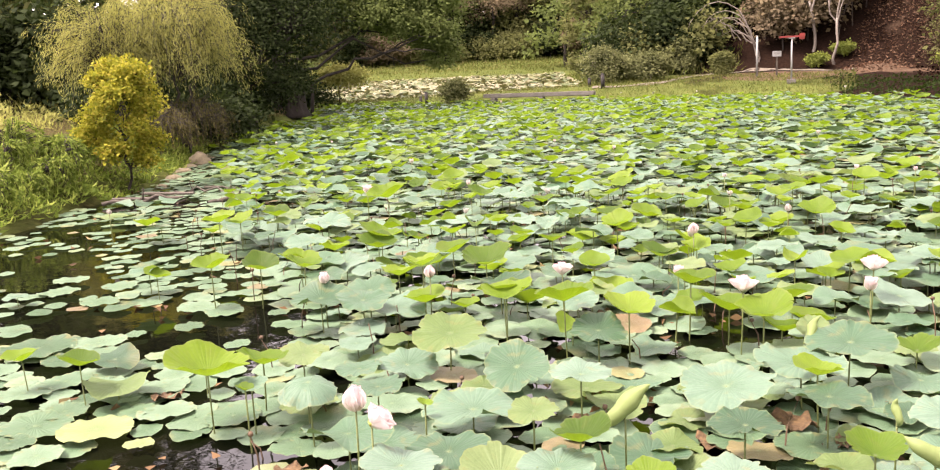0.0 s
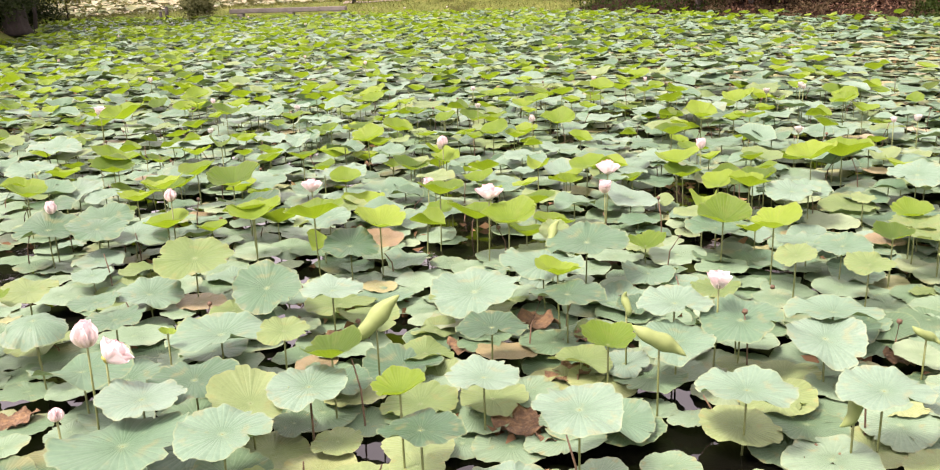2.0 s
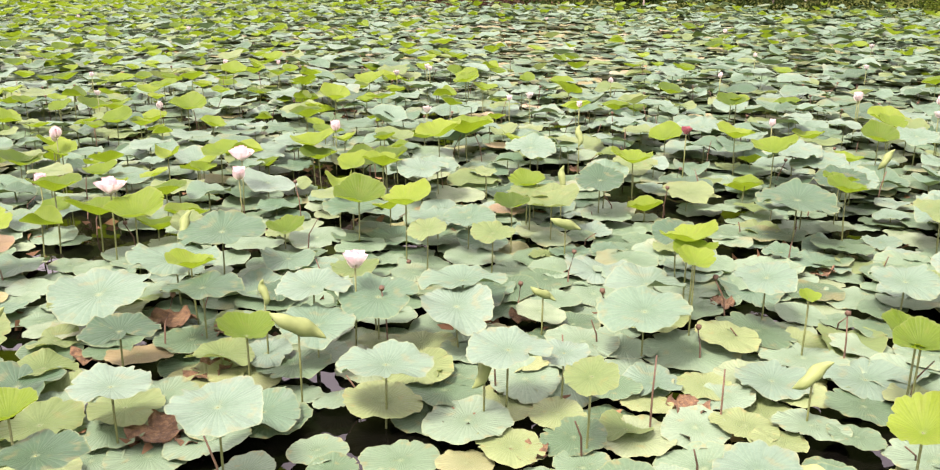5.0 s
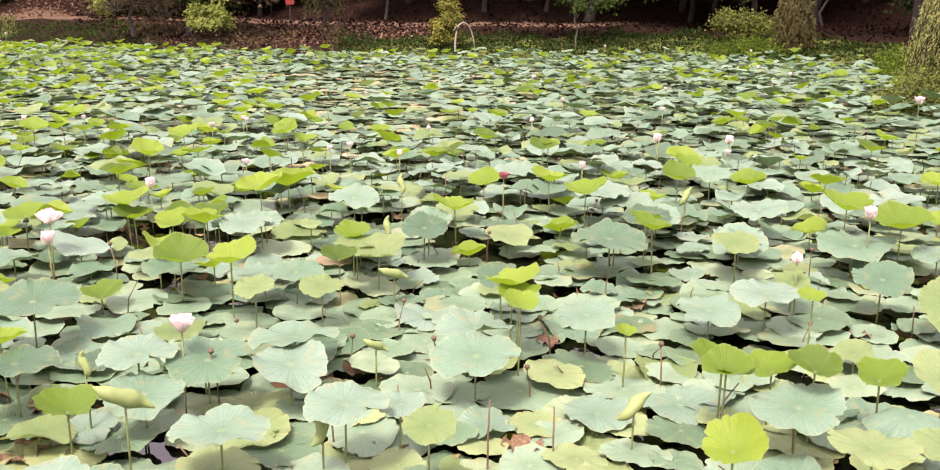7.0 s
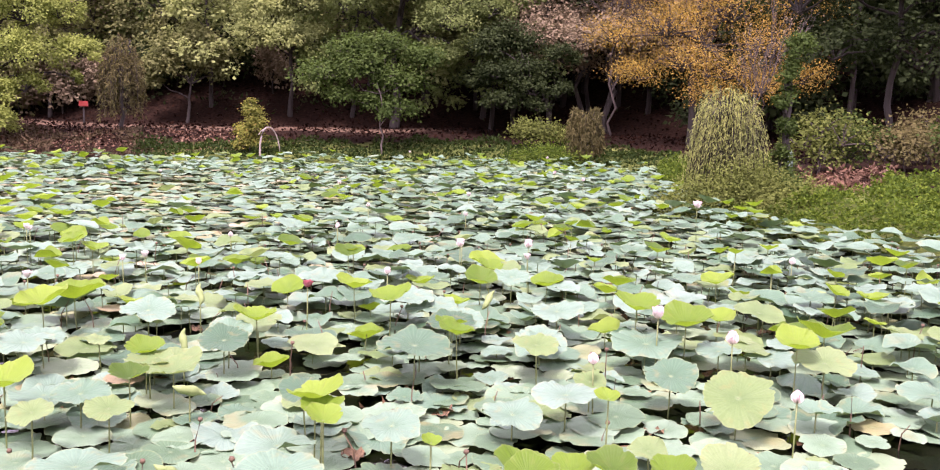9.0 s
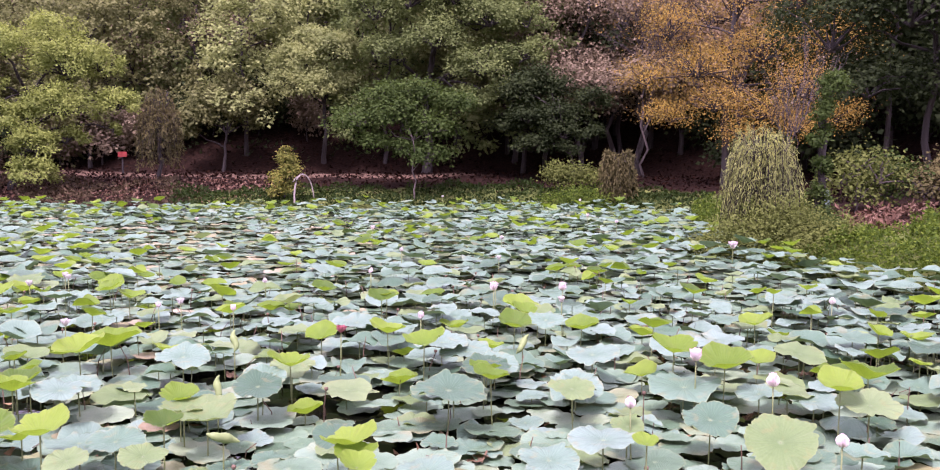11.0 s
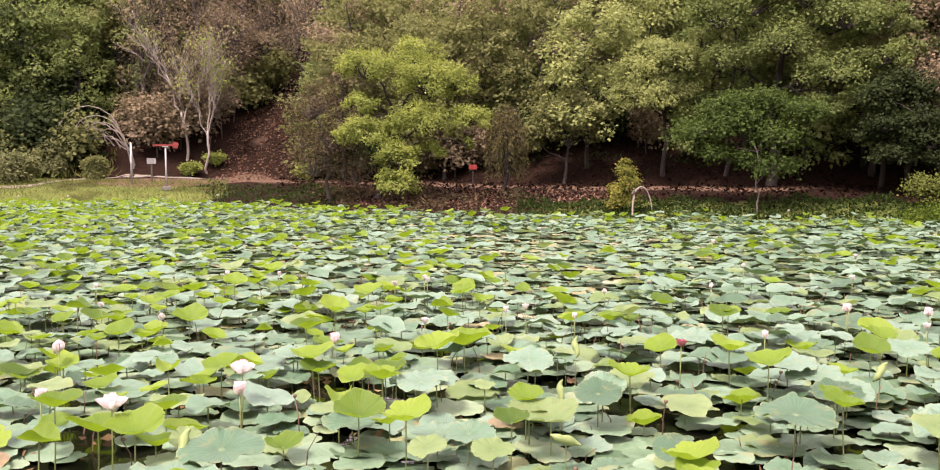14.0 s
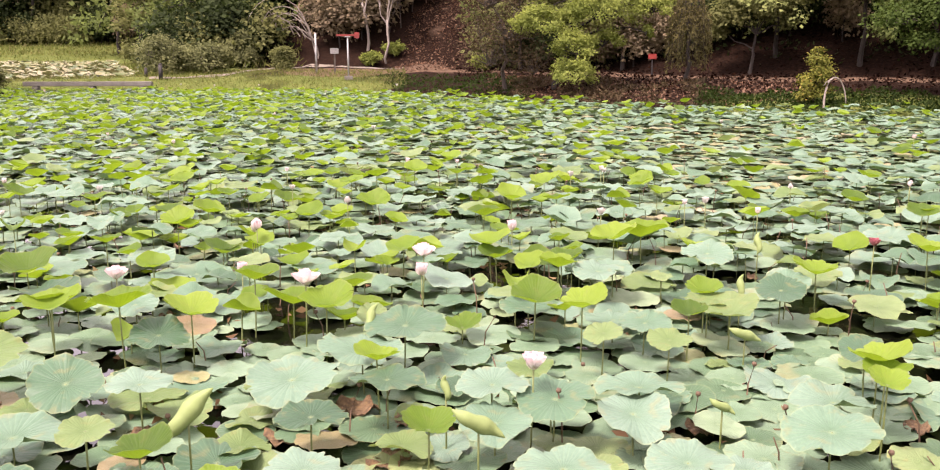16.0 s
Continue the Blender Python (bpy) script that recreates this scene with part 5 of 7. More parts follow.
def weeping(name, base, label, reach, top, strands, leaf_mat, bark, size, category="tree", low=0.4, trunk_r=0.12, per=26, aspect=0.16, lean=(0, 0)):
    """A dome of hanging switches. reach: its radius; top: its height; low: how far above its foot the switches end."""
    root = thing(name, Matrix.Translation(base), label, category)
    wood, green = Soup(), Soup()
    fork = np.array([lean[0] * 0.5, lean[1] * 0.5, top * 0.55])
    wood.add(*tube(curve((0, 0, -0.3), fork, 0, 7, 0.03), np.linspace(trunk_r, trunk_r * 0.7, 7), 9))
    for k in range(7):
        th = k * math.tau / 7 + random.uniform(-0.3, 0.3)
        tip = np.array([lean[0] + reach * 0.55 * math.cos(th), lean[1] + reach * 0.55 * math.sin(th), top * random.uniform(0.8, 0.98)])
        wood.add(*tube(curve(fork, tip, 0.12, 7), np.linspace(trunk_r * 0.55, 0.012, 7), 6))
    for k in range(strands):
        th, rr = random.uniform(0, math.tau), reach * math.sqrt(random.uniform(0.03, 1.0))
        z1 = top * (1 - 0.30 * (rr / reach) ** 2) * random.uniform(0.72, 1.05)
        inner = rr * random.uniform(0.5, 0.8)
        drop = z1 - low * random.uniform(0.6, 1.8) if random.random() < 0.55 else z1 * random.uniform(0.3, 0.7)
        drop = max(drop, 0.3)
        u = np.linspace(0, 1, 9)
        rad = inner + (rr - inner) * 1.25 * np.minimum(1, u * 2.2) + random.uniform(-0.06, 0.12) * u * reach
        pts = np.stack([lean[0] + rad * math.cos(th), lean[1] + rad * math.sin(th), z1 + 0.10 * top * np.sin(np.minimum(u * 2.6, math.pi)) - drop * np.maximum(0, u - 0.12) ** 1.3], axis=1)
        wood.add(*tube(pts[::2], np.linspace(0.008, 0.003, 5), 3))
        w = rng.uniform(0.05, 1, per)
        at = np.stack([np.interp(w, u, pts[:, i]) for i in range(3)], axis=1) + rng.normal(size=(per, 3)) * 0.03
        leaf_cloud(green, at, rng.normal(size=(per, 3)) * 0.55 + [0.3 * math.cos(th), 0.3 * math.sin(th), -0.75], size, aspect)
    mesh_object("trunk", wood.mesh("trunk"), bark, root)
    mesh_object("hanging_foliage", green.mesh("hanging_foliage"), leaf_mat, root)
    return root


def fountain(name, base, label, reach, top, sprays, leaf_mat, bark, size, droop=0.5, category="tree", trunk_r=0.1, per=34, aspect=0.2, lean=(0, 0), ragged=0.35):
    """Switches that rise, arch outwards and hang at their ends. droop: how far the ends fall, as a part of the height."""
    root = thing(name, Matrix.Translation(base), label, category)
    wood, green = Soup(), Soup()
    for k in range(5):
        th = k * 1.26 + random.uniform(-0.4, 0.4)
        tip = (lean[0] * 0.6 + reach * 0.4 * math.cos(th), lean[1] * 0.6 + reach * 0.4 * math.sin(th), top * random.uniform(0.6, 0.85))
        wood.add(*tube(curve((0.1 * math.cos(th), 0.1 * math.sin(th), -0.3), tip, 0.0, 7, 0.05), np.linspace(trunk_r, trunk_r * 0.2, 7), 7))
    bulge = [random.uniform(1 - ragged, 1 + ragged * 0.5) for k in range(9)]
    for k in range(sprays):
        th = random.uniform(0, math.tau)
        wide = reach * bulge[int(th / math.tau * 9) % 9] * random.uniform(0.45, 1.0)
        z0 = top * random.uniform(0.45, 0.8)
        rise = top * random.uniform(0.12, 0.36) * (1.35 - 0.75 * wide / reach)
        fall = top * droop * random.uniform(0.4, 1.1)
        u = np.linspace(0, 1, 10)
        rad = reach * random.uniform(0.05, 0.3) + wide * np.sin(u * 1.35) * 0.95
        z = z0 + rise * np.sin(np.minimum(u * 2.4, 1.57)) - fall * np.maximum(0, u - 0.3) ** 1.7 * 1.8
        pts = np.stack([lean[0] * u + rad * math.cos(th), lean[1] * u + rad * math.sin(th), np.maximum(z, 0.05)], axis=1) + rng.normal(size=(10, 3)) * 0.025 * reach
        wood.add(*tube(pts[::3], np.linspace(0.012, 0.003, 4), 3))
        w = rng.uniform(0.2, 1, per)
        at = np.stack([np.interp(w, u, pts[:, i]) for i in range(3)], axis=1) + rng.normal(size=(per, 3)) * 0.035 * reach
        run = np.gradient(pts, axis=0)
        along = unit(np.stack([np.interp(w, u, run[:, i]) for i in range(3)], axis=1))
        leaf_cloud(green, at, along + rng.normal(size=(per, 3)) * 0.4 - [0, 0, 0.25], size, aspect)
    mesh_object("trunk", wood.mesh("trunk"), bark, root)
    mesh_object("hanging_foliage", green.mesh("hanging_foliage"), leaf_mat, root)
    return root


def bare_tree(name, base, label, height, r, bark, leaf_mat, leaves, lean=(0, 0), spread=0.35, depth=4, size=0.16, category="tree"):
    root = thing(name, Matrix.Translation(base), label, category)
    wood, green = Soup(), Soup()
    tips = []

    def grow(p, v, ln, rad, level):
        q = p + v * ln
        wood.add(*tube(curve(p, q, 0.0, 5, 0.06), np.linspace(rad, rad * 0.62, 5), 7 if level > 2 else 3))
        if level == 0:
            tips.append(q)
            return
        for k in range(3 if level < depth else 2):
            side = rng.normal(size=3)
            nv = unit(v + unit(side) * spread * rng.uniform(0.8, 1.9) + np.array([0, 0, 0.12]))
            grow(p + v * ln * rng.uniform(0.6, 1.0), nv, ln * rng.uniform(0.55, 0.8), rad * 0.58, level - 1)
        grow(q, unit(v + rng.normal(size=3) * 0.18), ln * 0.75, rad * 0.62, level - 1)

    grow(np.array([0, 0, -0.2]), unit(np.array([lean[0], lean[1], 1.0])), height * 0.36, r, depth)
    mesh_object("trunk", wood.mesh("trunk"), bark, root)
    if leaves:
        pts = np.array(tips)
        pick = pts[rng.integers(0, len(pts), leaves)] + rng.normal(size=(leaves, 3)) * 0.22
        leaf_cloud(green, pick, rng.normal(size=(leaves, 3)) - [0, 0, 0.4], size, 0.55)
        mesh_object("sparse_leaves", green.mesh("sparse_leaves"), leaf_mat, root)
    return root


def grounded(az, d, sink=0.05):
    x, y = bearing(az, d)
    return (x, y, on_ground(x, y, sink))


def across(az, items):
    """Turns lobes told as (sideways, deeper, height, radius, height radius), as seen on a bearing, into the plan's x and y."""
    c, s = math.cos(radians(az)), math.sin(radians(az))
    return [(u * c + v * s, -u * s + v * c, z, r, rz) for u, v, z, r, rz in items]


# the light green tree that leans over the far bank
tree("broadleaf_tree", grounded(21.0, 38.5), "light green spreading tree leaning over the far bank", across(21.0, [
    (-0.44, -0.8, 5.19, 1.1, 0.8), (1.65, -0.4, 5.78, 1.0, 0.7), (1.95, -1, 4.63, 1.4, 0.95), (3.11, -1, 4.64, 0.8, 0.55), (-0.53, -1, 3.79, 0.7, 0.45), (-0.49, -1.4, 2.62, 1.0, 0.7), (-1.27, -1.2, 2.51, 0.5, 0.36), (1.77, -1.6, 3.04, 1.2, 0.75),
    (0.87, -1.2, 2.86, 0.8, 0.5), (3.67, -1.8, 3.2, 0.8, 0.5), (3.45, -2, 2.26, 0.35, 0.24), (0.72, -1.8, 1.7, 0.9, 0.6), (0.8, -2.4, 0.68, 0.9, 0.55), (1.86, -1.6, 1.92, 0.7, 0.45)]),
     (0.9, 0.0, 3.4, 0.15), BARK, LEAF_LIGHT, 420, 100, 0.085, spread=0.15)
tree("thicket_tree", grounded(18.0, 39.5), "dark tangled tree with dull olive leaves on the far bank", across(17.3, [
    (-0.7, 0, 3.9, 1.1, 1.0), (0.2, -0.3, 2.6, 1.2, 1.0), (-0.6, -0.4, 1.5, 1.0, 0.8), (1.2, -0.5, 1.1, 0.9, 0.7), (-1.0, 0.5, 2.6, 0.7, 0.8)]),
     (0.0, 0.0, 2.8, 0.10), BARK_GREY, LEAF_SCRUB, 230, 30, 0.09, spread=0.42)
weeping("weeping_shrub", grounded(28.9, 36.8), "brown-green weeping shrub with drooping dry leaves", 0.75, 3.6, 190, LEAF_RUST, BARK, 0.17, "shrub", 0.2, 0.09, 26, 0.2)
tree("young_tree", grounded(32.4, 42.0), "small tree with spreading green and rusty crown", across(32.4, [(-1.0, 0, 2.4, 0.7, 0.45), (-0.3, 0, 3.1, 0.8, 0.5), (0.7, -0.2, 2.6, 0.6, 0.4), (1.3, -0.2, 3.0, 0.7, 0.5), (0.5, 0.3, 3.6, 0.7, 0.45), (1.6, 0, 2.1, 0.4, 0.3), (-1.3, 0.2, 1.7, 0.4, 0.3)]),
     (0.25, 0.0, 1.7, 0.09), BARK, LEAF_OLIVE, 190, 36, 0.15)
tree("broadleaf_tree", grounded(38.4, 42.5), "olive green tree with a round crown on bare trunk", across(38.4, [
    (-0.99, -1, 4.45, 1.1, 0.75), (0.34, -1.2, 4.82, 1.25, 0.85), (1.0, -1, 3.51, 0.85, 0.6), (-0.45, -1.4, 3.37, 1.2, 0.75), (-1.79, -1, 3.54, 0.8, 0.55), (-0.59, -0.6, 5.54, 0.8, 0.5)]),
     (0.1, 0.0, 3.8, 0.11), BARK, LEAF_HILL, 260, 100, 0.10, spread=0.15)
tree("broadleaf_tree", grounded(44.6, 41.5), "large dense green tree with spreading boughs", across(44.6, [
    (-2.23, -1.5, 6.99, 1.5, 1.05), (-0.71, -2, 7.37, 1.4, 0.95), (1.24, -2, 7.56, 1.5, 1.0), (2.68, -2.2, 6.64, 1.45, 0.95), (4.21, -2.4, 6.45, 0.95, 0.62), (0.52, -2.4, 5.7, 1.4, 0.95), (2.21, -2.6, 4.55, 1.35, 0.85), (3.37, -3, 3.43, 0.9, 0.6), (1.49, -3, 3.21, 0.9, 0.55),
    (3.85, -2.6, 5.0, 1.05, 0.7), (-1.95, -2, 5.18, 1.05, 0.7), (0.01, -1.5, 9.16, 1.7, 1.15), (2.22, -1.5, 9.32, 1.55, 1.05), (-2.26, -1, 9.09, 1.45, 0.95)]),
     (0.6, 0.0, 7.0, 0.2), BARK, LEAF_MID, 520, 90, 0.11, spread=0.15)
tree("sapling", grounded(44.0, 33.0), "slender sapling with a thin trunk and drooping dark green tiers", across(44.0, [
    (-2.08, 1.2, 2.88, 0.85, 0.44), (-0.77, 1, 3.08, 0.95, 0.48), (0.62, 0.8, 2.63, 0.9, 0.44), (1.37, 1.2, 3.49, 0.75, 0.37), (-0.43, 0.6, 1.89, 0.6, 0.34), (0.41, 0.4, 1.67, 0.7, 0.37), (-1.52, 1, 2.11, 0.65, 0.34), (-1.11, 1.4, 3.75, 0.85, 0.44), (0.19, 1.4, 3.84, 0.85, 0.44)]),
     (0.15, 0.3, 2.2, 0.035), BARK_GREY, LEAF_SAPLING, 330, 40, 0.11, hang=0.45, spread=0.26)
tree("yellow_bush", grounded(36.1, 33.0), "small yellow-green bush at the water's edge", across(36.1, [(0.05, 0, 1.55, 0.28, 0.2), (0.15, 0, 1.15, 0.34, 0.26), (-0.2, 0, 0.85, 0.3, 0.28), (0.02, 0, 1.85, 0.16, 0.14), (-0.25, -0.1, 0.4, 0.24, 0.25), (0.2, 0, 0.6, 0.25, 0.25)]),
     (0.0, 0.0, 1.4, 0.04), BARK, LEAF_BANKBUSH, 110, 40, 0.075, "bush", spread=0.34, hang=0.7)
arch = thing("dead_branch", Matrix.Translation(grounded(37.1, 32.4)), "pale bare branch arching down to the water beside a bush", "branch")
wood = Soup()
u = np.linspace(0, math.pi * 0.98, 14)
wood.add(*tube(np.stack([0.1 - 0.42 * np.cos(u), 0.1 * np.sin(u), 0.15 + 1.05 * np.sin(u) ** 0.8], axis=1), np.linspace(0.035, 0.02, 14), 7))
wood.add(*tube(curve((-0.05, 0.05, 1.15), (-0.4, 0.0, 0.95), 0.1), np.linspace(0.02, 0.008, 6), 5))
mesh_object("limb", wood.mesh("limb"), BARK_PALE, arch)
fountain("weeping_shrub", grounded(56.4, 33.0), "dark brownish weeping shrub on the bank", 0.9, 1.75, 220, LEAF_RUST, BARK, 0.15, 0.85, "shrub", 0.07, 46, 0.25, ragged=0.5)
tree("mound_bush", grounded(54.2, 32.4), "low rounded green bush on the bank", across(54.2, [(-0.7, 0, 0.2, 0.75, 0.34), (0.0, 0, 0.28, 0.9, 0.38), (0.8, 0, 0.2, 0.75, 0.32)]), (0, 0, 0.3, 0.04), BARK, COVER, 130, 50, 0.07, "bush", branches=False)
tree("mound_bush", grounded(53.0, 35.0), "low leafy green shrub behind the bank", across(53.0, [(0.0, 0, 0.6, 0.7, 0.5), (0.8, 0, 0.5, 0.6, 0.4)]), (0, 0, 0.4, 0.04), BARK, VINES, 70, 40, 0.09, "bush", branches=False)
tree("autumn_tree", grounded(62.6, 35.5), "orange autumn tree with thinning leaves", across(62.6, [
    (-2.0, -0.5, 2.6, 0.9, 0.5), (-0.4, -0.8, 3.0, 1.2, 0.6), (1.2, -0.6, 2.7, 1.1, 0.5), (2.6, 0, 3.6, 1.3, 0.9), (-1.0, -0.4, 4.3, 1.3, 0.9), (-2.9, 0, 4.0, 1.0, 0.7), (1.2, 0.2, 4.9, 1.3, 1.0), (3.8, 0.6, 5.2, 1.3, 1.0), (-2.2, 0.4, 5.9, 1.1, 1.2),
    (2.4, -0.5, 2.2, 1.0, 0.6), (3.6, 0.2, 2.6, 1.1, 0.8), (0.6, -0.8, 1.9, 0.9, 0.4), (0.2, 0.6, 6.6, 1.2, 1.4), (2.4, 1.0, 7.0, 1.3, 1.3), (-0.8, 0.6, 8.6, 1.1, 1.5), (1.4, 0.8, 9.0, 1.2, 1.5), (3.6, 1.0, 8.6, 1.2, 1.3)]),
     (0.4, 0.0, 6.5, 0.15), BARK, LEAF_ORANGE, 900, 48, 0.06, spread=0.3, hang=0.4)
bare_tree("bare_tree", grounded(58.0, 40.0), "leafless grey tree with a tangle of fine branches", 8.5, 0.06, BARK_GREY, LEAF_ORANGE, 400, (-0.1, 0.0), 0.46, 5, 0.1)
bare_tree("bare_tree", grounded(63.0, 39.0), "leafless grey tree with a tangle of fine branches", 10.0, 0.07, BARK, LEAF_ORANGE, 500, (0.05, 0.0), 0.4, 5, 0.1)
fountain("willow", grounded(64.7, 20.6), "pale green willow hanging over the near bank", 0.95, 2.6, 340, WILLOW_PALE, BARK, 0.08, 0.95, "tree", 0.06, 60, 0.15, ragged=0.25)
tree("vine_column", grounded(67.9, 20.8), "dead trunk wrapped in climbing vines beside the willow", across(67.0, [(0, 0, 0.7, 0.22, 0.5), (0.05, 0, 1.4, 0.18, 0.5), (0.0, 0, 2.1, 0.18, 0.5), (0.05, 0, 2.7, 0.2, 0.4), (0.2, 0, 3.2, 0.24, 0.3), (0.0, 0, 0.2, 0.45, 0.4)]),
     (0.05, 0, 3.0, 0.1), BARK, LEAF_SAPLING, 200, 60, 0.06, spread=0.3)
tree("vine_mound", grounded(64.9, 19.4), "tangle of dark green vines under the willow", across(64.9, [(-1.1, 0.2, 0.15, 0.5, 0.3), (-0.5, 0.1, 0.45, 0.6, 0.4), (0.1, -0.1, 0.35, 0.7, 0.5), (0.8, 0.0, 0.45, 0.6, 0.5), (0.3, 0.5, 0.8, 0.7, 0.4), (1.3, 0.3, 0.5, 0.5, 0.5), (0.2, -0.7, -0.05, 0.7, 0.3), (1.0, -0.6, 0.1, 0.6, 0.35)]), (0, 0, 0.4, 0.04), BARK, VINES, 240, 70, 0.055, "vines", branches=False)
for az, d, hgt in ((66.2, 22.8, 4.6),):
    bare_tree("bare_tree", grounded(az, d), "grey leafless shrub of fine upright twigs", hgt, 0.03, BARK_GREY, LEAF_BROWN, 160, (0, 0), 0.3, 4, 0.07)
# the crown's dark colour also carries the shade on its near side
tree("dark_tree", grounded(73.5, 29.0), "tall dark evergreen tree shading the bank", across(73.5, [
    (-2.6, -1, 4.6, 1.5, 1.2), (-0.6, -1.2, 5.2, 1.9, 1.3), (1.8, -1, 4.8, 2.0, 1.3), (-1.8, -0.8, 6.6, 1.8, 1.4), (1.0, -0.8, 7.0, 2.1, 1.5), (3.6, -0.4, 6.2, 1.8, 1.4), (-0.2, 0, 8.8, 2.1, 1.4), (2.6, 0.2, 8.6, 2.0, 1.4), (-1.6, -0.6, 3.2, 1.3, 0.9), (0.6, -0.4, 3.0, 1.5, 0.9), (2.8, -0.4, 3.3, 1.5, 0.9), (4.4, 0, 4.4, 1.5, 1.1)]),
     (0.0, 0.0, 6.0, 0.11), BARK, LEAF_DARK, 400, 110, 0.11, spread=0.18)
for az, d, u in ((69.9, 24.5, 0.95), (71.4, 25.5, 0.8), (74.4, 25.2, 0.6), (75.6, 27.0, 0.85), (77.6, 24.5, 0.95), (79.5, 25.5, 0.8)):
    mat = LEAF_RUST if 74 < az < 76 else VINES if az < 70 or az > 79 else LEAF_SAPLING
    tree("shrub", grounded(az, d), "green and rusty shrub on the leafy bank", across(az, [(-0.4, 0, 0.9 * u, 0.6, 0.4), (0.5, 0, 1.0 * u, 0.6, 0.4), (0, 0.2, 1.3 * u, 0.6, 0.35), (0.1, 0, 0.5, 0.7, 0.35)]), (0, 0, 0.6, 0.03), BARK_GREY, mat, 80, 22, 0.09, "shrub", "shrubs on the near bank")

# the western bank
fountain("willow", grounded(-27.9, 27.5), "large yellow-green willow with arching feathery switches", 2.35, 4.25, 560, LEAF_WILLOW, BARK, 0.11, 0.30, "tree", 0.06, 80, 0.12, ragged=0.55)
fountain("willow", grounded(-31.2, 26.5), "lower yellow-green willow with feathery switches", 1.55, 3.5, 300, LEAF_WILLOW, BARK, 0.11, 0.34, "tree", 0.05, 80, 0.12, ragged=0.55)
weeping("dry_shrub", grounded(-27.3, 26.6), "tangle of dry brown twigs hanging below the willow", 1.1, 1.9, 150, LEAF_RUST, BARK, 0.12, "shrub", 0.15, 0.04, 20, 0.15)
weeping("dry_shrub", grounded(-29.2, 24.6), "tangle of dry brown twigs hanging below the willow", 0.9, 1.4, 120, LEAF_RUST, BARK, 0.12, "shrub", 0.15, 0.04, 20, 0.15)
bush_rng = np.random.default_rng(12)
boughs = []
for k in range(15):
    h = 0.6 + 2.0 * (k + 0.5) / 15
    out_r = 0.55 * math.sin(min(1.0, 0.25 + 0.75 * h / 1.4) * 1.57) * (1 if h < 1.6 else 1 - 0.5 * (h - 1.6))
    boughs.append((out_r * math.cos(k * 2.4), out_r * math.sin(k * 2.4), h, bush_rng.uniform(0.2, 0.34), bush_rng.uniform(0.16, 0.26)))
tree("yellow_bush", grounded(-31.1, 20.2), "yellow-leaved bush at the pond's edge", boughs, (0.0, 0.0, 1.2, 0.035), BARK, LEAF_YELLOW, 300, 60, 0.065, "bush", spread=0.36, hang=0.05)
# dark tree whose leaf colour also holds the shade beneath it
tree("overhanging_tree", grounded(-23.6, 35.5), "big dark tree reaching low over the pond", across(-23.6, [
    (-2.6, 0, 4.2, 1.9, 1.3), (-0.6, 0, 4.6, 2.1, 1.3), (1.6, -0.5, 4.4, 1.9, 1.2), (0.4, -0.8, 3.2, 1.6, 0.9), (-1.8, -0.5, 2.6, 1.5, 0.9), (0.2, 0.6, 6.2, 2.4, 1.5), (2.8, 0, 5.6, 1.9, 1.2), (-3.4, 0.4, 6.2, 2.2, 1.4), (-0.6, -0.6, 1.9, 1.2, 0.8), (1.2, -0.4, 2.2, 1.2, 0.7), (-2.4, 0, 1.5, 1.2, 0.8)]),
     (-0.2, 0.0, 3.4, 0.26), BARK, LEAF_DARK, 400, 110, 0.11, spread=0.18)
tree("overhanging_tree", grounded(-22.2, 47.5), "green tree with long boughs drooping over the water", across(-22.2, [
    (5.3, -1, 4.0, 1.5, 0.8), (6.9, -1, 3.6, 1.4, 0.9), (8.1, -1, 3.0, 1.2, 0.9), (8.5, -1, 2.0, 0.9, 0.9), (3.9, 0, 5.4, 2.0, 1.2), (6.1, 0, 5.6, 2.0, 1.2), (8.3, -0.4, 4.8, 1.6, 1.1), (2.3, 0, 4.6, 1.6, 1.2)]),
     (0.3, 0.0, 3.4, 0.22), BARK, LEAF_MID, 620, 80, 0.14, spread=0.24, hang=0.6)
for x, y, reach, top in ((-10.7, 15.3, 0.55, 0.75), (-10.6, 14.3, 0.5, 0.6), (-10.5, 13.1, 0.55, 0.7), (-10.6, 12.1, 0.5, 0.6), (-11.2, 16.3, 0.6, 0.8), (-11.4, 14.8, 0.55, 0.8), (-11.3, 13.0, 0.6, 0.85), (-11.7, 17.5, 0.6, 0.7), (-12.0, 18.8, 0.55, 0.7), (-11.9, 15.8, 0.6, 0.9), (-12.2, 13.9, 0.6, 0.9), (-11.2, 11.4, 0.6, 0.8)):
    fountain("fern", (x, y, on_ground(x, y, 0.05)), "arching green fern at the pond's edge", reach, top, 46, FERN, BARK, 0.09, 0.8, "fern", 0.012, 40, 0.3, ragged=0.5)
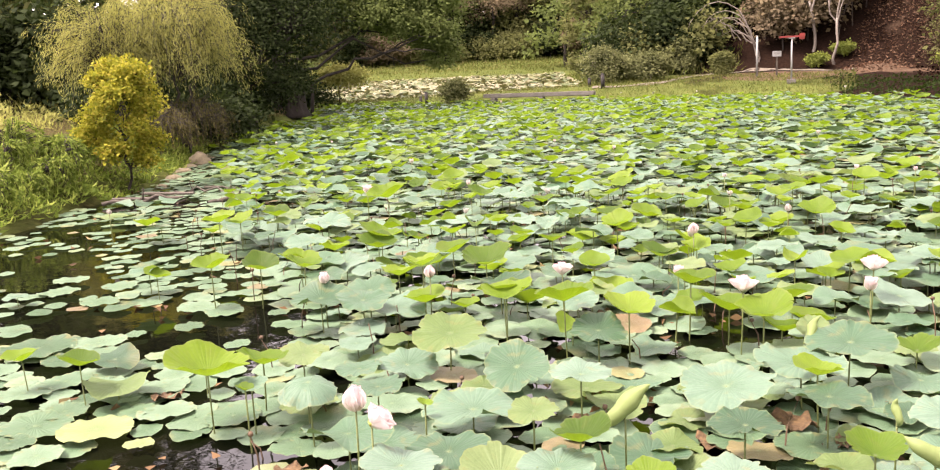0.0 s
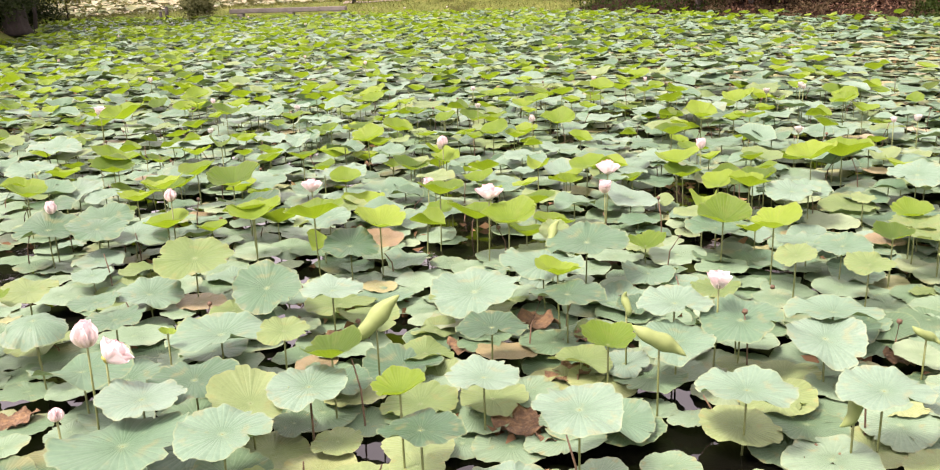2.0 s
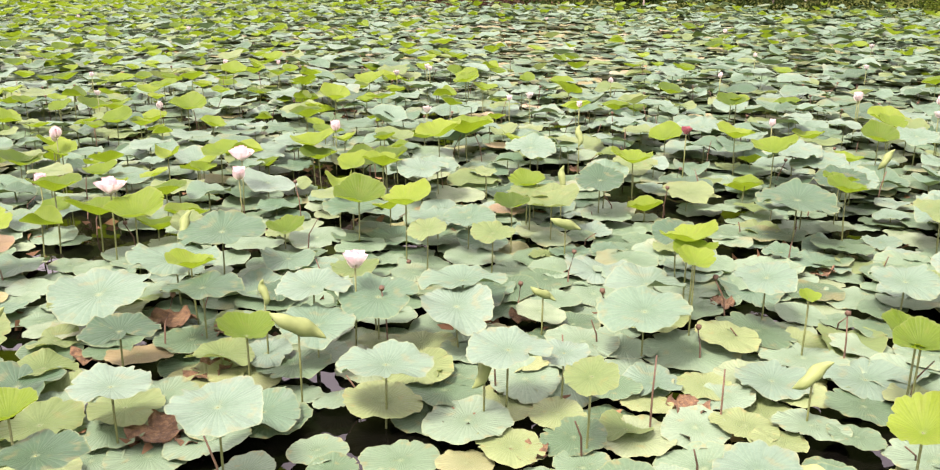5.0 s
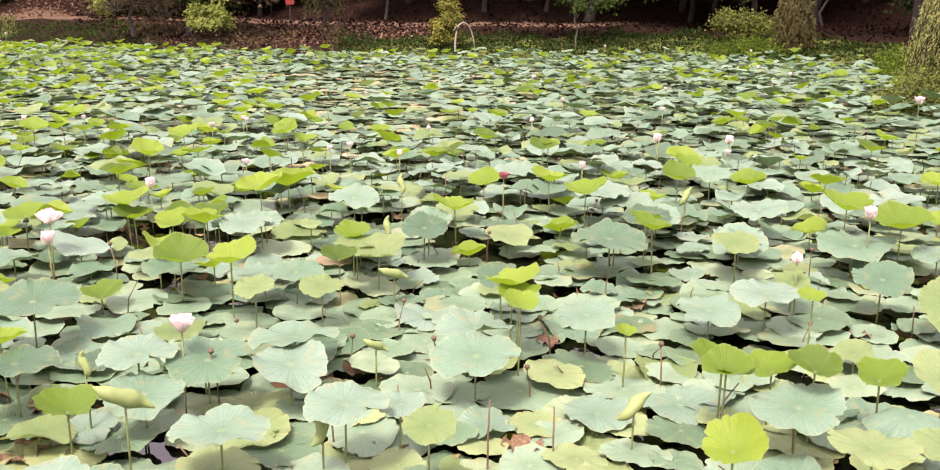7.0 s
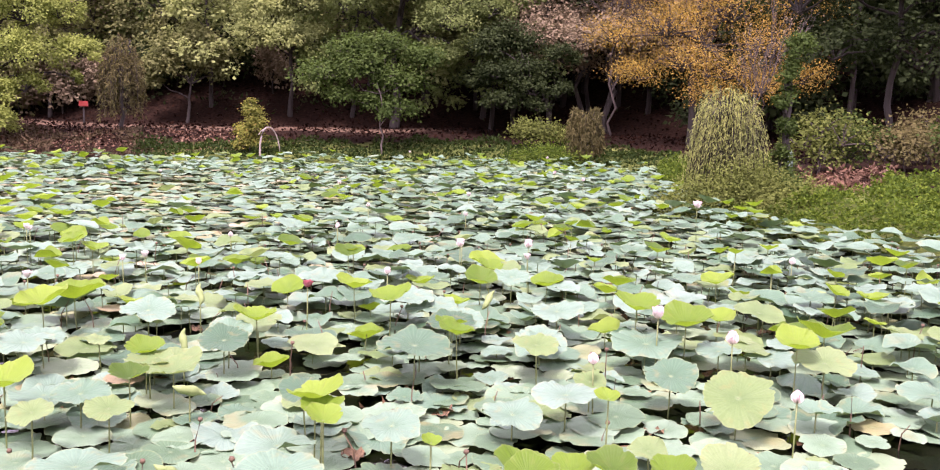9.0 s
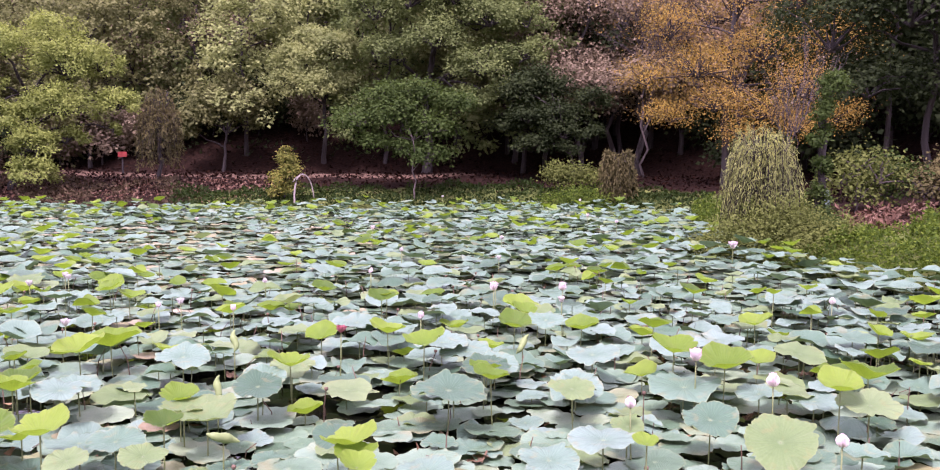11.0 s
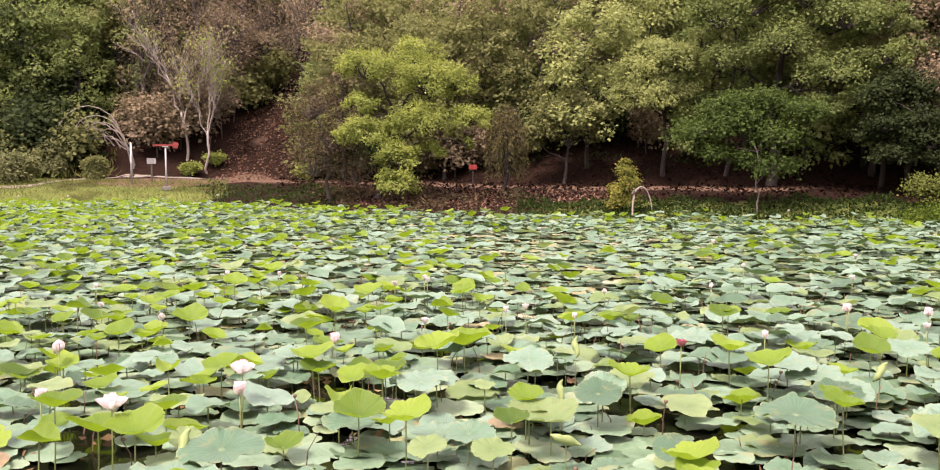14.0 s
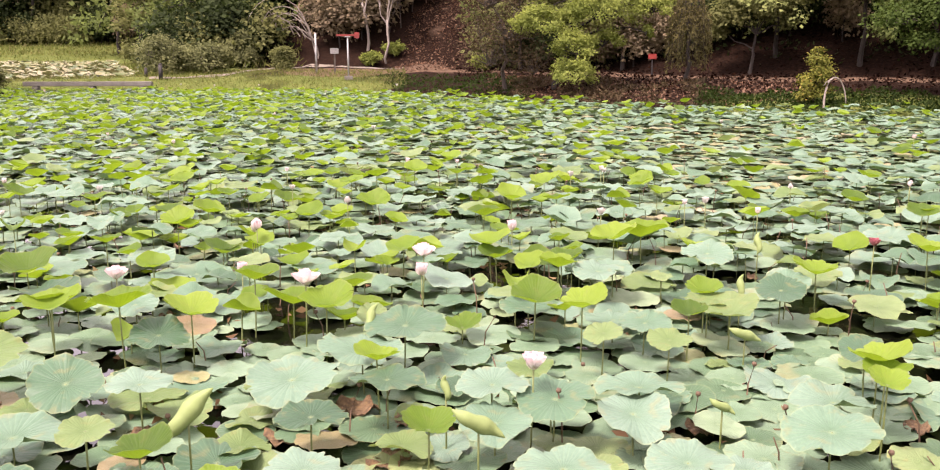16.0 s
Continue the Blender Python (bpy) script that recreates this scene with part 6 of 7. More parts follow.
# dark shrubs put into the recess to stand for its deep shade
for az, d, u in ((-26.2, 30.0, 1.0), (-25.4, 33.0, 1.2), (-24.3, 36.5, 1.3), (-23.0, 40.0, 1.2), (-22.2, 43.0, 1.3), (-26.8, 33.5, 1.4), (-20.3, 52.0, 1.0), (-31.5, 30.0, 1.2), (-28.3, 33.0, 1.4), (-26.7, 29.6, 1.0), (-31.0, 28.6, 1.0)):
    tree("dark_shrub", grounded(az, d), "dark leafy shrub filling out the shade of the western bank", across(az, [(-0.6, 0, 0.6 * u, 0.8, 0.5 * u), (0.6, 0, 0.7 * u, 0.8, 0.6 * u), (0, 0.2, 1.1 * u, 0.8, 0.5 * u)]), (0, 0, 0.6, 0.04), BARK, LEAF_DARK, 100, 26, 0.15, "shrub", "shrubs of the western bank", twigs=False)
limb = thing("dead_branch", Matrix.Translation(grounded(-19.2, 46.0)), "long bare bough reaching out under the leaves", "branch")
wood = Soup()
wood.add(*tube(curve((-0.6, 0, 2.2), (5.8, 1.6, 4.2), 0.05, 10, 0.03), np.linspace(0.08, 0.02, 10), 7))
wood.add(*tube(curve((-0.9, 0.6, -0.2), (-0.6, 0, 2.25), 0.0, 4, 0.02), np.linspace(0.10, 0.08, 4), 7))
wood.add(*tube(curve((2.2, 0.7, 3.2), (5.5, 0.6, 3.4), 0.08, 8, 0.04), np.linspace(0.06, 0.015, 8), 6))
wood.add(*tube(curve((3.4, 1.0, 3.6), (6.2, 2.2, 5.0), 0.05, 8, 0.04), np.linspace(0.05, 0.012, 8), 6))
mesh_object("bough", wood.mesh("bough"), BARK, limb)
tree("lime_bush", grounded(-18.3, 57.5), "bright lime-green bush beyond the dike", across(-17.6, [(-0.8, 0, 1.4, 0.9, 0.5), (0.7, 0, 1.5, 1.0, 0.5), (0, 0, 1.8, 0.8, 0.4)]), (0, 0, 1.0, 0.06), BARK, LEAF_WILLOW, 130, 34, 0.17, "bush")
tree("lime_bush", grounded(-21.5, 55.0), "bright lime-green bush beyond the dike", across(-21.5, [(0, 0, 1.2, 1.0, 0.6), (0.8, 0, 0.9, 0.7, 0.5)]), (0, 0, 0.8, 0.06), BARK, LEAF_WILLOW, 110, 34, 0.17, "bush")
for az, d, r, h in ((-2.2, 53.5, 1.3, 2.1), (0.5, 53.0, 1.1, 1.5), (2.5, 57.0, 0.9, 2.0), (-1.0, 54.5, 0.8, 1.3), (4.7, 53.0, 0.6, 1.3), (-11.3, 51.8, 0.8, 1.8)):
    tree("shrub", grounded(az, d), "dry grey-green rounded shrub beside the path", across(az, [(-0.4 * r, 0, h * 0.62, 0.65 * r, h * 0.3), (0.45 * r, 0, h * 0.58, 0.6 * r, h * 0.28), (0.05, 0, h * 0.78, 0.6 * r, h * 0.22), (0, -0.1, h * 0.3, 0.75 * r, h * 0.25)]),
         (0, 0, h * 0.5, 0.05), BARK_PALE, LEAF_BUSH if az < 4 else LEAF_OLIVE, 150, 30, 0.13, "shrub", "shrubs along the path", spread=0.26)
for az, d in ((9.9, 55.0), (11.3, 56.0), (16.6, 49.0)):
    tree("small_bush", grounded(az, d), "small yellow-green bush at the foot of the hill", across(az, [(-0.2, 0, 0.55, 0.32, 0.22), (0.2, 0, 0.6, 0.32, 0.22), (0, 0, 0.35, 0.28, 0.22)]), (0, 0, 0.5, 0.04), BARK, LEAF_LIGHT, 70, 28, 0.12, "bush", "bushes at the hill's foot")
bare_tree("bare_tree", grounded(9.7, 57.0), "pale slender tree with a few yellow leaves", 8.5, 0.1, BARK_PALE, LEAF_HILL, 700, (-0.08, 0), 0.36, 4, 0.16)
bare_tree("bare_tree", grounded(10.9, 55.5), "pale slender tree with a few yellow leaves", 7.5, 0.085, BARK_PALE, LEAF_LIGHT, 600, (0.02, 0), 0.28, 4, 0.16)
for az, d, hgt in ((8.6, 63.0, 10), (10.3, 62.0, 10), (12.0, 70.0, 11), (14.8, 72.0, 11), (17.4, 62.0, 11), (18.0, 58.0, 10), (7.4, 60.0, 9), (18.8, 61.0, 12), (13.4, 72.0, 12), (16.4, 66.0, 12), (11.0, 66.0, 11)):
    bare_tree("bare_tree", grounded(az, d), "thin leafless tree on the brown hillside", hgt, 0.085, BARK_GREY, LEAF_BROWN, 900, (0, 0), 0.3, 4, 0.16)
fallen = thing("fallen_tree", Matrix.Translation(grounded(5.9, 56.6)), "pale fallen tree with arching bare branches", "branch")
for k in range(7):
    u = np.linspace(0, math.pi * (0.55 + 0.06 * k), 12)
    s = 1.5 + 0.28 * k
    wood = Soup()
    wob = rng.normal(size=12) * 0.06
    wood.add(*tube(np.stack([0.9 - s * (1 - np.cos(u)) * 0.7 + wob, 0.25 * k + wob, -0.1 + (2.0 + 0.28 * k + 0.4 * math.sin(k * 2.2)) * np.sin(u)], axis=1), np.linspace(0.05, 0.01, 12), 6))
    wood.add(*tube(curve((0.5 - 0.3 * k, 0.25 * k, 1.3 + 0.1 * k), (-0.6 - 0.25 * k, 0.3 * k, 2.3 + 0.15 * k), 0.1, 6, 0.08), np.linspace(0.04, 0.01, 6), 5))
    mesh_object("bough", wood.mesh("bough"), BARK_PALE, fallen)


# the woods: a few grown trees, copied with their own size and turn
WOODS = []


def woods_tree(label, mat, seed_lobes, trunk_h, clumps, leaves, size):
    lobes = []
    for k in range(seed_lobes):
        z = trunk_h * rng.uniform(0.75, 1.0) + rng.uniform(0, 6.5)
        wide = 2.5 * (1 - 0.08 * max(0, z - trunk_h))
        th = rng.uniform(0, math.tau)
        rr = rng.uniform(0.2, 1.0) * wide
        lobes.append((rr * math.cos(th), rr * math.sin(th), z, rng.uniform(1.0, 1.7), rng.uniform(0.8, 1.2)))
    return tree("woodland_tree", (0, 0, 0), label, lobes, (rng.uniform(-0.4, 0.4), rng.uniform(-0.4, 0.4), trunk_h + 4.0, 0.11), BARK, mat, clumps, leaves, size, group="trees of the wood", spread=0.21, twigs=False)


WOODS.append(woods_tree("tall dark green tree of the wood", LEAF_DARK, 12, 3.0, 95, 32, 0.26))
WOODS.append(woods_tree("tall green tree of the wood", LEAF_MID, 12, 2.8, 95, 32, 0.26))
WOODS.append(woods_tree("tall olive-green tree of the wood", LEAF_OLIVE, 11, 3.4, 95, 32, 0.26))
WOODS.append(woods_tree("bushy green tree of the wood", LEAF_MID, 13, 1.2, 95, 32, 0.27))
WOODS.append(woods_tree("bushy olive tree of the wood", LEAF_OLIVE, 13, 1.0, 95, 32, 0.27))
WOODS.append(woods_tree("thin brownish tree of the wood", LEAF_BROWN, 9, 3.0, 100, 60, 0.13))

WOODS.append(woods_tree("tall green tree spreading over the bank", LEAF_MID, 10, 5.2, 150, 44, 0.17))
WOODS.append(woods_tree("tall dark tree spreading over the bank", LEAF_DARK, 10, 3.4, 150, 44, 0.17))


def clumpy_tree(label, mat, count, low, high, wide, clumps, leaves, size):
    """Rounded, well parted boughs from low to high, widest in the lower middle."""
    lobes = []
    for k in range(count):
        z = low + (high - low) * (k + rng.uniform(0, 0.8)) / count
        th = k * 2.4 + rng.uniform(-0.5, 0.5)
        rr = wide * (1 - 0.65 * (z - low) / (high - low)) * rng.uniform(0.7, 1.0)
        r = rng.uniform(1.0, 1.5)
        lobes.append((rr * math.cos(th), rr * math.sin(th), z, r, r * rng.uniform(0.8, 1.0)))
    return tree("woodland_tree", (0, 0, 0), label, lobes, (rng.uniform(-0.3, 0.3), rng.uniform(-0.3, 0.3), high * 0.8, 0.10), BARK, mat, clumps, leaves, size, group="trees of the wood", spread=0.16, twigs=False)


WOODS.append(clumpy_tree("olive-green tree with rounded boughs on the slope", LEAF_OLIVE, 16, 1.8, 8.5, 2.7, 150, 36, 0.19))
WOODS.append(clumpy_tree("light green tree with rounded boughs on the slope", LEAF_HILL, 16, 1.5, 8.0, 2.6, 150, 36, 0.19))
WOODS.append(clumpy_tree("dull green tree with rounded boughs on the slope", LEAF_MID, 16, 1.2, 8.5, 2.7, 150, 36, 0.19))
WOODS.append(woods_tree("dry tan tree thinning out on the slope", LEAF_TAN, 12, 2.6, 110, 40, 0.13))


def plant(proto, az, d, size, first={}):
    x, y = bearing(az, d)
    m = Matrix.Translation((x, y, on_ground(x, y, 0.1))) @ Matrix.Rotation(random.uniform(0, 6.28), 4, "Z") @ Matrix.Diagonal((size, size, size * random.uniform(0.92, 1.12), 1))
    if proto.name not in first:
        first[proto.name] = True
        proto.matrix_basis = m
    else:
        ob = copy_thing(proto, Matrix())
        ob.matrix_basis = m


def shore_range(az):
    """How far off the far shore lies on a bearing."""
    d = np.arange(5, 60, 0.25)
    x, y = d * math.sin(radians(az)), d * math.cos(radians(az))
    inside = off_shore(x, y, SHORE) < 0
    return float(d[inside].max())


for off, gap, kinds, low, high in ((12.5, 2.4, (0, 1, 2, 1), 0.8, 1.0), (17, 2.6, (0, 1, 2, 4, 3), 0.9, 1.2), (22, 4.0, (3, 4, 3, 1, 4), 0.85, 1.15), (28, 5.4, (3, 4, 2, 5, 4), 1.0, 1.3), (38, 7.5, (4, 2, 4, 3), 1.7, 2.2)):
    az = 19.0 if off < 15 else 6.0
    while az < 90:
        d = max(shore_range(min(az, 74)), 24.0 if az > 60 else 0) + off + random.uniform(-1.6, 1.6)
        if az > 62 and off < 15:
            d += 2.0
        step = math.degrees(gap / d)
        bare_cut = 10.8 < az < 17.0 and d < 62
        orange = 57 < az < 66 and off < 20
        if not bare_cut and not orange and not (az < 19 and d < 60):
            k = random.choice(kinds)
            if 8 < az < 24 and off > 20:
                k = random.choice((5, 2, 5, 4))
            if 18 < az < 52.5:
                k = random.choice((8, 9, 8, 10, 5) if az < 33 else (8, 10, 10, 9)) if off > 14 else random.choice((8, 10) if az < 31 else (8, 10, 9))
            if 57 < az or (az > 52.5 and off > 20):
                k = random.choice((5, 5, 8, 2) if az < 64 else (0, 0, 7)) if off > 15 else 0
            if 52.5 < az < 57 and off < 20:
                k = random.choice((5, 5, 2))
            plant(WOODS[k], az + random.uniform(-0.4, 0.4), d, random.uniform(low, high))
        az += step * random.uniform(0.8, 1.25)
for az, d, k, size in ((38.5, 48.5, 6, 0.85), (42.0, 42.5, 10, 0.9), (46.5, 44.5, 9, 1.0), (50.5, 42.0, 10, 1.0), (54.2, 42.5, 5, 1.0), (57.5, 41.0, 5, 1.0), (51.0, 44.5, 5, 1.1), (54.8, 44.5, 7, 1.1), (34.5, 50.0, 8, 1.0), (30.0, 49.0, 10, 1.0), (26.0, 49.0, 5, 1.1), (22.5, 51.0, 8, 1.05), (19.5, 50.0, 5, 1.0)):
    plant(WOODS[k], az, d, size)
BUSH = tree("woodland_bush", (0, 0, 0), "dull green bush on the wooded slope", [(-0.7, 0, 0.9, 0.9, 0.7), (0.7, 0.2, 1.0, 0.9, 0.8), (0.0, -0.4, 1.6, 0.9, 0.7), (0.2, 0.5, 0.6, 1.0, 0.5)], (0, 0, 1.0, 0.05), BARK, LEAF_OLIVE, 90, 20, 0.2, "bush", "bushes of the wood", twigs=False)
# added to darken shaded gaps between and behind the trees
DARK_BUSH = tree("woodland_bush", (0, 0, 0), "dark green bush with the wood's shade in its leaf colour", [(-0.7, 0, 0.9, 0.9, 0.7), (0.6, 0.2, 1.2, 0.9, 0.8), (0.0, -0.3, 1.9, 0.9, 0.8)], (0, 0, 1.0, 0.05), BARK, LEAF_DARK, 90, 20, 0.2, "bush", "bushes of the wood", twigs=False)
DIM_BUSH = tree("woodland_bush", (0, 0, 0), "dark brownish bush on the wooded slope", [(-0.6, 0, 1.0, 0.8, 0.8), (0.6, 0.2, 1.3, 0.8, 0.9), (0.0, -0.3, 2.0, 0.8, 0.8)], (0, 0, 1.2, 0.05), BARK, LEAF_BROWN, 90, 20, 0.17, "bush", "bushes of the wood", twigs=False)
for off, gap in ((15.5, 3.4), (20, 3.6), (25, 4.6)):
    az = 7.0
    while az < 86:
        d = max(shore_range(min(az, 74)), 24.0 if az > 60 else 0) + off + random.uniform(-1.5, 1.5)
        dark_hollow = 43 < az < 57 and off < 24
        if not (10.8 < az < 17.4 and d < 62) and not dark_hollow and not (az < 17 and d < 58):
            plant(DARK_BUSH if az > 62 else random.choice((BUSH, DIM_BUSH, BUSH)), az, d, random.uniform(0.8, 1.5))
        az += math.degrees(gap / d) * random.uniform(0.8, 1.3)
TWIGS = bare_tree("twiggy_shrub", (0, 0, 0), "leafless grey-brown twiggy shrub on the hillside", 5.0, 0.035, BARK_GREY, LEAF_BROWN, 420, (0, 0), 0.42, 4, 0.12, "shrub")
tagged(TWIGS, "leafless grey-brown twiggy shrub on the hillside", "shrub", "twiggy shrubs of the hillside")
for k in range(56):
    az, d = random.uniform(7.0, 21.0), random.uniform(57, 82)
    if gully(*bearing(az, d)) < 0.35:
        plant(TWIGS, az, d, random.uniform(0.8, 1.5))
for az, d, k, size in ((50.0, 43.5, 9, 1.25), (52.0, 42.5, 5, 1.0), (54.0, 41.5, 5, 1.0), (56.0, 42.0, 5, 1.05), (57.6, 41.0, 5, 0.95), (53.0, 46.0, 8, 1.2), (55.5, 46.5, 5, 1.3)):
    plant(WOODS[k], az, d, size)
tree("dark_tree", grounded(54.0, 38.0), "dark green tree hanging low before the hollow", across(54.0, [
    (-2.46, 0, 3.67, 0.86, 0.59), (-1.7, 0.5, 4.03, 0.9, 0.61), (-2.08, -0.5, 2.6, 0.73, 0.5), (-1.21, 0, 2.71, 0.89, 0.6), (-0.63, -0.5, 2.0, 0.73, 0.5), (-1.01, 0.5, 3.78, 0.75, 0.51), (-0.21, 0, 2.58, 0.64, 0.43), (-1.84, -0.5, 1.55, 0.63, 0.43), (-0.4, -0.6, 1.32, 0.53, 0.36), (-2.95, 0.5, 2.39, 0.65, 0.44), (0.6, 0.4, 3.3, 0.7, 0.5), (0.5, 0.2, 1.9, 0.6, 0.4)]),
     (-0.8, 0.4, 2.8, 0.08), BARK, LEAF_DARK, 260, 60, 0.11, spread=0.22, hang=0.5)
for az, d, size in ((54.6, 45.0, 1.0), (56.4, 43.0, 0.95), (58.2, 44.0, 1.0), (60.0, 43.0, 1.0), (61.8, 44.5, 1.05), (63.4, 43.0, 0.95), (55.6, 49.0, 1.1), (58.6, 49.5, 1.15), (61.0, 50.0, 1.15), (63.4, 50.5, 1.1), (57.0, 55.0, 1.3), (60.6, 56.0, 1.3), (53.2, 50.0, 1.1)):
    plant(WOODS[11], az, d, size)
for az, d, k, size in ((11.6, 80, 5, 1.2), (14.0, 79, 5, 1.1), (15.8, 80, 5, 1.2), (13.0, 92, 8, 1.5), (15.2, 94, 9, 1.5), (10.6, 92, 8, 1.4), (17.4, 90, 9, 1.4)):
    plant(WOODS[k], az, d, size)
for az, d in ((11.4, 78), (13.0, 82), (14.6, 80), (16.2, 77), (12.4, 88), (15.0, 88)):
    plant(DIM_BUSH, az, d, 1.8)
for az, d in ((-38.5, 33), (-36.5, 33.5), (-34.6, 32.5), (-33.0, 33.5), (-37.5, 36), (-35.4, 36)):
    plant(random.choice((BUSH, DARK_BUSH)), az, d, random.uniform(1.2, 1.6))
# rows of dark bushes stand in for the darkness under the far crowns
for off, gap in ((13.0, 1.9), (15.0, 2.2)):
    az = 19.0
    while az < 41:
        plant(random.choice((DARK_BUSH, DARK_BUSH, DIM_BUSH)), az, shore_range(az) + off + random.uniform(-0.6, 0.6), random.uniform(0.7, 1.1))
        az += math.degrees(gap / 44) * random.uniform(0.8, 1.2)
# more dark bushes blacken the back of the shaded hollow
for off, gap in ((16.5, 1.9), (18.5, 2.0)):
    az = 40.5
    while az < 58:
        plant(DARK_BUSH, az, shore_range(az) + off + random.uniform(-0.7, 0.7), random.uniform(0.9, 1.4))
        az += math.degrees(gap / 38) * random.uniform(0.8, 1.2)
for az, d, k, size in ((1.5, 64, 0, 1.0), (3.2, 66, 1, 1.0), (-0.8, 70, 3, 0.95), (5.0, 68, 3, 1.0), (7.2, 66, 3, 0.9), (-3.0, 76, 4, 1.0), (2.0, 76, 2, 1.2), (9.5, 72, 5, 1.0), (12.0, 76, 5, 1.2), (14.5, 74, 4, 1.2), (17.0, 77, 5, 1.2), (13.0, 84, 4, 1.4), (15.8, 86, 3, 1.4), (11.0, 86, 4, 1.3), (6.5, 80, 1, 1.3), (-1.5, 84, 1, 1.25)):
    plant(WOODS[k], az, d, size)
for d, gap in ((152, 5.2), (162, 5.0), (176, 5.6)):
    az = -24.0
    while az < 3:
        plant(WOODS[random.choice((3, 4, 3, 4, 2, 5))], az, d + random.uniform(-3, 3), random.uniform(2.0, 2.7) * d / 155)
        az += math.degrees(gap / d) * random.uniform(0.8, 1.2)
for d, gap in ((147.0, 3.6),):
    az = -24.0
    while az < 2.5:
        plant(random.choice((BUSH, DIM_BUSH, DARK_BUSH)), az, d + random.uniform(-1, 1.5), random.uniform(1.4, 2.4))
        az += math.degrees(gap / d) * random.uniform(0.7, 1.3)
for off, gap in ((58.0, 1.7), (60.5, 2.0), (64, 2.4), (69, 2.8)):
    az = -1.5
    while az < 12.2:
        if not 4.2 < az < 7.6 or off > 62:
            plant(random.choice((DIM_BUSH, DIM_BUSH, TWIGS) if az > 8 else (DARK_BUSH, DARK_BUSH, BUSH)), az, off + random.uniform(-0.8, 0.8), random.uniform(1.0, 1.7))
        az += math.degrees(gap / off) * random.uniform(0.8, 1.2)
for az, d, k, size in ((3.8, 62, 10, 1.0), (6.4, 63, 10, 0.95), (8.2, 63, 5, 0.9), (10.4, 65, 5, 0.95), (1.6, 62, 1, 0.9), (-0.6, 64, 10, 1.0), (-3.2, 118, 3, 2.2), (-4.4, 124, 3, 2.2), (7.6, 70, 5, 1.0), (10.0, 71, 5, 1.0),  (17.6, 54, 3, 0.7)):
    plant(WOODS[k], az, d, size)
for az, d, k, size in ((1.0, 72, 1, 1.6), (-2.0, 79, 1, 1.7), (4.2, 74, 1, 1.6), (6.0, 80, 1, 1.7)):
    plant(WOODS[k], az, d, size)
for az, d, k, size in ((-26, 47, 3, 1.5), (-24.2, 45, 0, 1.1), (-22.6, 50, 0, 1.1), (-21.4, 56, 0, 1.2), (-29, 42, 0, 1.4), (-32, 40, 3, 1.5), (-35, 39, 4, 1.4), (-38, 37, 3, 1.4), (-30.5, 50, 4, 1.9), (-34, 46, 0, 1.9), (-24, 60, 3, 1.2), (-27, 62, 1, 1.2), (-22, 72, 4, 1.2), (-38, 48, 4, 1.3), (-20.5, 84, 3, 1.3)):
    plant(WOODS[k], az, d, size)


# ---- undergrowth, grass and fallen leaves ----
for d, gap in ((188, 5.2), (196, 5.2)):
    az = -24.0
    while az < 3:
        plant(WOODS[random.choice((3, 4, 0))], az, d + random.uniform(-3, 3), random.uniform(2.6, 3.2))
        az += math.degrees(gap / d) * random.uniform(0.8, 1.2)
for d in (154, 158):
    for k in range(40):
        plant(random.choice((BUSH, DARK_BUSH)), -24.0 + 0.68 * k + random.uniform(-0.2, 0.2), d + random.uniform(-2, 2), random.uniform(2.4, 3.4))


def strewn(count, x0, x1, y0, y1, keep):
    x, y = rng.uniform(x0, x1, count), rng.uniform(y0, y1, count)
    s = off_shore(x, y, SHORE)
    ok = keep(x, y, s)
    x, y = x[ok], y[ok]
    return np.stack([x, y, ground_z(x, y)], axis=1)


def bearings(x, y):
    return np.degrees(np.arctan2(x, y))


def cover(label, name, mat, at, size, lift, aspect=0.6, up=0.6, bend=0.1):
    soup = Soup()
    p = at + np.stack([np.zeros(len(at)), np.zeros(len(at)), rng.uniform(0.55, 1, len(at)) * lift], axis=1)
    leaf_cloud(soup, p, rng.normal(size=p.shape) * [1, 1, 0.5] + [0, 0, up], size, aspect, bend)
    tagged(mesh_object(name, soup.mesh(name), mat), label, name.replace("_", " "), kind="stuff")


def heaped(at, amount):
    h = amount * (0.35 + 0.65 * rolling(at[:, 0] * 1.7, at[:, 1] * 1.7)) + amount * 0.35 * rolling(at[:, 0] * 4.1 + 3, at[:, 1] * 4.1)
    return np.maximum(h, 0.04)


right = strewn(230000, 14, 32, 1, 16, lambda x, y, s: (s > -0.25) & (s < np.where((bearings(x, y) > 67.2) & (bearings(x, y) < 72.8), 2.2, 3.9) + 0.6 * rolling(x * 1.3, y * 1.3)) & (bearings(x, y) > 59) & (np.hypot(x, y) < 30))
cover("lush creeping green plants covering the bank", "ground_cover", COVER, right, 0.07, heaped(right, np.where((bearings(right[:, 0], right[:, 1]) > 66.6) & (bearings(right[:, 0], right[:, 1]) < 73.5), 0.5, 1.0)), 0.65, 0.4)
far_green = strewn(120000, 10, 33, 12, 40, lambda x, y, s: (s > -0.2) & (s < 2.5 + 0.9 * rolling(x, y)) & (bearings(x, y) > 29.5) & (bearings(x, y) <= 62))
cover("strip of green creeping plants along the water", "ground_cover", SHADED_COVER, far_green, 0.12, heaped(far_green, 0.5), 0.6, 0.7)
shade_at = strewn(30000, 10, 22, 24, 42, lambda x, y, s: (s > -0.3) & (s < 3.4 + 0.8 * rolling(x, y)) & (bearings(x, y) >= 18.5) & (bearings(x, y) < 30) & (rolling(x * 1.2, y * 1.2) > -0.25))
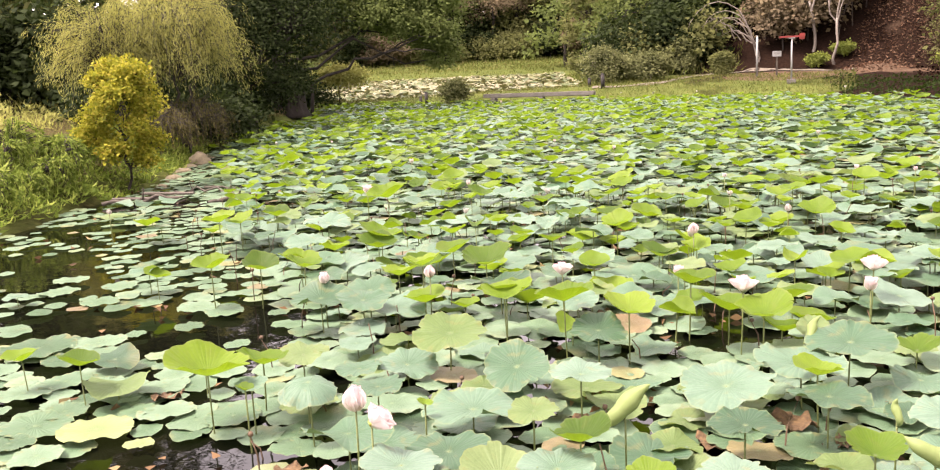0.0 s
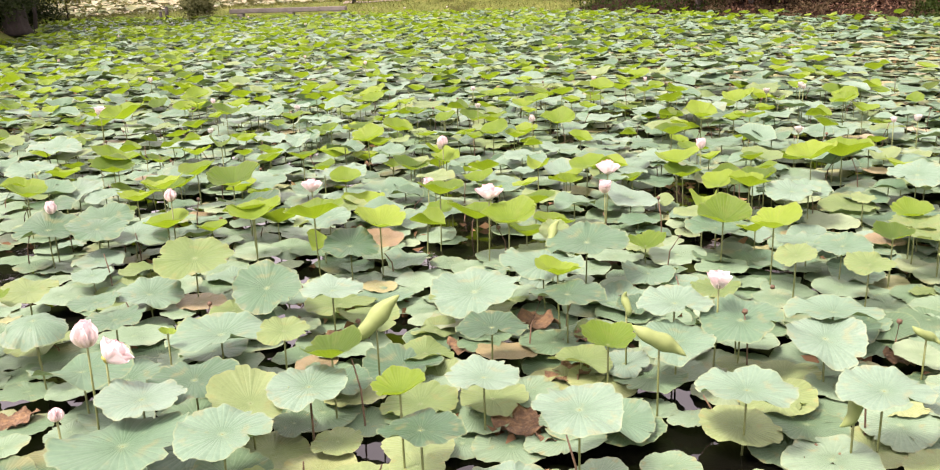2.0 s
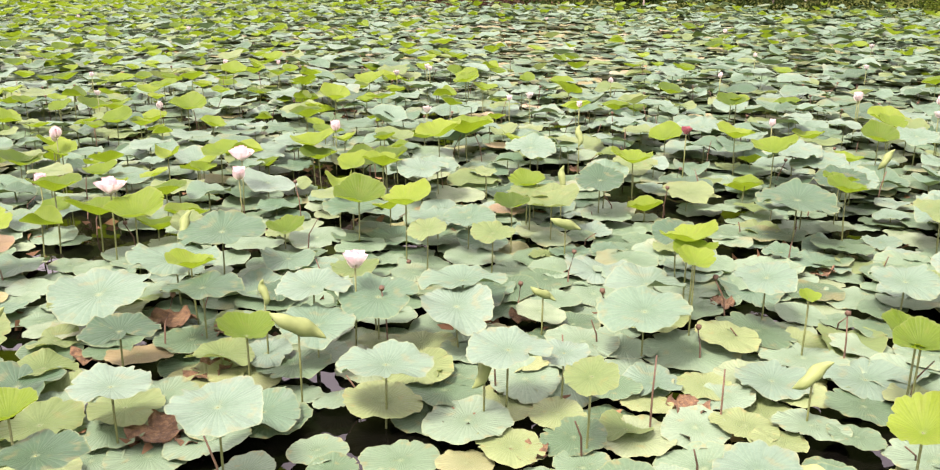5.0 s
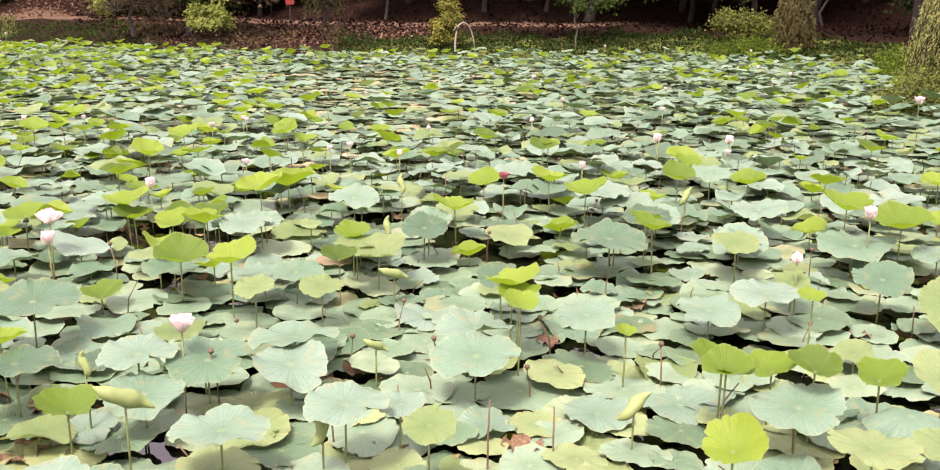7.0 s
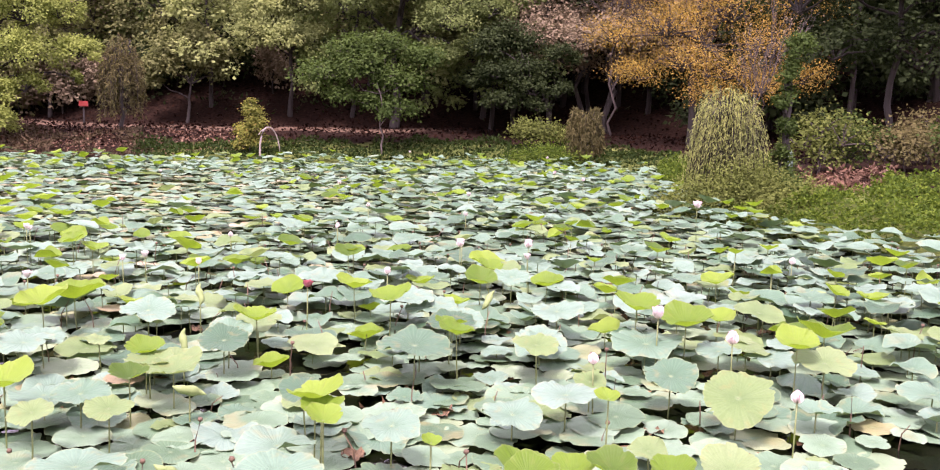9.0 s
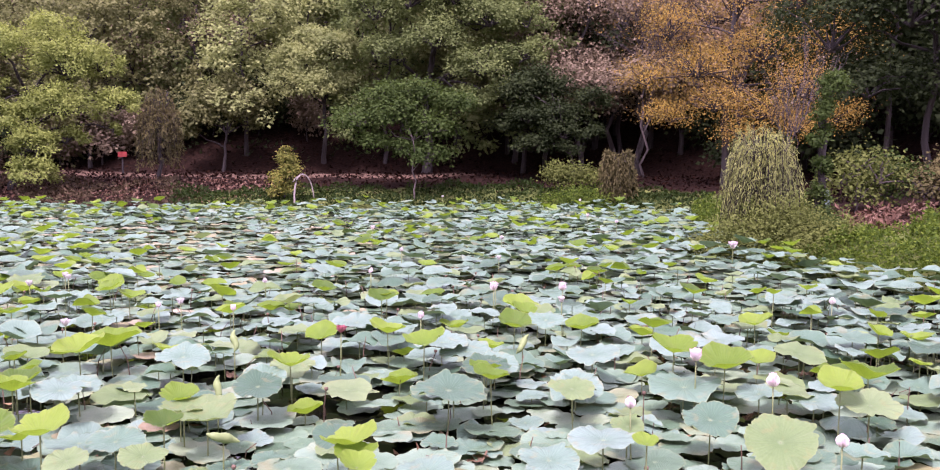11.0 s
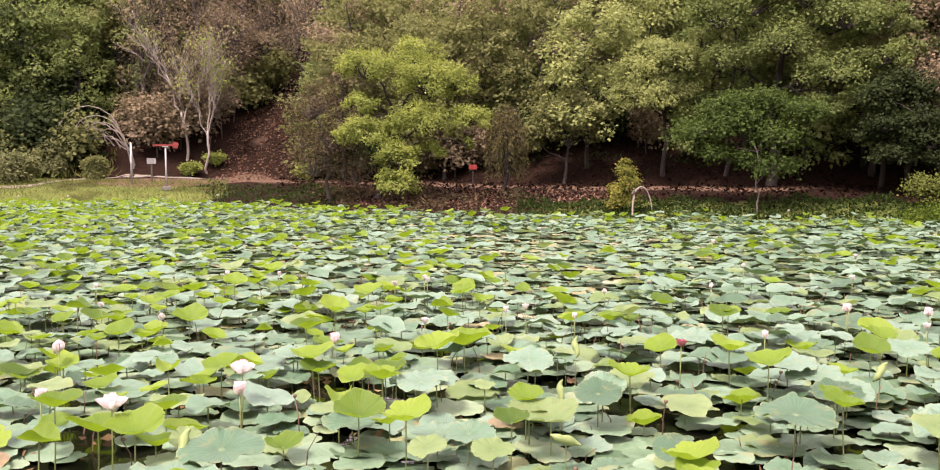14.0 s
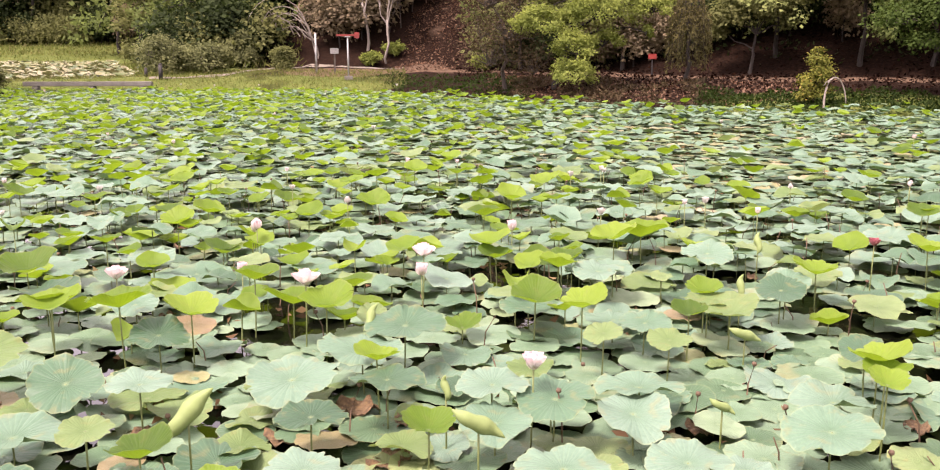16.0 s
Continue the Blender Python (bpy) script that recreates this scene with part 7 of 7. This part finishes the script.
cover("dull brown scrub on the shaded bank", "scrub", LEAF_SCRUB, shade_at, 0.15, heaped(shade_at, 0.5), 0.4, 0.5)
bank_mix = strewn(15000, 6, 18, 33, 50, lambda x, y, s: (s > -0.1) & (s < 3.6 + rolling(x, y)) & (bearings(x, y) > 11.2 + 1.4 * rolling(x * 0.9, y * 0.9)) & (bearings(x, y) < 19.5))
cover("dull green creepers on the far bank", "ground_cover", SHADED_COVER, bank_mix, 0.12, heaped(bank_mix, 0.34), 0.6, 0.7)
dike = strewn(60000, -22, 12, 44, 60, lambda x, y, s: (s > -0.1) & (s < 6.5) & (bearings(x, y) < 12) & (off_shore(x, y, BEYOND) > 0.2))
cover("short grass on the dike between the ponds", "grass", GRASS, dike, 0.17, 0.02, 0.12, 1.4)
meadow = strewn(60000, -75, 12, 55, 160, lambda x, y, s: (s > 6) & (bearings(x, y) < 6) & (bearings(x, y) > -30) & (off_shore(x, y, BEYOND) > 0.2))
cover("rough grass beyond the second pond", "grass", GRASS, meadow, 0.5, 0.05, 0.16, 1.3)
left_green = strewn(80000, -20, -8, 9, 30, lambda x, y, s: (s > -0.15) & (s < 2.0 + 0.9 * rolling(x, y)) & (x < -7))
cover("green ferns and weeds at the pond's edge", "weeds", FERN, left_green, 0.17, heaped(left_green, 0.6), 0.22, 0.7)
left_dry = strewn(60000, -30, -9, 11, 40, lambda x, y, s: (s > 0.5) & (s < 14))
cover("dry straw-coloured grass on the bank", "dry_grass", DRY_GRASS, left_dry, 0.22, 0.02, 0.1, 1.3)
scrub = strewn(26000, -30, -12, 16, 40, lambda x, y, s: (s > 3.0) & (s < 9) & (bearings(x, y) < -32.2) & (rolling(x * 0.8, y * 0.8) > -0.15))
cover("tall yellowish scrub on the western bank", "scrub", LEAF_WILLOW, scrub, 0.2, heaped(scrub, 1.1), 0.2, 0.8)
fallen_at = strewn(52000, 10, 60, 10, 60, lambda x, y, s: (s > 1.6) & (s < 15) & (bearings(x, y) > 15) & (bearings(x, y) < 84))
cover("reddish brown fallen leaves, darkened in colour for the shade under the trees", "fallen_leaves", SHADED_LITTER, fallen_at, 0.15, 0.04, 0.6, 0.15)
bank_litter = strewn(20000, 9, 23, 27, 48, lambda x, y, s: (s > 0.7 + 0.6 * rolling(x * 2, y * 2)) & (s < 5.0) & (bearings(x, y) > 17) & (bearings(x, y) < 36))
cover("reddish brown fallen leaves on the far bank", "fallen_leaves", GULLY_LITTER, bank_litter, 0.12, 0.03, 0.6, 0.15)
gully_at = strewn(16000, 9, 24, 48, 74, lambda x, y, s: gully(x, y) > 0.2)
cover("reddish brown leaves and twigs in the eroded cut", "fallen_leaves", GULLY_LITTER, gully_at, 0.17, 0.12, 0.4, 0.2)
heap = strewn(15000, 16, 27, 4, 12, lambda x, y, s: ((x - 20.6) / 2.2) ** 2 + ((y - 7.2) / 1.2) ** 2 < 1)
cover("heap of reddish brown fallen leaves on the bank", "fallen_leaves", GULLY_LITTER, heap, 0.14, heaped(heap, 0.5), 0.5, 0.2)
# dark leaves strewn as the dimness of the wood's floor
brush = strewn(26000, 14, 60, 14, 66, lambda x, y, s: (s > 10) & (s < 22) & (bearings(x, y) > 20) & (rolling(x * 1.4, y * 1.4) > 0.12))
cover("undergrowth darkened in colour for the shade below the trees", "undergrowth", LEAF_DARK, brush, 0.22, heaped(brush, 0.9), 0.5, 0.6)

# lotus of the second pond, seen far beyond the dike
far_pond = Soup()
xs, ys = rng.uniform(-40, -2, 9000), rng.uniform(55, 118, 9000)
ok = off_shore(xs, ys, BEYOND) < -0.5
for x, y in zip(xs[ok], ys[ok]):
    v, f, uv = random.choice(BLADES[random.randrange(8)][2:])
    m = np.array(tilted(x, y, random.uniform(0.05, 0.6), random.uniform(0.2, 0.36), random.uniform(0, 0.4), random.uniform(0, 6.28), 0))
    far_pond.add(v @ m[:3, :3].T + m[:3, 3], f, uv)
tagged(mesh_object("lotus_leaves", far_pond.mesh("lotus_leaves"), OLD_LEAF), "yellowing lotus leaves on the second pond", "lotus leaves", kind="stuff")

# ---- the dike, path, posts and signs ----
def ribbon(name, line, width, mat, label, lift=0.03):
    p = np.array(line, dtype=float)
    u = np.linspace(0, len(p) - 1, 60)
    x, y = np.interp(u, np.arange(len(p)), p[:, 0]), np.interp(u, np.arange(len(p)), p[:, 1])
    t = unit(np.stack([np.gradient(x), np.gradient(y)], axis=1))
    verts = []
    for k, off in enumerate((-0.5, -0.17, 0.17, 0.5)):
        px, py = x - t[:, 1] * off * width, y + t[:, 0] * off * width
        verts.append(np.stack([px, py, ground_z(px, py) + lift + (0.012 if k in (1, 2) else 0)], axis=1))
    v = np.stack(verts, axis=1).reshape(-1, 3)
    i = (np.arange(59)[:, None] * 4 + np.arange(3)[None, :]).ravel()
    tagged(mesh_object(name, build_mesh(name, v, [np.stack([i, i + 1, i + 5, i + 4], axis=1)]), mat), label, "path", kind="structure")


ribbon("path", [(-2.6, 51.0), (-0.6, 50.9), (1.2, 51.3), (2.6, 53.0), (4.0, 54.8), (6.2, 55.4), (8.6, 54.0), (11.0, 51.5)], 0.8, PATHWAY, "pale trodden path curving along the dike")

beam = thing("edge_beam", pose(-5.4, 49.35, 0.0, 0, 0, -18), "weathered pale concrete beam along the dike's edge", "beam")
part("beam", box_bm(6.4, 0.3, 0.22, 0.03, (0, 0, 0.44)), CONCRETE, beam)
for k in (-2.6, 0.2, 2.7):
    part("pier", box_bm(0.3, 0.36, 1.3, 0.03, (k, 0.0, -0.33)), CONCRETE, beam)


def stub_post(az, d, h, r, label):
    x, y, z = grounded(az, d)
    ob = thing("post", Matrix.Translation((x, y, z)), label, "post", "dark posts on the dike")
    shaft = part("shaft", pole_bm(r, r * 0.92, h, 10, 0.012), DARK_POST, ob, smooth=True)
    part("cap", pole_bm(r * 0.9, r * 0.5, 0.05, 10, 0.0, h), DARK_POST, shaft, smooth=True)


stub_post(-13.4, 53.6, 0.75, 0.09, "short dark wooden post on the dike")
stub_post(-13.05, 53.6, 0.85, 0.1, "short dark wooden post on the dike")
stub_post(-2.3, 50.6, 0.8, 0.11, "short dark wooden post on the dike")
stub_post(-3.1, 51.6, 0.5, 0.09, "short dark wooden post on the dike")

x, y, z = grounded(8.55, 48.0, 0.0)
mast = thing("red_topped_mast", pose(x, y, z, 0, 0, -8), "white post with a red crossbar on top", "signpost")
part("shaft", pole_bm(0.045, 0.04, 2.15, 14, 0.004), WHITE_PAINT, mast, smooth=True)
part("foot_block", box_bm(0.42, 0.42, 0.2, 0.02, (0, 0, 0.08)), CONCRETE, mast)
crossbar = part("crossbar", box_bm(1.15, 0.09, 0.09, 0.015, (0.0, 0, 2.2)), RED_PAINT, mast)
part("red_plate", box_bm(0.26, 0.05, 0.3, 0.015, (0.46, 0, 2.2)), RED_PAINT, crossbar)
part("bracket", box_bm(0.3, 0.12, 0.05, 0.01, (0, 0, 2.13)), WHITE_PAINT, mast)

x, y, z = grounded(6.65, 50.5, 0.0)
pole = thing("white_pole", Matrix.Translation((x, y, z)), "plain white pole at the foot of the hill", "pole")
part("shaft", pole_bm(0.055, 0.05, 2.05, 14, 0.004), WHITE_PAINT, pole, smooth=True)
part("cap", pole_bm(0.05, 0.03, 0.05, 14, 0.0, 2.05), WHITE_PAINT, pole, smooth=True)

x, y, z = grounded(7.75, 51.0, 0.0)
board = thing("notice_board", pose(x, y, z, 0, 0, -8), "small weathered white notice board on a post", "sign")
part("post", box_bm(0.09, 0.07, 1.15, 0.01, (0, 0, 0.57)), PLANK, board)
panel = part("panel", box_bm(0.44, 0.04, 0.28, 0.012, (0, -0.05, 1.2)), WHITE_PAINT, board)
for k in range(3):
    part("text_bar", box_bm(0.34 - 0.06 * k, 0.004, 0.02, 0.0, (0, -0.075, 1.28 - 0.07 * k)), CONCRETE, panel)

x, y, z = grounded(26.85, 42.0, 0.0)
redsign = thing("red_sign", pose(x, y, z, 0, 0, -26), "small red signboard on a thin post under the trees", "sign")
part("post", box_bm(0.06, 0.06, 0.78, 0.008, (0, 0, 0.39)), DARK_POST, redsign)
part("panel", box_bm(0.36, 0.04, 0.22, 0.012, (0, -0.05, 0.86)), RED_PAINT, redsign)

x, y, z = grounded(68.35, 24.5, 0.0)
marker = thing("marker_post", Matrix.Translation((x, y, z)), "short pale green marker post on the bank", "post")
part("shaft", pole_bm(0.075, 0.065, 0.55, 14, 0.012), GREEN_PAINT, marker, smooth=True)
part("cap", pole_bm(0.065, 0.03, 0.08, 14, 0.008, 0.55), GREEN_PAINT, marker, smooth=True)

# stump, stones and timber of the western bank
x, y, z = grounded(-21.35, 43.5, 0.1)
stump = thing("tree_stump", Matrix.Translation((x, y, z)), "thick broken tree stump with furrowed bark", "stump")
bm = bmesh.new()
bmesh.ops.create_cone(bm, cap_ends=True, segments=28, radius1=0.85, radius2=0.66, depth=1.5, matrix=Matrix.Translation((0, 0, 0.75)))
bmesh.ops.subdivide_edges(bm, edges=[ed for ed in bm.edges if abs(ed.verts[0].co.z - ed.verts[1].co.z) > 0.5], cuts=6)
for v in bm.verts:
    th = math.atan2(v.co.y, v.co.x)
    k = 1 + 0.07 * math.sin(9 * th + 2 * v.co.z) + 0.05 * math.sin(17 * th) + 0.25 * max(0, 0.4 - v.co.z)
    v.co.x, v.co.y = v.co.x * k, v.co.y * k
    if v.co.z > 1.3:
        v.co.z += 0.14 * math.sin(5 * th + 1) + 0.06 * math.sin(13 * th)
part("bole", bm, BARK, stump, smooth=True)


def bank_stone(x, y, r, flat, seed):
    bm = bmesh.new()
    bmesh.ops.create_icosphere(bm, subdivisions=3, radius=1.0)
    for v in bm.verts:
        k = 1 + 0.28 * noise.noise(v.co * 1.3 + Vector((seed, 0, 0))) + 0.08 * noise.noise(v.co * 4 + Vector((0, seed, 0)))
        v.co = Vector((v.co.x * r * 1.25 * k, v.co.y * r * k, v.co.z * r * flat * k))
    ob = mesh_object("stone", from_bm("stone", bm, STONE, True), STONE)
    ob.matrix_basis = Matrix.Translation((x, y, max(on_ground(x, y), -0.05) + r * flat * 0.35)) @ Matrix.Rotation(seed * 1.7, 4, "Z")
    tagged(ob, "rough buff stone on the pond's edge", "stone", "stones on the western bank")


for k, (az, d, r, fl) in enumerate(((-27.0, 25.5, 0.30, 0.9), (-28.0, 23.6, 0.22, 0.6), (-28.6, 22.2, 0.2, 0.6), (-26.6, 26.8, 0.2, 0.7), (-29.3, 20.8, 0.16, 0.5), (-27.6, 24.6, 0.16, 0.7))):
    bank_stone(*bearing(az, d), r, fl, k + 1)


def old_log(x0, y0, x1, y1, r, z, label):
    p = np.array([(x0, y0, z), (x1, y1, z + 0.02)])
    mid = p.mean(axis=0)
    ob = thing("log", Matrix.Translation(mid), label, "log", "timber at the western bank")
    soup = Soup()
    soup.add(*tube(curve(p[0] - mid, p[1] - mid, 0.02, 12, 0.04), r * 0.7 * rng.uniform(0.6, 1.2, 12) * np.linspace(1.1, 0.6, 12), 10))
    soup.add(*tube(curve((0, 0, r * 0.5), (rng.uniform(-0.2, 0.2), rng.uniform(-0.2, 0.2), r + 0.2), 0, 4), (r * 0.4, r * 0.3, r * 0.25, r * 0.15), 6))
    mesh_object("stem", soup.mesh("stem"), PLANK, ob)


for row in ((-9.9, 15.4, -8.6, 16.0, 0.06, 0.05), (-9.4, 16.6, -7.9, 16.5, 0.04, 0.06), (-7.7, 15.2, -7.0, 16.3, 0.06, 0.05), (-8.8, 17.3, -6.8, 17.5, 0.03, 0.07), (-8.1, 16.9, -7.5, 15.9, 0.03, 0.09), (-6.3, 20.2, -5.0, 20.6, 0.04, 0.07)):
    old_log(*row, "grey-brown waterlogged log lying in the shallows")


def plank(x, y, ln, wd, turn, z):
    ob = thing("plank", pose(x, y, z, 3, 2, turn), "weathered grey plank lying at the water's edge", "plank", "timber at the western bank")
    part("board", box_bm(ln, wd, 0.035, 0.006), PLANK, ob)


plank(-9.2, 15.8, 1.3, 0.16, 18, 0.09)
plank(-9.0, 16.2, 1.0, 0.14, 8, 0.12)
